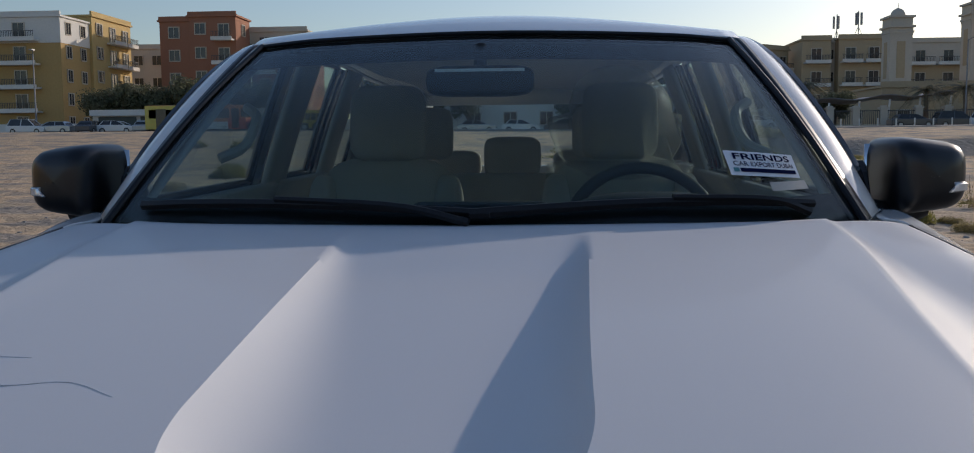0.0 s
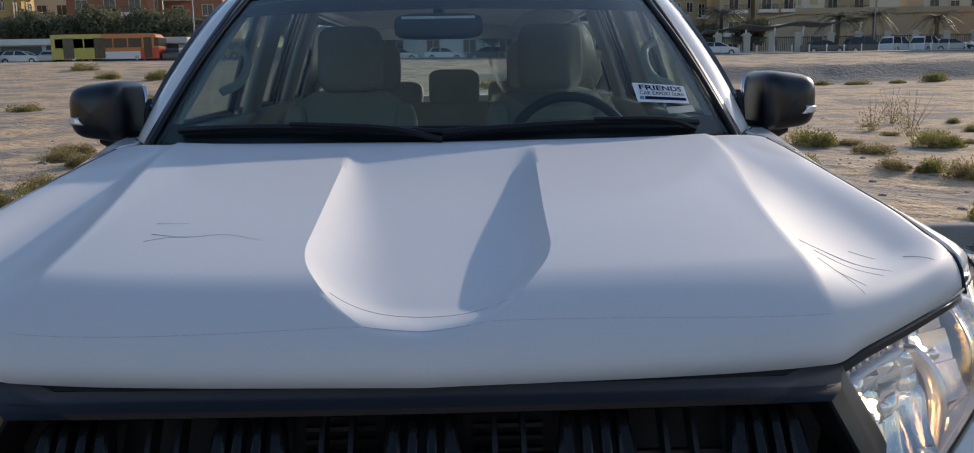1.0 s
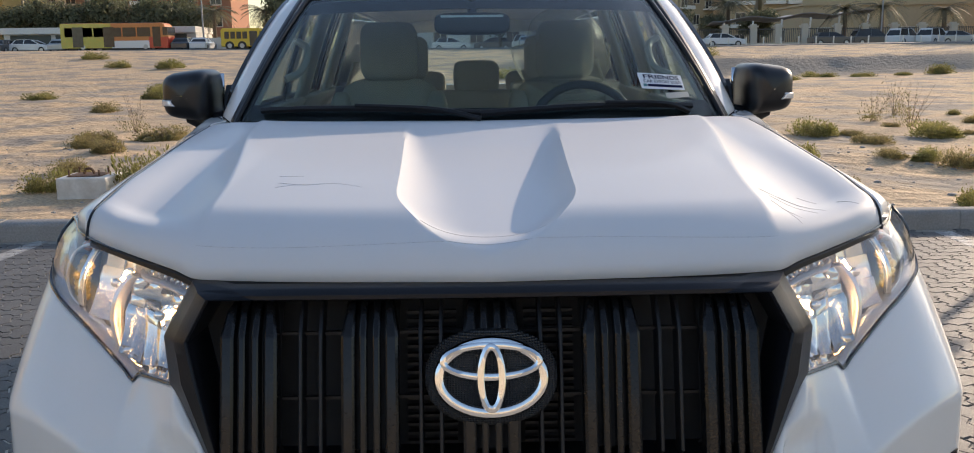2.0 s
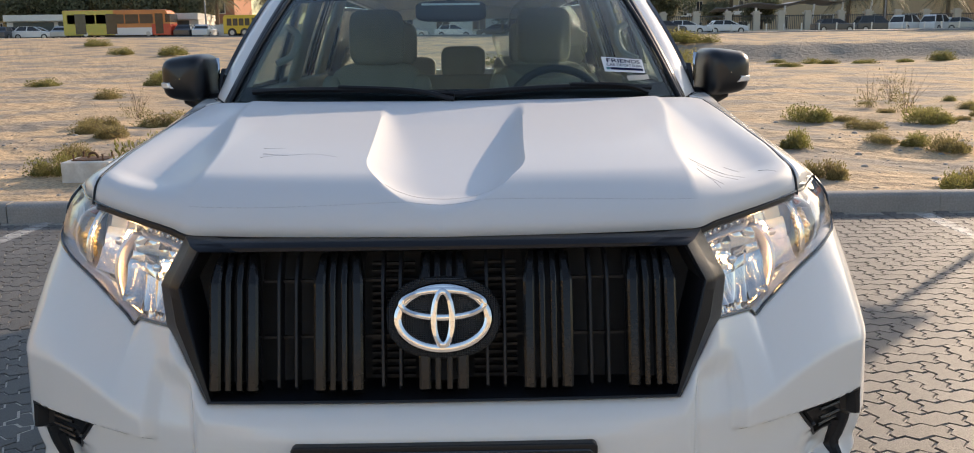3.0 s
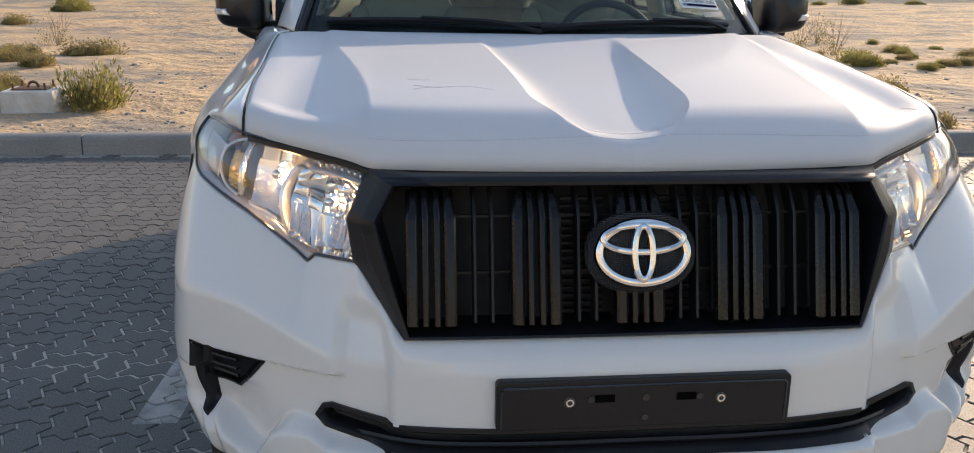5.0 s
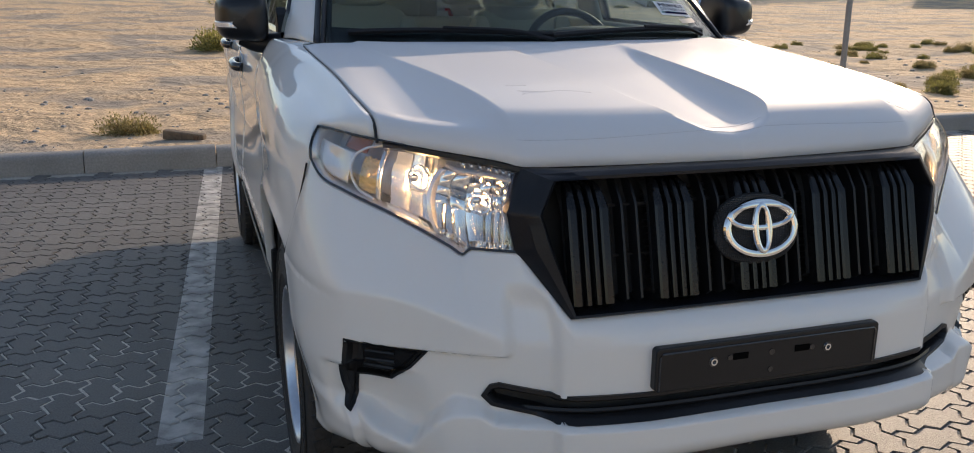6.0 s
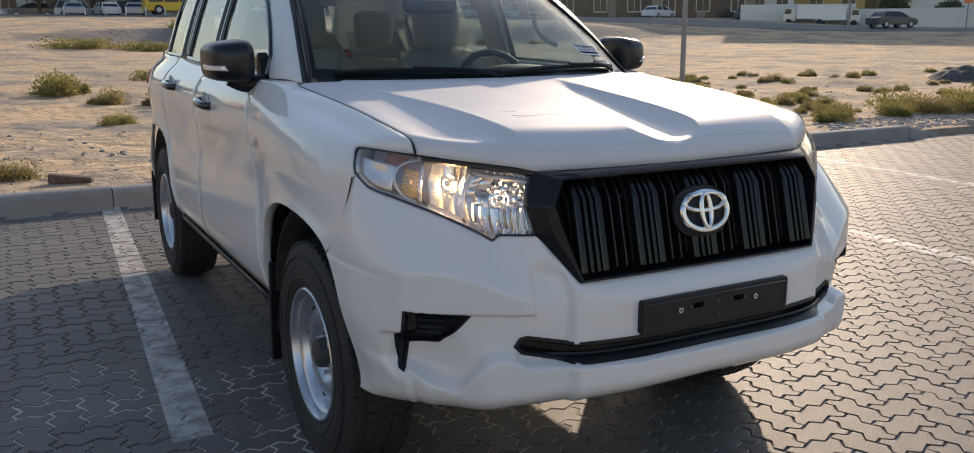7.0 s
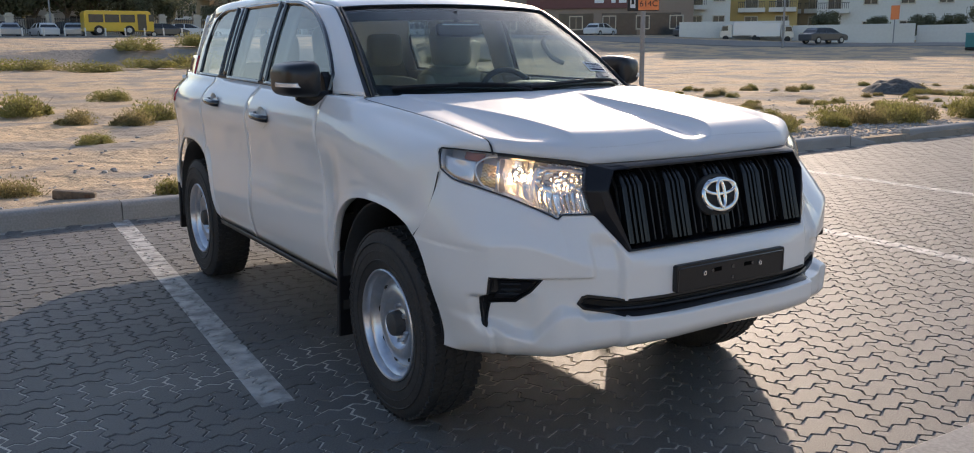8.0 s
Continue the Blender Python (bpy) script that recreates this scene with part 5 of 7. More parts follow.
def pane_x(y, z):
    t = (z - 1.28) / 0.42
    return 0.808 - 0.148 * t + 0.006 * math.sin(math.pi * min(max(t, 0), 1)) - 0.13 * sm(y, 3.7, 4.6) - 0.008 * (1 - sm(y, 1.6, 2.3))


front_top = spl([1.62, 1.75, 1.95, 2.15, 2.30, 2.52], [1.305, 1.435, 1.575, 1.655, 1.685, 1.697])
rear_top = spl([3.28, 3.55, 3.68, 3.77, 3.82], [1.700, 1.697, 1.675, 1.62, 1.47])


def belt(y):
    return 1.262 + 0.018 * (y - 1.6)


def pane(y0, y1, top, lean=0.0, off=0.0, n=22, m=10):
    rows = []
    for i in range(n + 1):
        y = y0 + (y1 - y0) * i / n
        z0, z1 = belt(y) + 0.012, top(y)
        rows.append([(pane_x(y, z0 + (z1 - z0) * j / m) + off, y + lean * ((z0 + (z1 - z0) * j / m) - 1.5), z0 + (z1 - z0) * j / m) for j in range(m + 1)])
    return grid(rows)


def outline(y0, y1, top, off=0.004, n=20):
    p = [Vector((pane_x(y, belt(y) + 0.008) + off, y, belt(y) + 0.008)) for y in np.linspace(y0, y1, n)]
    p += [Vector((pane_x(y1, z) + off, y1, z)) for z in np.linspace(belt(y1) + 0.02, top(y1), 10)]
    p += [Vector((pane_x(y, top(y)) + off, y, top(y))) for y in np.linspace(y1, y0, n)]
    p += [Vector((pane_x(y0, z) + off, y0, z)) for z in np.linspace(top(y0), belt(y0) + 0.01, 10)]
    return p


def side_panel(cols_y, low, high, edge=None, n=26):
    rows = []
    for y in cols_y:
        z0, z1 = low(y), high(y)
        row = []
        for j in range(n + 1):
            z = z0 + (z1 - z0) * j / n
            yy = y + (edge(y, z) if edge else 0)
            flare = 0.014 * (1 - sm(z - max(arch_rear(yy), 0.38), 0.0, 0.09)) * (1 if abs(yy - 3.71) < 0.495 else 0)
            row.append((side_x(yy, z) + flare, yy, z))
        rows.append(row)
    return grid(rows)


def f_edge(y, z):
    k = 1 - sm(y, 1.47, 1.85)
    return k * (door_line(z) - 1.47 + 0.003)


fd = side_panel(np.linspace(1.47, 2.557, 26), lambda y: 0.455, belt, f_edge)
rd = side_panel(list(np.linspace(2.561, 3.205, 18)) + [3.218, 3.224, 3.23, 3.24, 3.255, 3.275] + list(np.linspace(3.29, 3.385, 8)), lambda y: max(0.455, arch_rear(y) if y > 3.216 else 0.455), belt)
quarter = side_panel(list(np.linspace(3.39, 4.15, 20)) + [4.165, 4.18, 4.192, 4.20, 4.205, 4.21, 4.24] + list(np.linspace(4.28, 4.76, 12)), lambda y: max(arch_rear(y), 0.45 if y > 4.205 else 0), belt)
rail_in = [(0.722, 1.395, 1.250), (0.690, 1.56, 1.370), (0.652, 1.74, 1.50), (0.617, 1.92, 1.613), (0.603, 2.03, 1.662), (0.612, 2.20, 1.680)]
rail_in += [tuple(roof_point(0.615, t)) for t in (0.13, 0.25, 0.5, 0.75, 0.9, 1.0)]
rail_out = [(0.812, 1.605, 1.262)] + [(pane_x(y, front_top(y)) + 0.004, y, front_top(y)) for y in (1.68, 1.80, 1.95, 2.10, 2.25)] + [(pane_x(y, 1.70) + 0.004, y, z) for y, z in ((2.6, 1.702), (2.9, 1.705), (3.3, 1.705), (3.8, 1.69), (4.2, 1.66), (4.58, 1.62))]
rin, rout = path3(rail_in, 70), path3(rail_out, 70)
rail = []
for a, b in zip(rin, rout):
    mid = (a + b) / 2
    out = Vector((0.75, -0.15, 0.65)) * 0.014 * min((b - a).length / 0.12, 1.1)
    rail.append(path3([a, a * 0.72 + b * 0.28 + out * 0.8, mid + out, a * 0.28 + b * 0.72 + out * 0.75, b, b - Vector((0.02, 0, 0))], 12))
rail_shape = grid(rail)
yq = [(z, 3.83 - 0.12 * sm(z, 1.45, 1.70)) for z in np.linspace(1.30, 1.66, 14)]
d_pillar = grid([[Vector(p) for p in path3([(pane_x(y, z) + 0.002, y, z), (pane_x(y, z) - 0.008, y + 0.15, z), (pane_x(4.2, z) - 0.012, 4.2, z), (pane_x(4.4, z) - 0.035, 4.52 - 0.12 * (z - 1.3), z), (0.56 - 0.25 * (z - 1.3), 4.70 - 0.2 * (z - 1.3), z)], 20)] for z, y in yq])


def door(side, front):
    f = (lambda s: s) if side > 0 else mirrored
    d = part("front_door" if front else "rear_door", f(fd if front else rd), PAINT, car, "closed white door with black pull handle", thick=0.03)
    hy, hz = (2.29, 1.124) if front else (3.135, 1.160)
    hx = side_x(hy, hz)
    cup = []
    for i in range(9):
        q = i / 8
        cup.append([(hx + 0.004 - 0.020 * (1 - q * q), hy + 0.075 * q * math.cos(a), hz + 0.055 * q * math.sin(a)) for a in np.linspace(0, 2 * math.pi, 24, False)])
    part("handle_cup", f(grid(cup, True)), PAINT, d, thick=0.002)
    grip = [(hx + 0.002, hy - 0.092, hz - 0.004), (hx + 0.026, hy - 0.070, hz - 0.002), (hx + 0.034, hy, hz + 0.003), (hx + 0.028, hy + 0.070, hz + 0.006), (hx + 0.002, hy + 0.092, hz + 0.008)]
    part("handle", f(tube(path3(grip, 18), 0.018, 10)), BLACK_GLOSS, d, "black door handle")
    # Recessed black tube that stands for the shade of the door gap.
    gap_run = [Vector((side_x(y, z) - 0.011, y, z)) for z in np.linspace(0.47, 1.24, 24) for y in ([door_line(z)] if front else [2.559])]
    part("door_seal", f(tube(gap_run, 0.0035, 6)), BLACK_PLASTIC, d)
    if front:
        args = (1.655, 2.515, front_top)
    else:
        args = (2.605, 3.185, lambda y: 1.699)
    glass = part("window", f(pane(*args)), PANE, d, "lightly tinted door glass")
    part("window_frame", f(tube(outline(*args), 0.012, 6)), BLACK_GLOSS, d)
    y0, y1 = (1.62, 2.556) if front else (2.562, 3.385)
    part("belt_trim", f(grid([[(pane_x(y, belt(y)) + o, y, belt(y) + h) for o, h in ((0.002, -0.006), (0.010, -0.004), (0.010, 0.014), (-0.004, 0.018))] for y in np.linspace(y0, y1, 20)])), BLACK_PLASTIC, d)
    inner = side_panel(np.linspace(y0 + 0.03, y1 - 0.03, 8), lambda y: 0.55 if y < 3.1 else 0.98, lambda y: belt(y) + 0.01, n=6)
    inner = ([(x - 0.085, y, z) for x, y, z in inner[0]], inner[1])
    part("door_card", f(inner), TRIM, d, "beige door lining", thick=0.02)
    if front:
        part("grab_bulge", f(ellipsoid((0.80, 1.95, 1.20), (0.03, 0.18, 0.03))), TRIM, d)
    else:
        part("division_bar", f(grid([[(pane_x(y, z) + 0.006, y, z) for z in np.linspace(belt(3.2), 1.70, 10)] for y in (3.186, 3.20, 3.226)])), BLACK_GLOSS, d, thick=0.01)
    return d


for s in (-1, 1):
    for fr in (True, False):
        door(s, fr)
both("cant_rail", rail_shape, PAINT, thick=0.012)
trim_rows = [[p + Vector((0.0, -0.55, 0.83)) * 0.003 for p in r[:2]] for r in rail[:27]]
both("pillar_moulding", grid(trim_rows), MIRROR_BLACK, label="satin black windscreen pillar moulding", thick=0.003)
both("quarter_panel", quarter, PAINT, thick=0.012)
both("rear_pillar", d_pillar, PAINT, thick=0.012)
both("b_pillar", grid([[(pane_x(y, z) + 0.005, y, z) for z in np.linspace(belt(2.55), 1.70, 12)] for y in (2.516, 2.53, 2.558, 2.59, 2.604)]), BLACK_GLOSS, thick=0.012)
both("pillar_lining", grid([[(pane_x(y, z) - 0.055, y, z) for z in np.linspace(1.20, 1.70, 12)] for y in (2.46, 2.52, 2.60, 2.66)]), TRIM, label="beige pillar lining", thick=0.02)
both("pillar_lining", grid([[(pane_x(y, z) - 0.05, y, z) for z in np.linspace(1.2, 1.69, 10)] for y in (3.15, 3.2, 3.28, 3.34)]), TRIM, thick=0.02)
ain = [a * 0.75 + b * 0.25 - Vector((0.035, 0.0, 0.02)) for a, b in zip(rin[:28], rout[:28])]
aout = [a * 0.1 + b * 0.9 - Vector((0.055, 0.0, 0.01)) for a, b in zip(rin[:28], rout[:28])]
both("pillar_lining", grid([ain, aout]), TRIM, thick=0.015)
for s in (-1, 1):
    f = (lambda q: q) if s > 0 else mirrored
    g = part("quarter_glass", f(pane(3.36, 3.82, rear_top)), PANE, car, "tinted rear quarter glass")
    part("glass_seal", f(tube(outline(3.36, 3.82, rear_top), 0.010, 6)), BLACK_GLOSS, g)
    part("pillar_trim", f(grid([[(pane_x(y, z) + 0.006, y, z) for z in np.linspace(belt(3.25), 1.70, 10)] for y in (3.232, 3.28, 3.352)])), BLACK_GLOSS, g, thick=0.01)
    part("grab_handle", f(tube(path3([(0.64, 2.02, 1.50), (0.60, 1.97, 1.47), (0.61, 1.90, 1.40), (0.66, 1.86, 1.37)], 12), 0.013, 8)), TRIM, car, "beige grab handle on the windscreen pillar")

# sills, running boards of the body, wells and floor
both("sill", grid([[(0.905 - 0.004 * abs(y - 2.4), y, 0.455), (0.895, y, 0.43), (0.86, y, 0.415), (0.74, y, 0.41)] for y in np.linspace(1.42, 3.21, 12)]), BLACK_PLASTIC, thick=0.01)
part("floor_pan", box(-0.80, 0.80, 1.30, 4.6, 0.40, 0.46), DARK, car, smooth=0)


def well(centre, half, top):
    rows = []
    for a in np.linspace(-0.1, math.pi - 0.14, 24):
        y, z = centre + (half - 0.012) * math.cos(a), 0.38 + (top - 0.39) * math.sin(a)
        rows.append([(x, y, z) for x in (0.50, 0.75, 0.885)])
    return grid(rows)


both("wheel_well", well(0.965, 0.465, 0.886), DARK, thick=0.01)
both("wheel_well", well(3.71, 0.495, 0.905), DARK, thick=0.01)
both("inner_wing", box(0.48, 0.51, 0.42, 1.38, 0.36, 0.90), DARK, smooth=0)
both("inner_wing", box(0.48, 0.51, 3.17, 4.15, 0.36, 0.95), DARK, smooth=0)
both("mud_flap", prism([(1.385, 0.60), (1.41, 0.60), (1.435, 0.40), (1.45, 0.21), (1.42, 0.205), (1.405, 0.40)], 0.70, 0.905, 0), BLACK_PLASTIC, label="black rubber mud flap", smooth=0, bevel=0.006, fix=True)
both("mud_flap", prism([(4.20, 0.56), (4.225, 0.56), (4.23, 0.40), (4.25, 0.24), (4.215, 0.235), (4.19, 0.40)], 0.70, 0.90, 0), BLACK_PLASTIC, label="black rubber mud flap", smooth=0, bevel=0.006, fix=True)
part("axle", tube([(-0.7, FRONT, 0.38), (0.7, FRONT, 0.38)], 0.045, 10), DARK, car)
part("axle", tube([(-0.7, REAR, 0.38), (0.7, REAR, 0.38)], 0.055, 10), DARK, car)
part("engine_block", box(-0.42, 0.42, 0.42, 1.2, 0.42, 1.0), DARK, car, smooth=0)
part("firewall", box(-0.80, 0.80, 1.42, 1.46, 0.45, 1.16), DARK, car, smooth=0)

# tail
tail_y = spl([0, 0.5, 0.64, 0.74], [4.80, 4.79, 4.77, 4.73])
part("tailgate", grid([[(x, tail_y(abs(x)) - 0.06 * sm(z, 0.95, 1.30), z) for z in np.linspace(0.62, 1.28, 14)] for x in np.linspace(-0.70, 0.70, 21)]), PAINT, car, thick=0.03)
part("rear_window", grid([[(x, 4.735 - 0.035 * (x / 0.55) ** 2 - 0.45 * (z - 1.28), z) for z in np.linspace(1.28, 1.66, 10)] for x in np.linspace(-0.54, 0.54, 15)]), REAR_PANE, car, "rear window glass")
part("rear_window_frame", join(grid([[(x, 4.74 - 0.45 * (z - 1.28), z) for x in (-0.62 + 0.22 * (z - 1.28), -0.50)] for z in np.linspace(1.28, 1.70, 8)]), grid([[(x, 4.74 - 0.45 * (z - 1.28), z) for x in (0.50, 0.62 - 0.22 * (z - 1.28))] for z in np.linspace(1.28, 1.70, 8)]), grid([[(x, 4.74 - 0.45 * (z - 1.28), z) for x in (-0.52, 0.52)] for z in (1.62, 1.66, 1.70)])), PAINT, car, thick=0.03)
part("rear_bumper", grid([[(x, 4.84 - 0.10 * (abs(x) / 0.78) ** 4 - 0.05 * abs(2 * q - 1) ** 3, 0.45 + 0.20 * q) for q in np.linspace(0, 1, 10)] for x in np.linspace(-0.78, 0.78, 31)]), PAINT, car, thick=0.02)


def lamp_x(y, z):
    b = sm(z, 1.19, 1.30)
    return side_x(y, z) * (1 - b) + pane_x(y, z) * b + 0.006


both("tail_lamp", grid([[Vector(p) for p in path3([(lamp_x(4.20 + 0.1 * sm(z, 1.2, 1.4), z), 4.20 + 0.1 * sm(z, 1.2, 1.4), z), (lamp_x(4.42, z) + 0.008, 4.42, z), (lamp_x(4.62, z) - 0.01, 4.62, z), (0.60, 4.745, z)], 10)] for z in np.linspace(1.12, 1.42, 14)]), REDLENS, label="red tail lamp", thick=0.02)

both("quarter_lining", grid([[(lamp_x(y, z) - 0.055, y, z) for z in np.linspace(0.9, 1.43, 10)] for y in np.linspace(3.9, 4.62, 12)]), TRIM, label="beige lining of the luggage side", thick=0.01)


# door mirrors
def door_mirror(side):
    f = (lambda s: s) if side > 0 else mirrored
    rows = []
    for y, k in ((1.588, 0.02), (1.590, 0.40), (1.597, 0.66), (1.610, 0.83), (1.632, 0.93), (1.662, 0.98), (1.70, 1.0), (1.775, 1.0), (1.795, 0.985), (1.801, 0.95), (1.787, 0.90)):
        row = []
        for j in range(40):
            b = 2 * math.pi * j / 40
            c, e = math.cos(b), math.sin(b)
            x = 0.934 + 0.084 * k * math.copysign(abs(c) ** 0.45, c)
            z = 1.326 + 0.079 * k * math.copysign(abs(e) ** 0.5, e) * (1 - 0.10 * (x - 0.934) / 0.084)
            row.append((x, y + 0.20 * max(x - 0.90, 0) + 0.05 * (x - 0.9), z + 0.02 * (x - 0.91) * (1 if e < 0 else -0.6)))
        rows.append(row)
    m = part("door_mirror", f(grid(rows, True)), MIRROR_BLACK, car, "glossy black door mirror with clear side repeater")
    lamp = []
    for y, k in ((1.590, 0.42), (1.593, 0.56), (1.600, 0.70), (1.611, 0.83), (1.632, 0.93), (1.662, 0.98), (1.70, 1.0), (1.73, 1.0)):
        row = []
        for zz, o in ((1.293, 0), (1.297, 0.004), (1.311, 0.004), (1.315, 0)):
            e = min((abs(zz - 1.326) / (0.079 * k)) ** 2, 0.9)
            x = 0.934 + 0.084 * k * math.sqrt(1 - e * e) ** 0.45
            row.append((x + o, y + 0.20 * max(x - 0.90, 0) + 0.05 * (x - 0.9) - o, zz))
        lamp.append(row)
    part("repeater", f(grid(lamp)), LAMP_SILVER, m, "clear indicator repeater", thick=0.006)
    part("mirror_glass", f(grid([[(0.92 + 0.075 * u, 1.792 + 0.02 * u, 1.328 + 0.066 * w) for w in (-1, 0, 1)] for u in (-1, 0, 1)][::-1])), MIRROR, m, thick=0.003)
    part("mirror_stalk", f(tube(path3([(0.94, 1.70, 1.262), (0.88, 1.69, 1.240), (0.80, 1.66, 1.245)], 10), 0.028, 12, 0.036)), BLACK_PLASTIC, m)
    part("mirror_base", f(prism([(1.64, 1.245), (1.75, 1.25), (1.74, 1.30), (1.71, 1.36), (1.68, 1.335)], 0.785, 0.822, 0)), BLACK_PLASTIC, m, bevel=0.004, smooth=0, fix=True)
    return m


door_mirror(1), door_mirror(-1)


# wheels
def wheel(at, flip):
    w = new("wheel")
    w.parent = car
    tagged(w, "silver steel wheel with black all-terrain tyre")
    w.matrix_basis = at
    R = 0.385
    prof = [(-0.100, 0.222), (-0.112, 0.235), (-0.118, 0.27), (-0.119, 0.31), (-0.112, 0.348), (-0.104, 0.366), (-0.092, R - 0.008), (-0.05, R - 0.004), (0, R - 0.003), (0.05, R - 0.004), (0.092, R - 0.008), (0.104, 0.366), (0.112, 0.348), (0.119, 0.31), (0.118, 0.27), (0.112, 0.235), (0.100, 0.222)]
    tyre = part("tyre", lathe(prof, 72), RUBBER, w, "black all-terrain tyre", smooth=35, fix=True)
    lugs = []
    for i in range(64):
        a = 2 * math.pi * i / 64
        for k, (h, wd, da) in enumerate(((-0.088, 0.030, 0.0), (-0.045, 0.030, 0.5), (0.0, 0.032, 0.15), (0.045, 0.030, 0.65), (0.088, 0.030, 0.2))):
            aa = a + da * 2 * math.pi / 64
            b = box(h - wd / 2, h + wd / 2, -0.0145, 0.0145, R - 0.012, R + (0.0015 if abs(h) < 0.08 else -0.0035))
            lugs.append(moved(b, Matrix.Rotation(aa, 4, "X") @ Matrix.Rotation(0.25 * (-1) ** k, 4, "Z")))
        if i % 2 == 0:
            for h in (-1, 1):
                lugs.append(moved(box(-0.005, 0.005, -0.013, 0.013, 0.347, R - 0.016), Matrix.Rotation(a, 4, "X") @ Matrix.Translation((h * 0.111, 0, 0)) @ Matrix.Rotation(-h * 0.42, 4, "Y") @ Matrix.Translation((0, 0, 0))))
    tagged(part("tread", join(*lugs), RUBBER, tyre, smooth=0), kind="stuff")
    for r in (0.262, 0.30, 0.333):
        part("sidewall_rib", lathe([(0.1165, r - 0.004), (0.1205, r - 0.001), (0.1205, r + 0.001), (0.1165, r + 0.004)], 72), RUBBER, tyre)
    for a0, a1 in ((0.6, 1.5), (3.7, 4.6)):
        for i in range(12):
            a = a0 + (a1 - a0) * i / 12
            part("sidewall_bar", moved(box(0.117, 0.121, -0.006, 0.006, 0.308, 0.326), Matrix.Rotation(a, 4, "X")), RUBBER, tyre, smooth=0)
    rim = [(-0.10, 0.218), (-0.108, 0.226), (0.110, 0.226), (0.114, 0.222), (0.112, 0.216), (0.102, 0.210), (0.085, 0.207), (0.078, 0.196), (0.060, 0.190), (0.048, 0.184), (0.046, 0.176), (0.058, 0.165), (0.070, 0.145), (0.074, 0.125), (0.068, 0.105), (0.050, 0.094), (0.044, 0.085), (0.044, 0.066), (0.052, 0.056), (0.052, 0.0)]
    rr = part("rim", lathe(rim, 64), STEEL, w, "silver painted steel rim", fix=True)
    for i in range(8):
        a = 2 * math.pi * i / 8
        part("vent_hole", moved(ellipsoid((0.061, 0, 0.158), (0.007, 0.016, 0.009), 12, 6), Matrix.Rotation(a, 4, "X")), DARK, rr)
    for i in range(6):
        a = 2 * math.pi * (i + 0.5) / 6
        part("wheel_nut", moved(tube([(0.04, 0, 0.0695), (0.068, 0, 0.0695)], 0.0105, 6, 0.009), Matrix.Rotation(a, 4, "X")), STEEL, rr, smooth=20)
    part("hub", lathe([(0.04, 0.053), (0.075, 0.050), (0.090, 0.046), (0.095, 0.036), (0.098, 0.0)], 28), DASH, w, "dark hub centre", fix=True)
    part("brake_drum", lathe([(0.02, 0.0), (0.02, 0.16), (-0.06, 0.165), (-0.06, 0.0)], 32), DARK, w, fix=True)
    return w


w0 = wheel(pose(0.785, FRONT, 0.381), 1)
for x, y in ((0.785, REAR), (-0.785, FRONT), (-0.785, REAR)):
    copy_thing(w0, pose(x, y, 0.381, 0 if x > 0 else 37, 0, 0 if x > 0 else 180))


# interior
def soft_block(c, r, power=3.6, n=24, m=14):
    return ellipsoid(c, r, n, m, power)


def seat(x, y, film=False):
    s = new("front_seat")
    s.parent = car
    tagged(s, "beige fabric front seat in clear plastic film" if film else "beige fabric front seat with headrest")
    s.matrix_basis = pose(x, y, -0.065)
    part("cushion", soft_block((0, -0.22, 0.78), (0.25, 0.27, 0.10)), FABRIC, s)
    part("backrest", moved(soft_block((0, 0, 0.31), (0.245, 0.085, 0.33)), pose(0, 0.06, 0.80, -13)), FABRIC, s)
    for q in (-1, 1):
        part("bolster", moved(soft_block((q * 0.20, -0.05, 0.30), (0.05, 0.07, 0.27)), pose(0, 0.06, 0.80, -13)), FABRIC, s)
    part("headrest", moved(soft_block((0, -0.02, 0.740), (0.120, 0.06, 0.122), 5.0), pose(0, 0.06, 0.80, -11)), FABRIC, s)
    if film:
        rows = []
        for i in range(41):
            a = -1.35 + 2.85 * i / 40
            row = []
            for b in np.linspace(math.pi * 0.93, math.pi * 2.07, 50):
                c = Vector(((0.155 if a > 0 else 0.20) * math.cos(a) ** 0.6 * math.cos(b), 0.10 * math.cos(a) ** 0.6 * math.sin(b), 0.77 + 0.15 * math.sin(a) * (1 if a > 0 else 1.5)))
                crease = abs(noise.noise((c.x * 26 + c.z * 9, c.y * 10, c.z * 8))) ** 0.6
                k = 1 + 0.16 * noise.noise((c.x * 13, c.y * 13, c.z * 7)) + 0.10 * crease
                row.append(Vector((c.x * k, c.y * k - 0.01, c.z)))
            rows.append(row)
        part("plastic_film", moved(grid(rows), pose(0, 0.05, 0.80, -11)), PLASTIC_FILM, s, "crumpled clear plastic cover", smooth=25)
        rows = []
        for i in range(31):
            u = -1 + 2 * i / 30
            rows.append([Vector((0.262 * u * (1 - 0.12 * v), -0.105 - 0.012 + 0.09 * u ** 4 + 0.05 * (v > 0.97) + 0.010 * abs(noise.noise((u * 7, v * 5, 3.1))), 0.05 + 0.56 * v + 0.012 * u * u)) for v in np.linspace(0, 1, 25)])
        part("plastic_film", moved(grid(rows), pose(0, 0.06, 0.80, -13)), PLASTIC_FILM, s, "clear plastic cover", smooth=25)
    return s


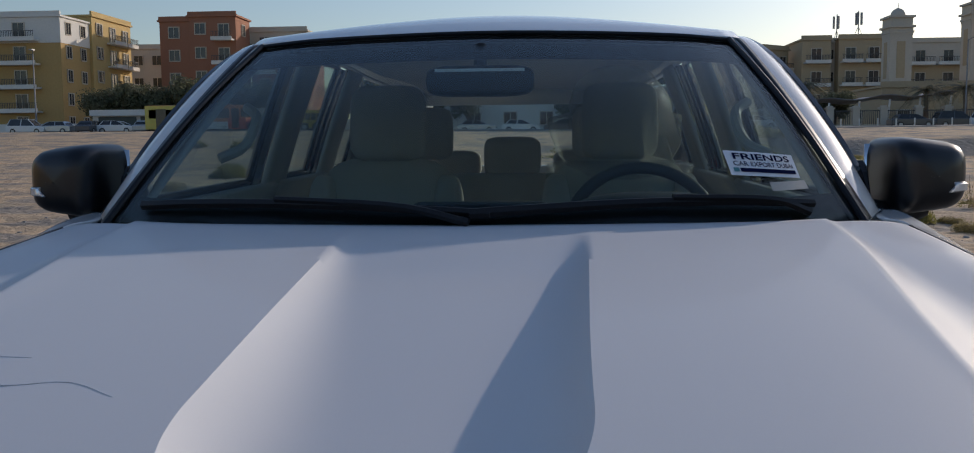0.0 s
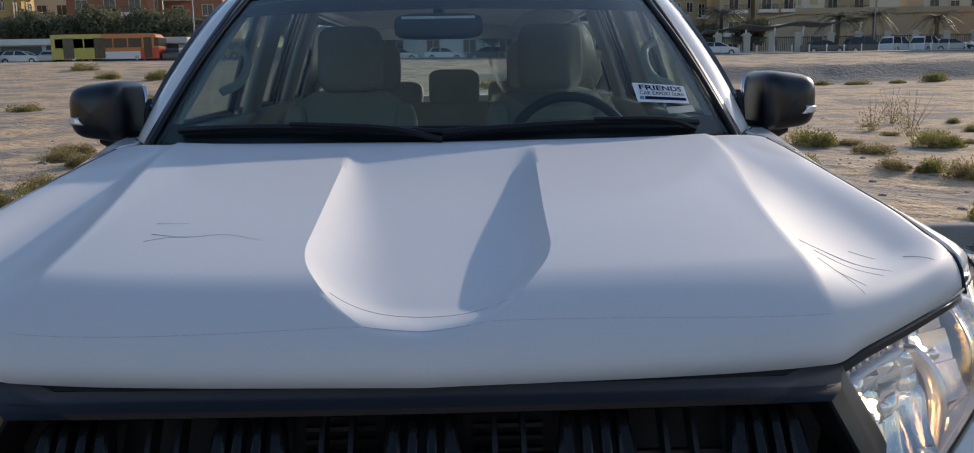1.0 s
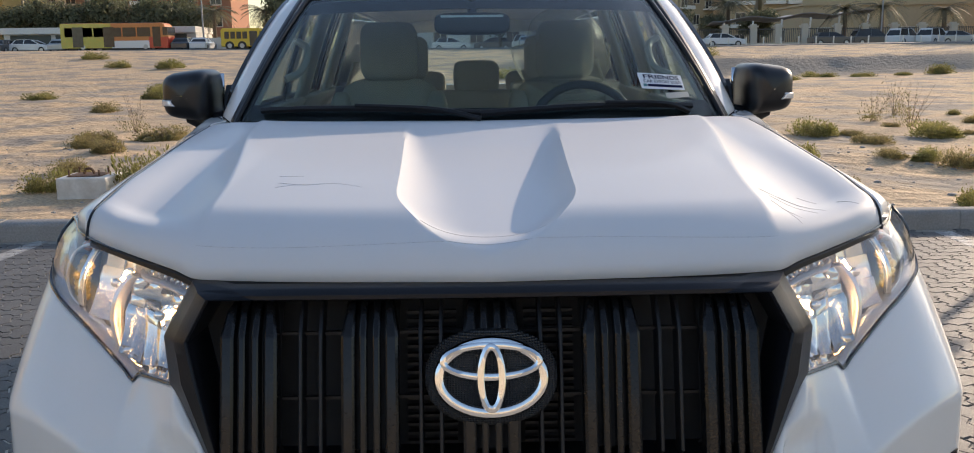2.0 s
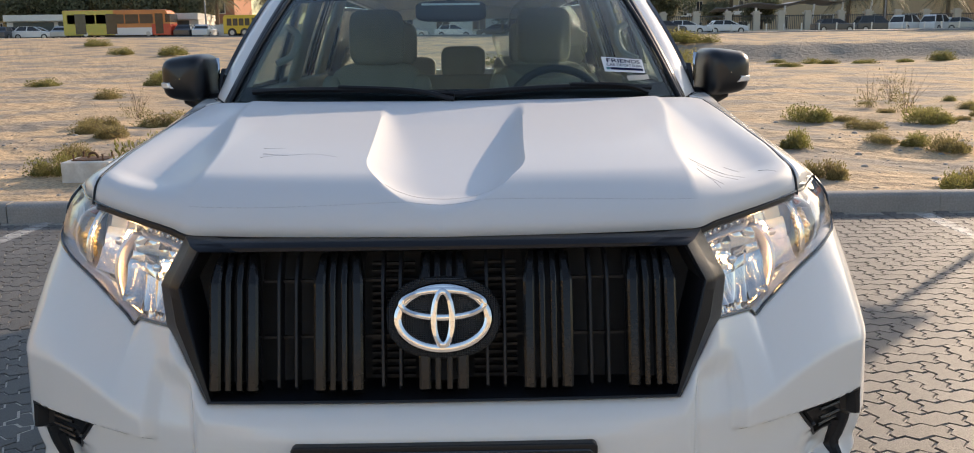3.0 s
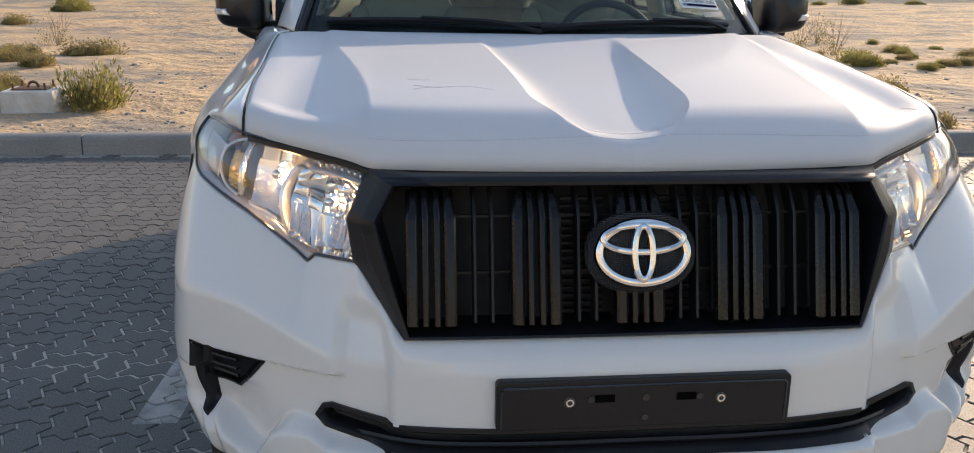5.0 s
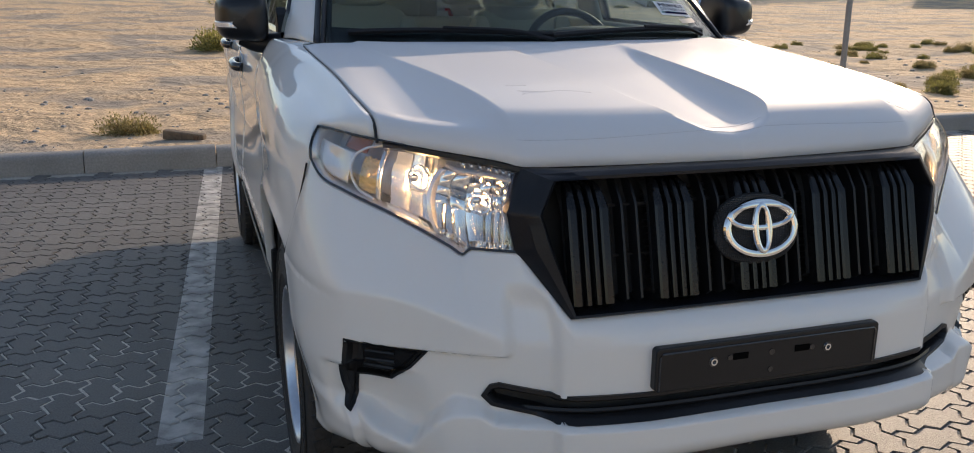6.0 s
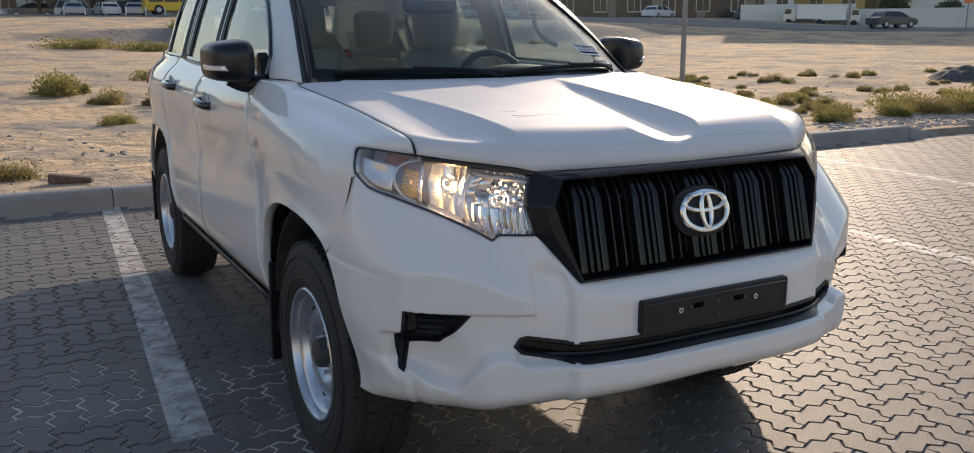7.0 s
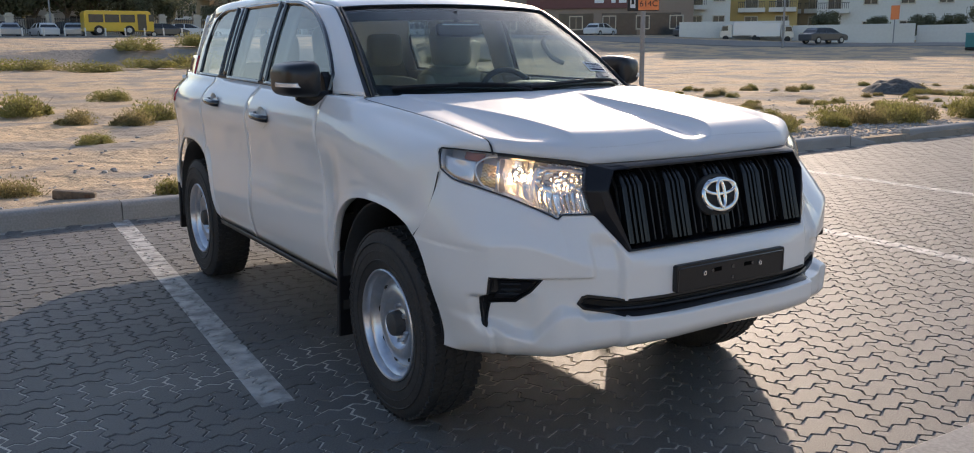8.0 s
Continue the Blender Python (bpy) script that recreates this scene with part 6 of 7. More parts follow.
seat(-0.37, 2.42), seat(0.37, 2.42, True)
rear_seat = part("rear_bench", soft_block((0, 3.45, 0.98), (0.66, 0.10, 0.30), 5), FABRIC, car, "beige rear bench")
part("bench_cushion", soft_block((0, 3.15, 0.72), (0.66, 0.28, 0.11), 5), FABRIC, rear_seat)
for x in (-0.37, 0.0, 0.37):
    part("headrest", soft_block((x, 3.50, 1.345 if x == 0 else 1.445), (0.12, 0.055, 0.085 if x == 0 else 0.11), 5.0), FABRIC, rear_seat)
third = part("third_row_seat", soft_block((0, 4.22, 0.98), (0.52, 0.08, 0.26), 5), FABRIC, car, "beige folding third-row seat")
for x in (-0.30, 0.30):
    part("headrest", soft_block((x, 4.24, 1.30), (0.12, 0.05, 0.07)), FABRIC, third)
dash = part("dashboard", grid([[(x, y, z - 0.02 * (abs(x) / 0.7) ** 2) for y, z in ((1.40, 1.20), (1.55, 1.225), (1.72, 1.23), (1.80, 1.21), (1.84, 1.15), (1.86, 0.95), (1.80, 0.7))] for x in np.linspace(-0.72, 0.72, 21)]), DASH, car, "dark dashboard", thick=0.02)
part("instrument_hood", moved(ellipsoid((0, 0, 0), (0.20, 0.13, 0.075), 24, 12, 2.6), pose(0.37, 1.75, 1.215)), DASH, dash)
part("centre_screen", prism([(-0.17, 1.17), (0.13, 1.17), (0.14, 1.262), (0.13, 1.27), (-0.16, 1.27), (-0.17, 1.262)], 1.72, 1.76, 1), DASH, dash, "dark centre display binnacle", bevel=0.008, smooth=0, fix=True)


def steering():
    m = pose(0.375, 1.95, 1.165, 66)
    ring_rows = []
    for i in range(48):
        a = 2 * math.pi * i / 48
        ring_rows.append([((0.188 + 0.016 * math.cos(b)) * math.cos(a), (0.188 + 0.016 * math.cos(b)) * math.sin(a), 0.016 * math.sin(b)) for b in np.linspace(0, 2 * math.pi, 10, False)])
    s = part("steering_wheel", moved(grid(ring_rows + [ring_rows[0]], True), m), DASH, car, "black steering wheel")
    part("wheel_hub", moved(ellipsoid((0, -0.01, -0.01), (0.085, 0.075, 0.035), 20, 10, 3), m), DASH, s)
    for a in (0, math.pi, -math.pi / 2):
        part("spoke", moved(tube([(0.07 * math.cos(a), 0.07 * math.sin(a), -0.01), (0.185 * math.cos(a), 0.185 * math.sin(a), 0)], 0.017, 8), m), DASH, s)


steering()
rv = part("rear_view_mirror", moved(ellipsoid((0, 0, 0), (0.128, 0.022, 0.036), 28, 12, 4.5), pose(-0.02, 1.84, 1.548, -8)), BLACK_PLASTIC, car, "black rear-view mirror")
part("mirror_mount", tube([(-0.02, 1.85, 1.575), (-0.02, 1.88, 1.632)], 0.016, 10), BLACK_PLASTIC, rv)
part("mirror_label", moved(box(-0.105, 0.105, -0.0235, -0.021, 0.018, 0.025), pose(-0.02, 1.84, 1.548, -8)), PAPER, rv, "white strip along the mirror's top", smooth=0)
for s in (-1, 1):
    f = (lambda q: q) if s > 0 else mirrored
    part("sun_visor", f(moved(soft_block((0, 0, 0), (0.19, 0.085, 0.012), 4), pose(0.33, 2.09, 1.648, 8))), TRIM, car, "folded beige sun visor")

# ---- things beside the paving ----


def concrete_block():
    b = thing("concrete_block", "white painted concrete foundation block with rusty bolts", "block", at=pose(-4.12, 8.16, ground_height(-4.12, 8.16) - 0.10, 0, 0, 4))
    part("block_body", box(-0.25, 0.25, -0.27, 0.27, 0.0, 0.30), BLOCKPAINT, b, bevel=0.015, smooth=0)
    part("base_plate", box(-0.17, 0.17, -0.17, 0.17, 0.302, 0.312), RUST, b, "rusty steel base plate", smooth=0)
    for x, y in ((-0.15, -0.15), (0.15, -0.15), (-0.15, 0.15), (0.15, 0.15)):
        part("anchor_bolt", tube([(x, y, 0.30), (x, y, 0.37)], 0.011, 8), RUST, b)
    part("anchor_loop", tube([(0.05 * math.cos(a), 0.0, 0.315 + 0.055 * math.sin(a)) for a in np.linspace(0, math.pi, 12)], 0.014, 8), RUST, b)


concrete_block()


def bus_stop():
    x, y = 6.35, 7.65
    z = ground_height(x, y)
    s = thing("bus_stop_sign", "grey pole with orange bus stop route sign", "sign", at=pose(x, y, z, 0, 0, -42))
    part("pole", tube([(0, 0, -0.2), (0, 0, 2.85)], 0.035, 14), POLE_GREY, s)
    part("sign_panel", box(-0.22, 0.22, -0.052, -0.036, 1.86, 2.62), BLACK_PLASTIC, s, bevel=0.008, smooth=0)
    part("orange_plate", box(-0.07, 0.215, -0.056, -0.0525, 1.868, 2.20), ORANGE, s, "orange route plate", smooth=0)
    part("pictogram", box(-0.18, -0.11, -0.056, -0.0525, 1.90, 2.06), PAPER, s, "white pictogram", smooth=0)
    part("pictogram", box(-0.165, -0.125, -0.058, -0.0565, 1.95, 2.03), DARK, s, smooth=0)
    c = bpy.data.curves.new("text", "FONT")
    c.body, c.size, c.align_x, c.align_y, c.extrude = "614C", 0.115, "CENTER", "CENTER", 0.0008
    ob = bpy.data.objects.new("text", c)
    me = bpy.data.meshes.new_from_object(ob)
    bpy.data.objects.remove(ob)
    me.transform(pose(0.073, -0.0575, 1.955, 90))
    me.materials.append(BLACK_PLASTIC)
    new("route_number", me).parent = s
    part("foot", lathe([(-0.1, 0.0), (-0.1, 0.09), (0.012, 0.09), (0.012, 0.0)], 16, "z"), POLE_GREY, s, fix=True)


bus_stop()


# ---- shrubs ----
def leaf_cloud(rng, n, spread, height, size, lift=0.25):
    """Small folded leaves on a low dome of uneven lobes."""
    lobes = [(rng.uniform(-0.6, 0.6) * spread, rng.uniform(-0.6, 0.6) * spread, rng.uniform(0.35, 1.0)) for _ in range(9)]
    v, f = [], []
    for _ in range(n):
        lx, ly, k = rng.choice(lobes)
        a, e, q = rng.uniform(0, 2 * math.pi), math.acos(rng.uniform(0.0, 1.0)), rng.uniform(0.45, 1.08)
        r = spread * 0.55 * k
        c = Vector((lx + r * q * math.sin(e) * math.cos(a), ly + r * q * math.sin(e) * math.sin(a), height * k * q * math.cos(e) * 1.0 + 0.02))
        d = (c - Vector((lx, ly, -0.1))).normalized() + Vector((rng.uniform(-0.6, 0.6), rng.uniform(-0.6, 0.6), rng.uniform(-0.2, 0.6)))
        d.normalize()
        s = d.cross(Vector((rng.uniform(-1, 1), rng.uniform(-1, 1), rng.uniform(-1, 1)))).normalized()
        ln, w = size * rng.uniform(0.7, 1.5), size * rng.uniform(0.16, 0.3)
        o = len(v)
        up = d.cross(s) * w * 0.4
        v += [tuple(c), tuple(c + d * ln * 0.5 + s * w + up), tuple(c + d * ln), tuple(c + d * ln * 0.5 - s * w + up)]
        f += [(o, o + 1, o + 2), (o, o + 2, o + 3)]
    return v, f


def twigs(rng, n, spread, height, r=0.004):
    out = []
    for _ in range(n):
        a = rng.uniform(0, 2 * math.pi)
        tip = Vector((math.cos(a) * spread * rng.uniform(0.2, 1), math.sin(a) * spread * rng.uniform(0.2, 1), height * rng.uniform(0.6, 1.1)))
        mid = tip * 0.5 + Vector((rng.uniform(-0.1, 0.1), rng.uniform(-0.1, 0.1), 0.05)) * spread
        out.append(tube([(0, 0, -0.05), tuple(mid), tuple(tip)], r, 4, r * 0.3))
        for _ in range(2):
            e = mid + Vector((rng.uniform(-0.3, 0.3), rng.uniform(-0.3, 0.3), rng.uniform(0.1, 0.4))) * spread
            out.append(tube([tuple(mid), tuple(e)], r * 0.6, 4, r * 0.2))
    return join(*out)


def make_shrub(seed, green):
    rng = random.Random(seed)
    label = ("low green desert shrub" if green == 1 else "dry yellowish desert shrub" if green == 0 else "bare dry desert bush") + " growing in sand"
    s = thing("shrub", label, "shrub", "desert shrubs", at=pose(0, 0, -50))
    if green == 2:
        part("stem", twigs(rng, 12, 0.5, 1.0, 0.005), TWIG, s)
        part("foliage", leaf_cloud(rng, 260, 0.5, 0.85, 0.05), LEAF_DRY, s, smooth=0)
    else:
        part("stem", twigs(rng, 18, 0.5, 0.42), TWIG, s)
        part("foliage", leaf_cloud(rng, 2600, 0.55, 0.5, 0.055), LEAF_GREEN if green else LEAF_DRY, s, smooth=0)
    return s


SHRUBS = {1: [make_shrub(i, 1) for i in (1, 2, 3)], 0: [make_shrub(i, 0) for i in (4, 5)], 2: [make_shrub(i, 2) for i in (6, 7)]}
placed = random.Random(3)


def put_shrub(x, y, size, kind=1, tall=1.0):
    base = placed.choice(SHRUBS[kind])
    m = pose(x, y, ground_height(x, y) - 0.02, 0, 0, placed.uniform(0, 360)) @ Matrix.Diagonal((size, size, size * tall, 1))
    o = copy_thing(base, m)
    o.matrix_basis = m
    return o


# (x, y, size, kind, height factor)
for row in ((-3.55, 8.25, 0.75, 1, 1.25), (-4.65, 8.4, 0.55, 1, 0.9), (-6.8, 14.6, 0.8, 0, 0.7), (-5.7, 15.0, 1.1, 0, 0.55), (-5.6, 12.4, 0.65, 0, 0.8), (-6.4, 13.3, 0.6, 0, 0.8), (-6.9, 16.8, 0.8, 2, 0.9), (-11.7, 32, 1.7, 1, 0.6), (-13, 36, 1.4, 1, 0.6),
            (-16, 32, 1.3, 1, 0.5), (-20, 58, 2.2, 1, 0.6), (-24, 60, 1.8, 1, 0.6), (-30, 70, 2.2, 1, 0.6), (-10.5, 24, 0.9, 0, 0.7), (-5.2, 10.2, 0.6, 0, 0.7),
            (5.9, 14.4, 0.85, 1, 0.8), (6.5, 14.5, 0.5, 0, 0.6), (7.6, 13.6, 0.85, 1, 0.7), (5.7, 10.2, 0.5, 1, 0.8), (5.95, 9.7, 0.6, 0, 0.8), (4.5, 6.75, 0.42, 1, 0.9), (4.9, 6.9, 0.5, 0, 0.9), (4.1, 10.1, 0.5, 1, 1.1), (3.55, 7.5, 0.5, 0, 1.0), (8.2, 17.4, 0.8, 2, 0.9), (8.5, 16.4, 0.9, 2, 1.0), (6.2, 13.0, 0.8, 0, 0.5), (5.4, 10.4, 0.5, 0, 0.6),
            (16, 46, 1.6, 1, 0.35), (20, 52, 2.0, 1, 0.35), (23, 53, 1.5, 1, 0.45), (28, 54, 1.9, 1, 0.7), (18, 54, 1.3, 1, 0.4), (33, 55, 1.6, 1, 0.4), (25.5, 53, 1.2, 1, 0.4), (15, 62, 3.0, 1, 0.5),
            (-0.5, 19.0, 1.5, 1, 0.7), (0.0, 16.5, 0.9, 0, 0.7), (0.85, 15.6, 0.9, 0, 0.7), (1.5, 16.6, 1.1, 1, 0.8), (-0.25, 12.2, 0.6, 1, 0.7), (-1.75, 7.7, 0.6, 0, 0.7), (-0.45, 6.75, 0.3, 1, 1.2), (2.0, 24, 1.2, 1, 0.6), (5.0, 46, 3.0, 1, 0.4), (8.5, 50, 3.2, 1, 0.4), (12, 55, 3.0, 1, 0.6), (9.5, 60, 3.2, 1, 0.6), (14, 61, 3.2, 1, 0.6), (2, 48, 3.6, 1, 0.35), (11, 49, 2.4, 1, 0.4)):
    put_shrub(*row)
for i in range(120):
    x = placed.uniform(8.2, 24)
    y = placed.uniform(8.6, 19) - 0.12 * (x - 8)
    put_shrub(x, y, placed.uniform(0.22, 0.52), placed.choice((1, 1, 0, 0)), placed.uniform(0.6, 1.0))
for x, y, s, k in ((9.3, 7.7, 1.0, 1), (9.9, 8.1, 1.1, 0), (10.6, 7.6, 1.0, 1), (11.6, 7.7, 1.3, 0), (12.4, 7.5, 1.5, 1), (13.4, 7.8, 1.6, 0), (14.4, 7.4, 1.6, 1), (15.6, 7.8, 1.6, 0), (12.0, 8.6, 1.3, 1), (14.0, 8.9, 1.4, 1), (8.8, 8.6, 0.8, 1), (9.6, 9.4, 0.7, 0)):
    put_shrub(x, y, s * 0.6, k, 0.9)
put_shrub(9.6, 19.5, 1.0, 2, 0.9)
for lst in SHRUBS.values():
    for o in lst:
        for c in (o, *o.children_recursive):
            bpy.data.objects.remove(c)

# driftwood, far bin and sign
plank = thing("wooden_beam", "weathered dark wooden beam lying on sand", "beam", at=pose(-1.25, 7.06, ground_height(-1.25, 7.06) + 0.025, 3, 6, -22))
part("beam", box(-0.19, 0.19, -0.045, 0.045, -0.04, 0.045), WOOD, plank, bevel=0.012, smooth=0)
part("nail_plate", box(0.10, 0.15, -0.048, -0.043, -0.02, 0.03), RUST, plank, smooth=0)


def bin_and_sign():
    x, y = -2.35 + 80 * math.sin(radians(60.0)), -2.15 + 80 * math.cos(radians(60.0))
    b = thing("waste_bin", "teal plastic wheeled waste bin by the side road", "waste bin", at=pose(x, y, ground_height(x, y), 0, 0, 20))
    part("bin_body", prism([(-0.5, 0.2), (0.5, 0.2), (0.62, 1.15), (-0.62, 1.15)], -0.5, 0.5, 1), TEAL, b, smooth=0, bevel=0.04, fix=True)
    part("lid", prism([(-0.65, 1.15), (0.65, 1.15), (0.6, 1.3), (-0.6, 1.3)], -0.53, 0.53, 1), TEAL, b, smooth=0, bevel=0.04, fix=True)
    for q in (-0.4, 0.4):
        part("bin_wheel", moved(tube([(0, -0.5, 0), (0, 0.5, 0)], 0.1, 10), pose(q, 0, 0.1)), RUBBER, b)
    x, y = -2.35 + 88 * math.sin(radians(55.9)), -2.15 + 88 * math.cos(radians(55.9))
    s = thing("road_sign", "small orange road sign on a thin post", "sign", at=pose(x, y, ground_height(x, y), 0, 0, -56))
    part("post", tube([(0, 0, -0.3), (0, 0, 3.4)], 0.05, 8), POLE_GREY, s)
    part("sign_panel", box(-0.35, 0.35, -0.06, -0.02, 2.2, 3.4), ORANGE, s, smooth=0, bevel=0.02)


bin_and_sign()

# gravel, stones, mound
rng = random.Random(12)
stones = []
for _ in range(2600):
    if rng.random() < 0.5:
        x, y = rng.uniform(-12, 16), 6.3 + abs(rng.gauss(0, 4))
    else:
        x, y = rng.uniform(8.5, 13), rng.uniform(6.25, 7.6)
    r = rng.choice((0.012, 0.015, 0.018, 0.022, 0.028, 0.045)) * rng.uniform(0.7, 1.3)
    stones.append(moved(ellipsoid((0, 0, 0), (r, r * rng.uniform(0.6, 1), r * 0.6), 6, 4), pose(x, y, ground_height(x, y), 0, 0, rng.uniform(0, 180))))
gravel = part("gravel", join(*stones), CONCRETE, smooth=30)
tagged(gravel, "loose grey stones scattered on sand", "gravel", kind="stuff")
md = []
for i in range(25):
    row = []
    for j in range(25):
        x, y = -1.1 + 2.2 * i / 24, -0.9 + 1.8 * j / 24
        h = 0.32 * max(1 - (x / 1.05) ** 2 - (y / 0.85) ** 2, 0) ** 0.8 * (1 + 0.5 * noise.noise((x * 4, y * 4, 8)))
        row.append((20.9 + x, 13.4 + y, ground_height(20.9, 13.4) - 0.05 + h))
    md.append(row)
tagged(part("rubble_mound", grid(md[::-1]), RUBBLE), "small mound of dark grey rubble on sand", "mound")

# ---- far roads ----


def ribbon(points, width, lift):
    p = path3([(x, y, 0) for x, y in points], 60)
    rows = []
    for i, q in enumerate(p):
        d = (p[min(i + 1, 59)] - p[max(i - 1, 0)]).normalized()
        n = Vector((-d.y, d.x, 0))
        row = []
        for o, dz in ((-width / 2 - 0.6, -0.5), (-width / 2, lift), (0, lift + 0.03), (width / 2, lift), (width / 2 + 0.6, -0.5)):
            e = q + n * o
            row.append((e.x, e.y, ground_height(e.x, e.y) + dz))
        rows.append(row)
    return grid(rows)


tagged(part("far_road", ribbon([(-120, 93.5), (-40, 93.5), (10, 93.5), (48, 93.0), (80, 92)], 8, 0.10), ASPHALT), "grey asphalt road across the sand lot", "road", kind="structure")
tagged(part("side_road", ribbon([(20, 92), (44, 77), (63, 59), (76, 41), (90, 14), (98, -30)], 7, 0.08), ASPHALT), "grey asphalt side road", "road", kind="structure")

# ---- buildings ----


def window_mesh(w, h):
    o = [(-w / 2, 0), (w / 2, 0), (w / 2, h), (-w / 2, h)]
    fr = []
    for x0, x1, z0, z1 in ((-w / 2 - 0.08, -w / 2 + 0.04, -0.08, h + 0.08), (w / 2 - 0.04, w / 2 + 0.08, -0.08, h + 0.08), (-w / 2, w / 2, h - 0.04, h + 0.08), (-w / 2, w / 2, -0.10, 0.04), (-0.03, 0.03, 0, h)):
        fr.append(box(x0, x1, -0.10, 0.05, z0, z1))
    return join(*fr), box(-w / 2, w / 2, -0.03, 0.03, 0, h)


WINDOWS = {}


def building(name, label, at, width, depth, height, wall, bays, storey=3.2, top=None, balconies=(), parapet=0.5, side_bays=0, end=0.0):
    """Front is at local y = 0, facing -y; the base is at local z = 0."""
    b = thing(name, label, "building", "far buildings", at=at)
    n = max(int(round(height / storey)), 1)
    split = height - storey if top else height
    part("wall", box(-width / 2, width / 2, 0, depth, -3, split), wall, b, smooth=0)
    if top:
        part("upper_wall", box(-width / 2 - 0.06, width / 2 + 0.06, -0.06, depth, split, height), top, b, smooth=0)
    part("roof", join(box(-width / 2 - 0.25, width / 2 + 0.25, -0.25, depth + 0.2, height, height + 0.25), box(-width / 2 - 0.1, width / 2 + 0.1, -0.1, 0.15, height + 0.25, height + parapet + 0.25)), top or wall, b, smooth=0)
    for k in range(n):
        z = k * (height / n) + 0.95
        for i in range(bays):
            x = -width / 2 + (width - end) * (i + 0.5) / bays
            w, h = min(1.5, width / bays * 0.5), 1.5
            bal = i in balconies and k > 0
            if bal:
                h, zz = 2.1, z - 0.75
            else:
                zz = z
            key = (round(w, 2), h)
            if key not in WINDOWS:
                f, p = window_mesh(w, h)
                WINDOWS[key] = (mesh("window", f, CREAM, 0), mesh("pane", p, WINDOW, 0))
            win = new("window", WINDOWS[key][0])
            win.parent, win.matrix_basis = b, pose(x, -0.06, zz)
            g = new("pane", WINDOWS[key][1])
            g.parent = win
            if bal:
                bw = width / bays * 0.44
                slab = part("balcony", join(box(x - bw, x + bw, -1.3, -0.06, zz - 0.25, zz - 0.02), box(x - bw, x + bw, -1.3, -1.2, zz - 0.02, zz + 0.28)), WHITE, b, smooth=0)
                bars = [box(x - bw, x + bw, -1.27, -1.23, zz + 0.95, zz + 1.02)]
                for q in np.arange(x - bw + 0.05, x + bw, 0.22):
                    bars.append(box(q, q + 0.05, -1.27, -1.23, zz + 0.25, zz + 0.97))
                part("railing", join(*bars), RAILING, slab, smooth=0)
        for i in range(side_bays):
            y = depth * (i + 0.5) / side_bays
            key = (1.2, 1.5)
            if key not in WINDOWS:
                f, p = window_mesh(1.2, 1.5)
                WINDOWS[key] = (mesh("window", f, CREAM, 0), mesh("pane", p, WINDOW, 0))
            for sx in (-1, 1):
                win = new("window", WINDOWS[key][0])
                win.parent, win.matrix_basis = b, pose(sx * (width / 2 + 0.06), y, z, 0, 0, 90 * sx)
                g = new("pane", WINDOWS[key][1])
                g.parent = win
    return b


Z0, ZL = 2.65, 2.85
building("apartment_building", "ochre apartment block with cream top storey and balconies", pose(-73.1, 110, ZL), 24, 7.2, 14.9, OCHRE, 4, top=WHITE, balconies=(0, 1, 2, 3), side_bays=2, end=2.7)
building("apartment_building", "yellow apartment block with small balconies", pose(-60.7, 122.8, ZL, 0, 0, 90), 11.2, 14, 15.9, YELLOW_WALL, 3, balconies=(1, 2))
building("apartment_building", "terracotta apartment block with balconies", pose(-47.2, 125, ZL), 6.8, 6, 16.7, TERRA, 2, balconies=(1,), side_bays=1)
building("apartment_building", "lower terracotta end of the apartment block", pose(-52.75, 125.1, ZL), 4.2, 6, 16.1, TERRA, 1)
building("apartment_building", "cream wing of the terracotta block", pose(-39.5, 131, ZL), 8.4, 10, 15.2, TERRA, 2, top=CREAM, balconies=(0,))
building("apartment_building", "pale cream apartment block behind", pose(-62, 140, ZL), 15, 10, 14.0, CREAM, 5)
building("apartment_building", "sand-coloured apartment wing with balconies", pose(34.6, 144, Z0, 0, 0, 38), 9, 10, 13.0, BEIGE, 3, balconies=(0, 2), side_bays=3)
building("apartment_building", "sand-coloured apartment block with arched balcony bay", pose(41.4, 143, Z0), 4.4, 12, 14.2, BEIGE, 1, balconies=(0,))
building("apartment_building", "cream stair bay between apartment blocks", pose(44.2, 145, Z0), 1.6, 12, 14.0, CREAM, 1)
building("apartment_building", "sand-coloured apartment block with wide balconies", pose(48.3, 143, Z0), 7.0, 12, 14.3, BEIGE, 2, balconies=(0, 1))
building("apartment_building", "cream apartment block with long balconies", pose(60.3, 146, Z0), 17, 12, 13.9, BEIGE, 4, top=CREAM, balconies=(0, 1, 2, 3))
building("apartment_building", "cream apartment block with many balconies", pose(83, 146, Z0), 20, 12, 13.0, CREAM, 6, balconies=(1, 3, 5))
building("prayer_hall", "low sand-coloured hall beside the minarets", pose(57, 114, Z0), 32, 14, 5.2, BEIGE, 6, storey=5.6, side_bays=1)
building("storehouse", "long low white building across the road", pose(2, 106, Z0), 34, 10, 3.6, WHITE, 8, storey=3.6)


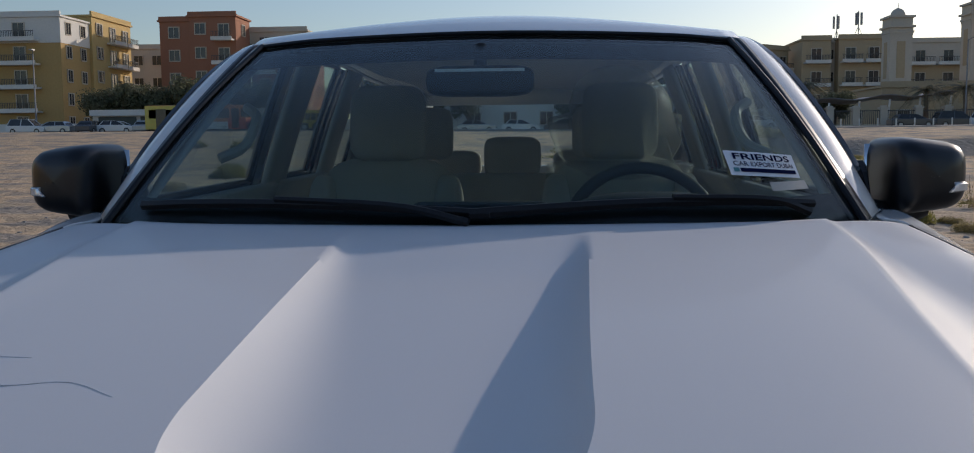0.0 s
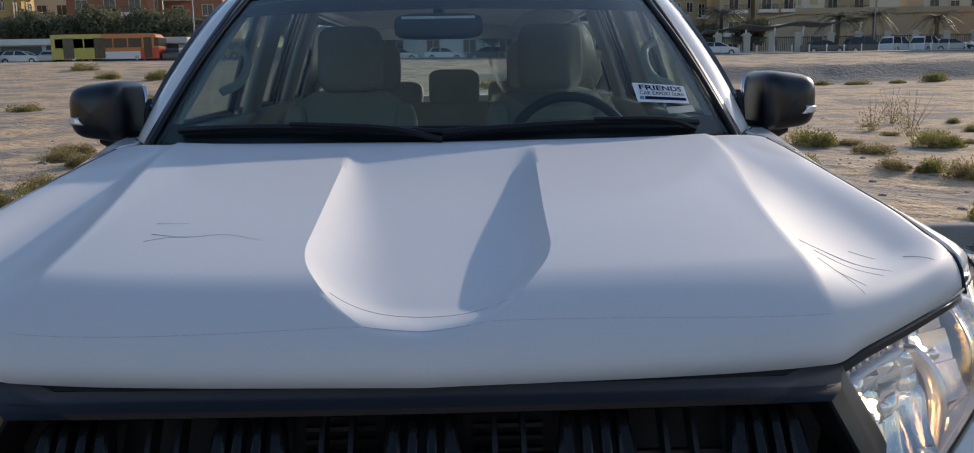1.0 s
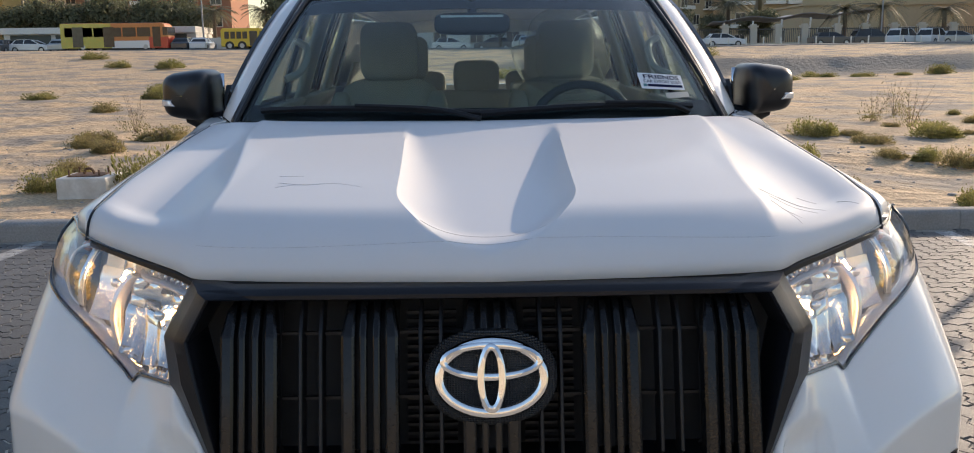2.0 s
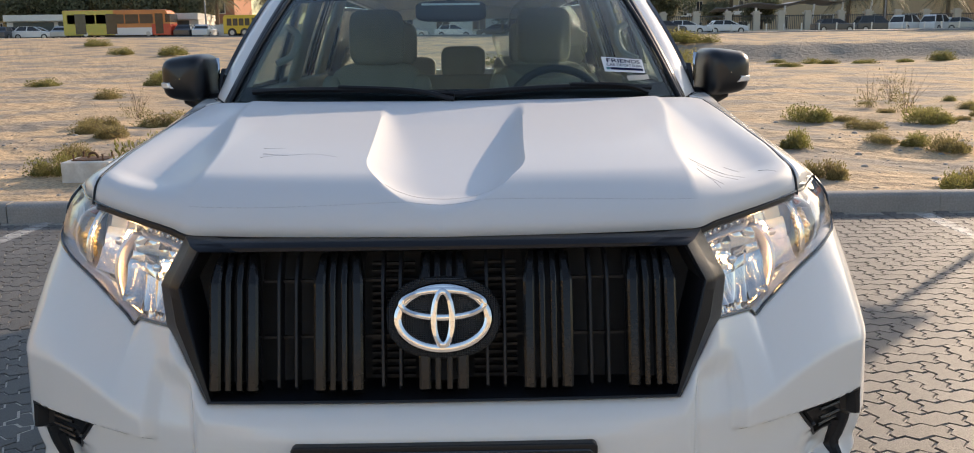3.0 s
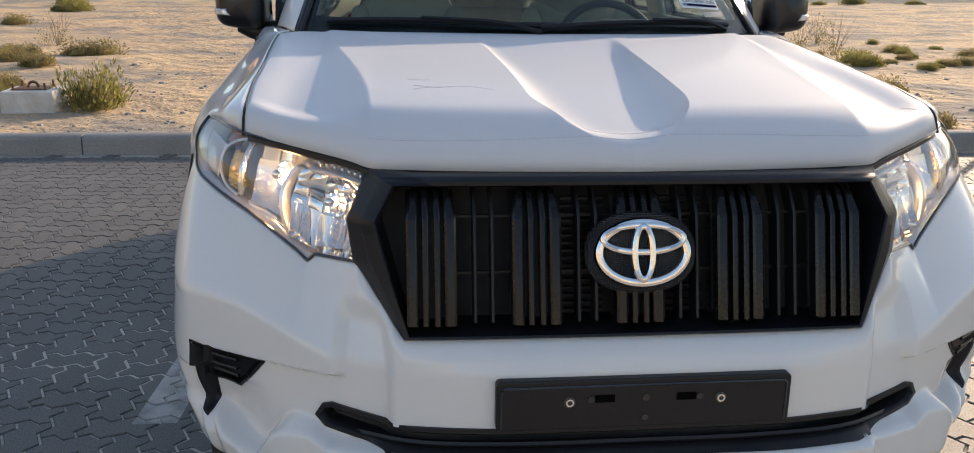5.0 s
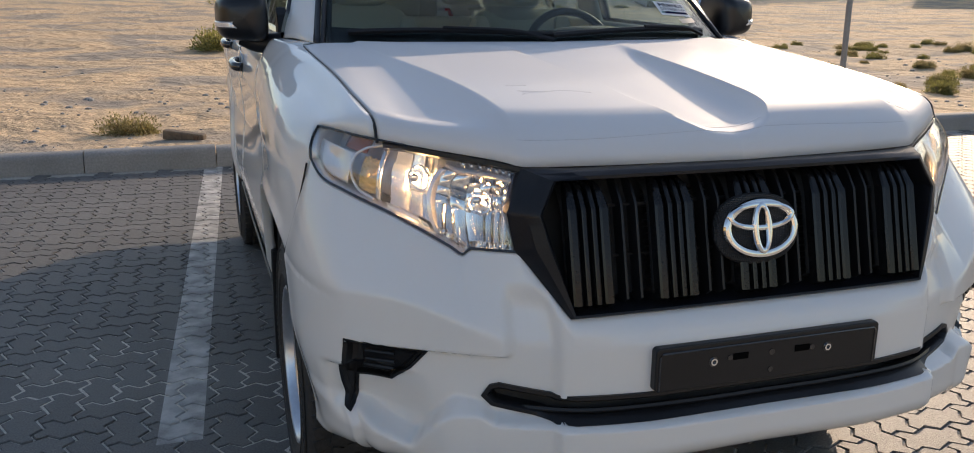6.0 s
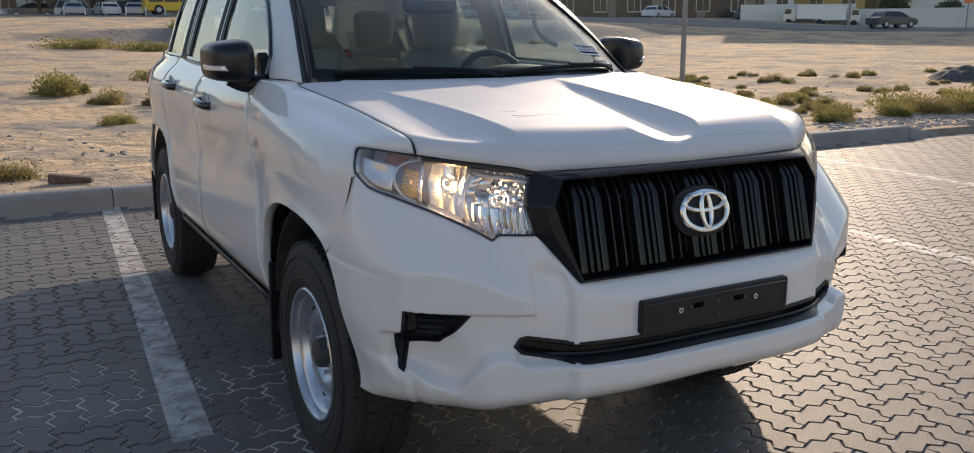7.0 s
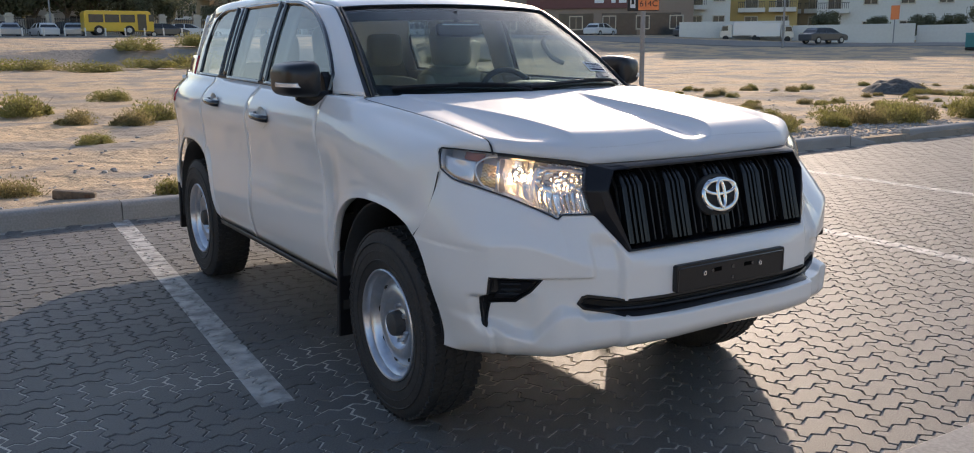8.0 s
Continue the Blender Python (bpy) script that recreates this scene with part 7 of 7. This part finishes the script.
def shed():
    b = thing("garage_row", "long white garage row with dark green doors", "garage", at=pose(-41, 98.5, ZL))
    part("wall", box(-10.4, 10.4, 0, 6, -1, 2.65), WHITE, b, smooth=0)
    part("roof", box(-10.5, 10.5, -0.5, 6.2, 2.05, 2.72), WHITE, b, smooth=0)
    green = GARAGE
    for i in range(4):
        part("garage_door", box(-9.7 + i * 4.9, -5.3 + i * 4.9, -0.06, 0.02, 0, 1.95), green, b, "dark garage door", smooth=0)


shed()
tagged(part("boundary_wall", box(-30.4, -18, 100, 100.25, 1, ZL + 1.5), WHITE, smooth=0), "plain white boundary wall", "wall")
tagged(part("boundary_wall", box(-95, -51.6, 99, 99.25, 1, ZL + 1.25), WHITE, smooth=0), "low white wall before the ochre apartments", "wall")


def minaret(x, y):
    m = thing("minaret", "square cream minaret with stepped balcony and dome", "minaret", "minarets", at=pose(x, y, Z0))
    part("shaft", box(-1.45, 1.45, -1.45, 1.45, -1, 12.6), CREAM, m, smooth=0)
    for a in range(4):
        part("panel", moved(box(-0.55, 0.55, -1.50, -1.40, 7.0, 11.8), Matrix.Rotation(a * math.pi / 2, 4, "Z")), BEIGE, m, smooth=0)
    for z, w in ((12.6, 1.5), (12.9, 1.6), (13.6, 1.75), (14.9, 1.7)):
        part("cornice", box(-w, w, -w, w, z, z + 0.28), CREAM, m, smooth=0)
    part("balcony_stage", box(-1.5, 1.5, -1.5, 1.5, 13.2, 13.8), CREAM, m, smooth=0)
    part("lantern", box(-1.45, 1.45, -1.45, 1.45, 13.8, 15.0), CREAM, m, smooth=0)
    part("dome", lathe([(15.1, 0.95), (15.5, 0.93), (15.9, 0.76), (16.15, 0.5), (16.3, 0.2), (16.35, 0.05), (17.0, 0.03)], 24, "z"), CREAM, m)
    return m


m1 = minaret(46.75, 125.0)
copy_thing(m1, pose(57.1, 125.0, Z0 + 1.6))


def antenna(x, y, z):
    a = thing("roof_antenna", "telecom antenna mast on a roof", "antenna", "roof antennas", at=pose(x, y, z))
    part("mast", tube([(0, 0, -0.5), (0, 0, 4.2)], 0.08, 6), POLE_GREY, a)
    for i in range(3):
        q = i * 2.1
        part("panel_antenna", box(0.45 * math.cos(q) - 0.15, 0.45 * math.cos(q) + 0.15, 0.45 * math.sin(q) - 0.1, 0.45 * math.sin(q) + 0.1, 2.0, 3.9), POLE_GREY, a, smooth=0)
    part("stay", tube([(0.9, 0, -0.3), (0, 0, 1.8)], 0.04, 5), POLE_GREY, a)
    part("stay", tube([(-0.9, 0, -0.3), (0, 0, 1.8)], 0.04, 5), POLE_GREY, a)
    return a


an = antenna(48.6, 146, Z0 + 14.8)
copy_thing(an, pose(45.6, 147, Z0 + 14.4, 0, 0, 40))


def canopy():
    c = thing("shade_canopy", "grey fabric shade canopy on white posts", "canopy", at=pose(35, 103, Z0))
    part("fabric", grid([[(x, y, 3.0 + 0.9 * (x + 9) / 18 - 0.35 * math.sin(math.pi * (y + 3) / 6) + 0.2 * math.sin(x)) for y in np.linspace(-3, 3, 7)] for x in np.linspace(-9, 9, 19)]), POLE_GREY, c, thick=0.06)
    for x in (-8, -4.8, -1.6, 1.6, 4.8, 8):
        part("post", tube([(x, -2.9, -1), (x + 0.35, -2.9, 3.1 + 0.05 * x)], 0.11, 6), WHITE, c)


canopy()
pillar_mesh = mesh("fence_pillar", join(box(-0.35, 0.35, -0.35, 0.35, -0.5, 2.1), box(-0.45, 0.45, -0.45, 0.45, 2.1, 2.28), box(-0.28, 0.28, -0.28, 0.28, 2.28, 2.45), box(-0.42, 0.42, -0.42, 0.42, -0.5, 0.35)), CREAM, 0)
fence = thing("compound_fence", "cream pillared fence with dark railings", "fence", at=pose(0, 98.5, Z0))
px = list(np.arange(5.5, 24, 3.6)) + [27.0, 30.1, 32.8, 35.7, 39.3, 42.3, 45.5, 48.6, 52.0, 55.2, 58.4]
for a in px:
    o = new("pillar", pillar_mesh)
    o.parent, o.matrix_basis = fence, pose(a, 0, 0)
bars = []
for a, b in zip(px, px[1:]):
    part("low_wall", box(a + 0.35, b - 0.35, -0.12, 0.12, -0.5, 0.45), CREAM, fence, smooth=0)
    part("top_rail", box(a + 0.35, b - 0.35, -0.03, 0.03, 1.85, 1.93), RAILING, fence, smooth=0)
    for q in np.arange(a + 0.5, b - 0.4, 0.2):
        bars.append(box(q, q + 0.05, -0.025, 0.025, 0.4, 2.0))
tagged(part("railing_bars", join(*bars), RAILING, fence, smooth=0), kind="stuff")
bollard = mesh("bollard", join(tube([(0, 0, -0.3), (0, 0, 0.85)], 0.07, 8), tube([(0, 0, 0.6), (0, 0, 0.75)], 0.075, 8)), WHITE, 30)
first = None
for i in range(30):
    o = new("bollard", bollard)
    o.matrix_basis = pose(4 + i * 1.75, 89.6, ground_height(4 + i * 1.75, 89.6))
    tagged(o, "white roadside bollard at the road's edge", "bollard", "roadside bollards")


def lamp_post(x, y, h=9.0):
    s = thing("street_lamp", "tall grey street lamp by the far road", "street lamp", "street lamps", at=pose(x, y, ground_height(x, y)))
    part("pole", tube([(0, 0, -0.3), (0, 0, h)], 0.11, 8, 0.06), POLE_GREY, s)
    part("arm", tube([(0, 0, h), (0.4, -0.6, h + 0.25), (0.7, -1.3, h + 0.3)], 0.05, 6), POLE_GREY, s)
    part("lamp_head", box(0.5, 0.9, -1.7, -1.1, h + 0.22, h + 0.36), POLE_GREY, s, smooth=0)
    return s


l0 = lamp_post(-29.4, 97.2)
for x, y in ((-57.5, 97.6), (9.0, 97), (43.5, 97), (59.2, 96), (62.5, 52.5)):
    copy_thing(l0, pose(x, y, ground_height(x, y)))


# ---- far vehicles ----
def bus(label, at, length, height, body, nose, windows, category="bus"):
    b = thing("bus", label, category, at=at)
    L, w = length, 2.4
    prof = [(0, 0.35), (L, 0.35), (L, height * 0.55), (L - 0.25, height * 0.93), (L - 0.5, height), (0.2, height), (0, height - 0.2)]
    part("body", prism(prof, 0, w, 1), body, b, smooth=0, bevel=0.08, fix=True)
    if nose:
        part("front_panel", prism([(L - 1.9, 0.33), (L + 0.02, 0.33), (L + 0.02, height * 0.5), (L - 1.9, height * 0.5)], -0.02, w + 0.02, 1), nose, b, smooth=0, fix=True)
    n = windows
    for i in range(n):
        x0 = 0.4 + (L - 2.0) * i / n
        part("window", box(x0, x0 + (L - 2.0) / n - 0.14, -0.03, 0.02, height * 0.52, height * 0.84), WINDOW, b, smooth=0)
    part("door", box(L - 1.5, L - 0.7, -0.04, 0.02, 0.45, height * 0.86), WINDOW, b, smooth=0)
    part("windscreen", box(L - 0.45, L + 0.03, -0.03, w + 0.03, height * 0.56, height * 0.85), WINDOW, b, smooth=0)
    for x in (L * 0.2, L - 2.3):
        for y in (-0.02, w - 0.26):
            part("wheel", moved(tube([(0, 0, 0), (0, 0.28, 0)], 0.46, 16), pose(x, y, 0.46)), RUBBER, b)
            part("rim", moved(tube([(0, -0.02, 0), (0, 0.30, 0)], 0.24, 12), pose(x, y, 0.46)), CAR_SILVER, b)
    return b


city = bus("long orange and lime city bus on the far road", pose(-43.2, 94.0, ZL + 0.05), 11.0, 2.9, BUS_ORANGE, BUS_RED, 6)
part("rear_panel", box(-0.02, 5.2, -0.03, 2.43, 0.36, 2.86), BUS_LIME, city, "lime green rear half", smooth=0)
part("skirt_panel", box(5.2, 9.1, -0.035, 2.435, 0.34, 1.1), CAR_WHITE, city, "white side panel", smooth=0)
for x in (1.2, 4.4):
    part("door", box(x, x + 1.1, -0.05, 0.02, 0.45, 2.5), WINDOW, city, smooth=0)
bus("yellow school minibus on the far road", pose(-26.7, 94.0, ZL + 0.05), 4.5, 2.25, BUS_YELLOW, None, 4)
bus("yellow school minibus with dark windows", pose(11.2, 91.2, Z0 + 0.2), 6.3, 2.3, BUS_YELLOW, None, 3)


def small_car(label, at, paint, suv=False):
    c = thing("parked_car", label, "car", "far parked cars", at=at)
    h, back = (1.72, -2.1) if suv else (1.43, -1.75)
    side = [(-2.2, 0.28), (2.2, 0.28), (2.25, 0.62), (2.1, 0.80), (1.15, 0.97), (back, 0.99), (-2.22, 0.90)]
    part("body", prism(side, -0.86, 0.86, 1), paint, c, smooth=0, bevel=0.09, fix=True)
    cabin = []
    for x, z, w in ((1.2, 0.95, 0.80), (0.30, h - 0.06, 0.62), (-0.3, h, 0.60), (back + 0.45, h - 0.03, 0.60), (back, 0.96, 0.78)):
        cabin.append([(x, -w, z), (x, w, z)])
    v, f = grid(cabin)
    part("window", (v, f + [(0, 2, 4, 6, 8), (9, 7, 5, 3, 1)]), WINDOW, c, "dark car glass", smooth=0, fix=True)
    roof = [[(x, y * w, z + 0.012) for y in (-1, 1)] for x, z, w in ((0.40, h - 0.09, 0.62), (0.25, h - 0.03, 0.615), (-0.3, h, 0.605), (back + 0.45, h - 0.02, 0.605), (back + 0.30, h - 0.18, 0.64))]
    part("roof", grid(roof), paint, c, smooth=0, thick=0.03)
    for y in (-1, 1):
        for x0, x1 in ((1.12, 0.34), (-0.45, -0.40), (back + 0.06, back + 0.42)):
            part("pillar", tube([(x0, y * 0.80, 0.97), (x1, y * 0.625, h - 0.06)], 0.05, 6), paint, c)
    for x in (-1.35, 1.4):
        for y in (-0.87, 0.67):
            part("wheel", moved(tube([(0, 0, 0), (0, 0.2, 0)], 0.33, 14), pose(x, y, 0.33)), RUBBER, c)
            part("rim", moved(tube([(0, -0.01, 0), (0, 0.21, 0)], 0.2, 10), pose(x, y, 0.33)), CAR_SILVER, c)
    return c


cw = small_car("white sedan parked by the far road", pose(21.8, 96, Z0), CAR_WHITE)
cs = small_car("white utility car parked by the far road", pose(45.4, 95.6, Z0, 0, 0, 32), CAR_WHITE, True)
cg = small_car("dark sedan parked by the far road", pose(37.5, 95.6, Z0), CAR_GREY)
cv = small_car("silver sedan parked by the far road", pose(51.2, 96, Z0), CAR_SILVER)
cd = small_car("dark utility car parked by the far road", pose(42.1, 96, Z0), CAR_GREY, True)
for src, x, y, a in ((cs, 48.6, 95.6, 35), (cw, 26.3, 96.5, 0), (cw, 54.6, 96, 180), (cg, -50.2, 96, 90), (cv, -54.6, 96.2, 180), (cw, -47.4, 96.2, 0), (cs, -57.5, 96, 0), (cv, -44.0, 96.4, 90), (cw, -3.0, 102, 0), (cg, 1.8, 102, 180), (cs, 6.0, 101.5, 0), (cv, -8.0, 102, 0), (cd, 10.5, 101.5, 180), (cw, -29.3, 96.6, 90), (cg, -31.2, 96.5, 90), (cw, 8.2, 96.2, 100), (cv, 10.9, 95.8, 80), (cg, 19.6, 95.9, 0), (cv, 5.2, 96, 90)):
    copy_thing(src, pose(x, y, ZL if x < -20 else Z0, 0, 0, a))
copy_thing(cg, pose(68.7, 53.1, ground_height(68.7, 53.1) + 0.12, 0, 0, -8))


def polar(az, d):
    return -2.35 + d * math.sin(radians(az)), -2.15 + d * math.cos(radians(az))


def facing(az, d, turn=0):
    x, y = polar(az, d)
    return pose(x, y, ground_height(x, y) - 0.2, 0, 0, -az + turn)


shop = building("shop_building", "brown shop row with dark red sign board", facing(37.5, 112), 28, 12, 9.0, BROWN, 7, storey=4.5)
part("sign_board", box(-6, 9, -0.3, -0.06, 3.4, 5.0), MAROON, shop, "dark red sign board", smooth=0)
for x0, w, h in ((2.2, 1.1, 0.5), (4.2, 0.5, 0.5), (5.1, 0.9, 0.35), (6.3, 0.5, 0.6)):
    part("sign_bar", box(x0, x0 + w, -0.36, -0.30, 4.0, 4.0 + h), PAPER, shop, "white bar of sign writing", smooth=0)
for i in range(5):
    part("shop_front", box(-12.5 + i * 5.2, -8.3 + i * 5.2, -0.12, 0.0, 0.2, 2.8), WINDOW, shop, "dark shop front", smooth=0)
building("apartment_building", "grey-white apartment block beside the shops", facing(44.8, 116), 8, 10, 13, WHITE, 3, balconies=(1,))
building("apartment_building", "ochre apartment block with pale balconies", facing(48.0, 120), 11, 10, 15, YELLOW_WALL, 3, balconies=(1, 2))
building("apartment_building", "ochre and cream apartment block", facing(51.6, 124), 9, 10, 15, BEIGE, 3, balconies=(0, 1))
building("apartment_building", "white apartment block with outside stair", facing(57.5, 118), 24, 10, 14, WHITE, 6, balconies=(0,))
building("apartment_building", "white apartment block further along", facing(69, 118), 26, 10, 12, CREAM, 7, balconies=(1, 4))
for az0, az1 in ((43.8, 50.2), (50.4, 57), (57.1, 65)):
    a, b = Vector((*polar(az0, 101), 0)), Vector((*polar(az1, 101 - 0.3 * (az1 - 50)), 0))
    d = b - a
    ln = d.length
    w = part("boundary_wall", box(0, ln, 0, 0.2, -1, 1.9), WHITE, smooth=0, bevel=0.02)
    w.matrix_basis = pose(a.x, a.y, ground_height(*((a + b) / 2).xy) - 0.1, 0, 0, math.degrees(math.atan2(d.y, d.x)))
    tagged(w, "long plain white boundary wall", "wall")


def truck(at):
    t = thing("parked_truck", "white and blue parked lorry", "truck", at=at)
    part("cargo_box", box(-3, 1.0, -1.1, 1.1, 0.8, 2.7), CAR_WHITE, t, smooth=0, bevel=0.04)
    part("cab", prism([(1.1, 0.5), (2.8, 0.5), (2.8, 1.5), (2.5, 2.3), (1.1, 2.4)], -1.05, 1.05, 1), CAR_SILVER, t, smooth=0, bevel=0.06, fix=True)
    part("cab_window", prism([(1.7, 1.5), (2.65, 1.5), (2.45, 2.15), (1.7, 2.15)], -1.07, 1.07, 1), WINDOW, t, smooth=0, fix=True)
    for x in (-2.1, 2.0):
        for y in (-1.1, 0.85):
            part("wheel", moved(tube([(0, 0, 0), (0, 0.25, 0)], 0.42, 14), pose(x, y, 0.42)), RUBBER, t)
    return t


t0 = truck(facing(47.4, 99.5, 180) @ Matrix.Diagonal((0.72, 0.72, 0.72, 1)))
copy_thing(t0, facing(49.3, 99.5)).matrix_basis = facing(49.3, 99.5) @ Matrix.Diagonal((0.72, 0.72, 0.72, 1))
copy_thing(cg, facing(44.4, 104, 62))
copy_thing(cw, facing(39.0, 104, 58))


# ---- trees and palms ----
def tree_mesh(seed, mat, h=4.5, spread=2.0):
    rng = random.Random(seed)
    t = thing("tree", "leafy dark green roadside tree", "tree", "roadside trees", at=pose(0, 0, -60))
    limbs = []
    for i in range(6):
        a = i * 1.05 + rng.uniform(-0.3, 0.3)
        e = Vector((math.cos(a) * spread * 0.6, math.sin(a) * spread * 0.6, h * rng.uniform(0.55, 0.85)))
        limbs.append(tube([(0, 0, h * 0.3), tuple(e * 0.5 + Vector((0, 0, h * 0.18))), tuple(e)], 0.09, 6, 0.02))
    part("trunk", join(tube([(0, 0, -0.4), (0.04, 0.03, h * 0.2), (0, 0, h * 0.42)], 0.16, 8, 0.10), *limbs), BARK, t)
    v, f = [], []
    lobes = [(Vector((rng.uniform(-1, 1) * spread * 0.7, rng.uniform(-1, 1) * spread * 0.7, h * rng.uniform(0.42, 0.85))), rng.uniform(0.35, 0.65) * spread) for _ in range(14)]
    for _ in range(3600):
        c0, r = rng.choice(lobes)
        d = Vector((rng.gauss(0, 1), rng.gauss(0, 1), rng.gauss(0, 1))).normalized()
        c = c0 + d * r * rng.uniform(0.5, 1.05)
        s = d.cross(Vector((rng.uniform(-1, 1), rng.uniform(-1, 1), rng.uniform(-1, 1)))).normalized()
        q = d.cross(s)
        k = rng.uniform(0.10, 0.20)
        o = len(v)
        v += [tuple(c - s * k), tuple(c + q * k * 0.5), tuple(c + s * k), tuple(c - q * k * 0.5 + d * 0.05)]
        f += [(o, o + 1, o + 2), (o, o + 2, o + 3)]
    part("crown", (v, f), mat, t, smooth=0)
    return t


trees = [tree_mesh(i, LEAF_HAZED) for i in (1, 2, 3)]
rt = random.Random(9)
for x, y, s in ((-53.5, 105.5, 1.25), (-51.5, 106, 1.35), (-46, 105.5, 1.3), (-42.5, 106, 1.5), (-39, 105.8, 1.35), (-35.5, 106, 1.4), (-49, 105.8, 1.3), (-32, 105.6, 1.2), (-20.5, 101.5, 1.5), (-17.5, 102.5, 1.4), (-14, 102, 1.2), (27, 103.5, 0.85), (33.5, 107.5, 1.0), (5.5, 100.2, 1.3), (8, 100.6, 1.5), (11, 100.4, 1.6), (14, 100.8, 1.5), (17, 100.4, 1.3), (2.5, 100.8, 1.2), (21, 101, 1.2), (-9, 101.5, 1.0)):
    z = ground_height(x, y)
    copy_thing(rt.choice(trees), pose(x, y, z, 0, 0, rt.uniform(0, 360)) @ Matrix.Diagonal((s, s, s, 1))).matrix_basis = pose(x, y, z, 0, 0, rt.uniform(0, 360)) @ Matrix.Diagonal((s, s, s, 1))
for az, d, s in ((52.2, 104, 0.7), (55.0, 104, 0.6), (57.4, 103, 0.65), (58.9, 103, 0.65), (60.6, 102, 0.8)):
    x, y = polar(az, d)
    o = copy_thing(rt.choice(trees), pose(x, y, 0))
    o.matrix_basis = pose(x, y, ground_height(x, y), 0, 0, rt.uniform(0, 360)) @ Matrix.Diagonal((s, s, s, 1))
for t in trees:
    for c in (t, *t.children_recursive):
        bpy.data.objects.remove(c)


def palm(x, y, h):
    rng = random.Random(int(x * 7 + y))
    p = thing("palm_tree", "date palm with arching fronds", "palm tree", "date palms", at=pose(x, y, ground_height(x, y)))
    part("trunk", tube([(0, 0, -0.3), (0.05, 0, h * 0.5), (0, 0, h)], 0.24, 10, 0.2), BARK, p)
    v, f = [], []
    for i in range(38):
        a, up = i * 2.399, rng.uniform(-0.25, 1.1)
        d = Vector((math.cos(a), math.sin(a), 0))
        pts = [Vector((0, 0, h)) + d * 2.7 * q + Vector((0, 0, 1.6 * up * q - (1.2 + 0.7 * (1 - up)) * q * q)) for q in np.linspace(0, 1, 9)]
        side = d.cross(Vector((0, 0, 1)))
        for k in range(1, 9):
            for sgn in (-1, 1):
                for m in range(3):
                    c = pts[k - 1] + (pts[k] - pts[k - 1]) * m / 3
                    e = c + side * sgn * 0.48 * (1 - 0.5 * k / 9) + (pts[k] - pts[k - 1]) * 0.7 - Vector((0, 0, 0.16))
                    w = (pts[k] - pts[k - 1]).normalized() * 0.045
                    o = len(v)
                    v += [tuple(c - w), tuple(c + w), tuple(e)]
                    f.append((o, o + 1, o + 2))
    part("fronds", (v, f), PALM_HAZED, p, smooth=0)
    return p


for x, y, h in ((41.0, 100.8, 4.2), (45.2, 101, 4.4), (52.5, 101.5, 4.0), (28.8, 104.0, 5.0), (-24, 103, 4.5), (-30, 103.5, 4.6)):
    palm(x, y, h)

# ---- the far side of the parking, behind and beside the walk ----
building("apartment_building", "ochre apartment block across the parking", pose(-52, 2, -0.1, 0, 0, 90), 60, 12, 13, YELLOW_WALL, 12, balconies=(1, 4, 7, 10))
# Unseen block, added only to fill reflections and bounced light from behind.
building("apartment_building", "unseen cream block added behind the parking for reflections", pose(-8, -62, -0.1, 0, 0, 180), 90, 12, 14, CREAM, 16, balconies=(2, 5, 8, 11, 14))

# ---- pavers, one by one beside the car ----
paving = thing("pavers", "interlocking grey zigzag concrete pavers in herringbone bond", "paving", kind="structure")
near, rest = [], []
for x, y, lx in pavers():
    if -2.1 < x < 0.75 and -0.62 < y < 1.9 and not (-0.65 < x < 0.0 and y > 0.75) and len(near) < 300 and (x > 0.1 or x < -0.75):
        near.append((x, y, lx))
    else:
        rest.append((x, y, lx))
kinds = {True: mesh("paver", paver_shape(True), PAVER, 0), False: mesh("paver", paver_shape(False), PAVER, 0)}
rng = random.Random(5)
for x, y, lx in near:
    o = new("paver", kinds[lx])
    o.parent = paving
    o.matrix_basis = pose(x, y, rng.uniform(-0.0012, 0.0012), rng.uniform(-0.25, 0.25), rng.uniform(-0.25, 0.25), 0)
V, F, count = [], [], 0
shapes = {k: paver_shape(k) for k in (True, False)}
for x, y, lx in rest:
    sv, sf = shapes[lx]
    tx, ty, dz = rng.uniform(-0.004, 0.004), rng.uniform(-0.004, 0.004), rng.uniform(-0.0012, 0.0012)
    V += [(x + a, y + b, c + dz + tx * a + ty * b) for a, b, c in sv]
    F += [tuple(i + count for i in q) for q in sf]
    count += len(sv)
field = part("paver_field", (V, F), PAVER, paving, smooth=0)
tagged(field, kind="stuff")
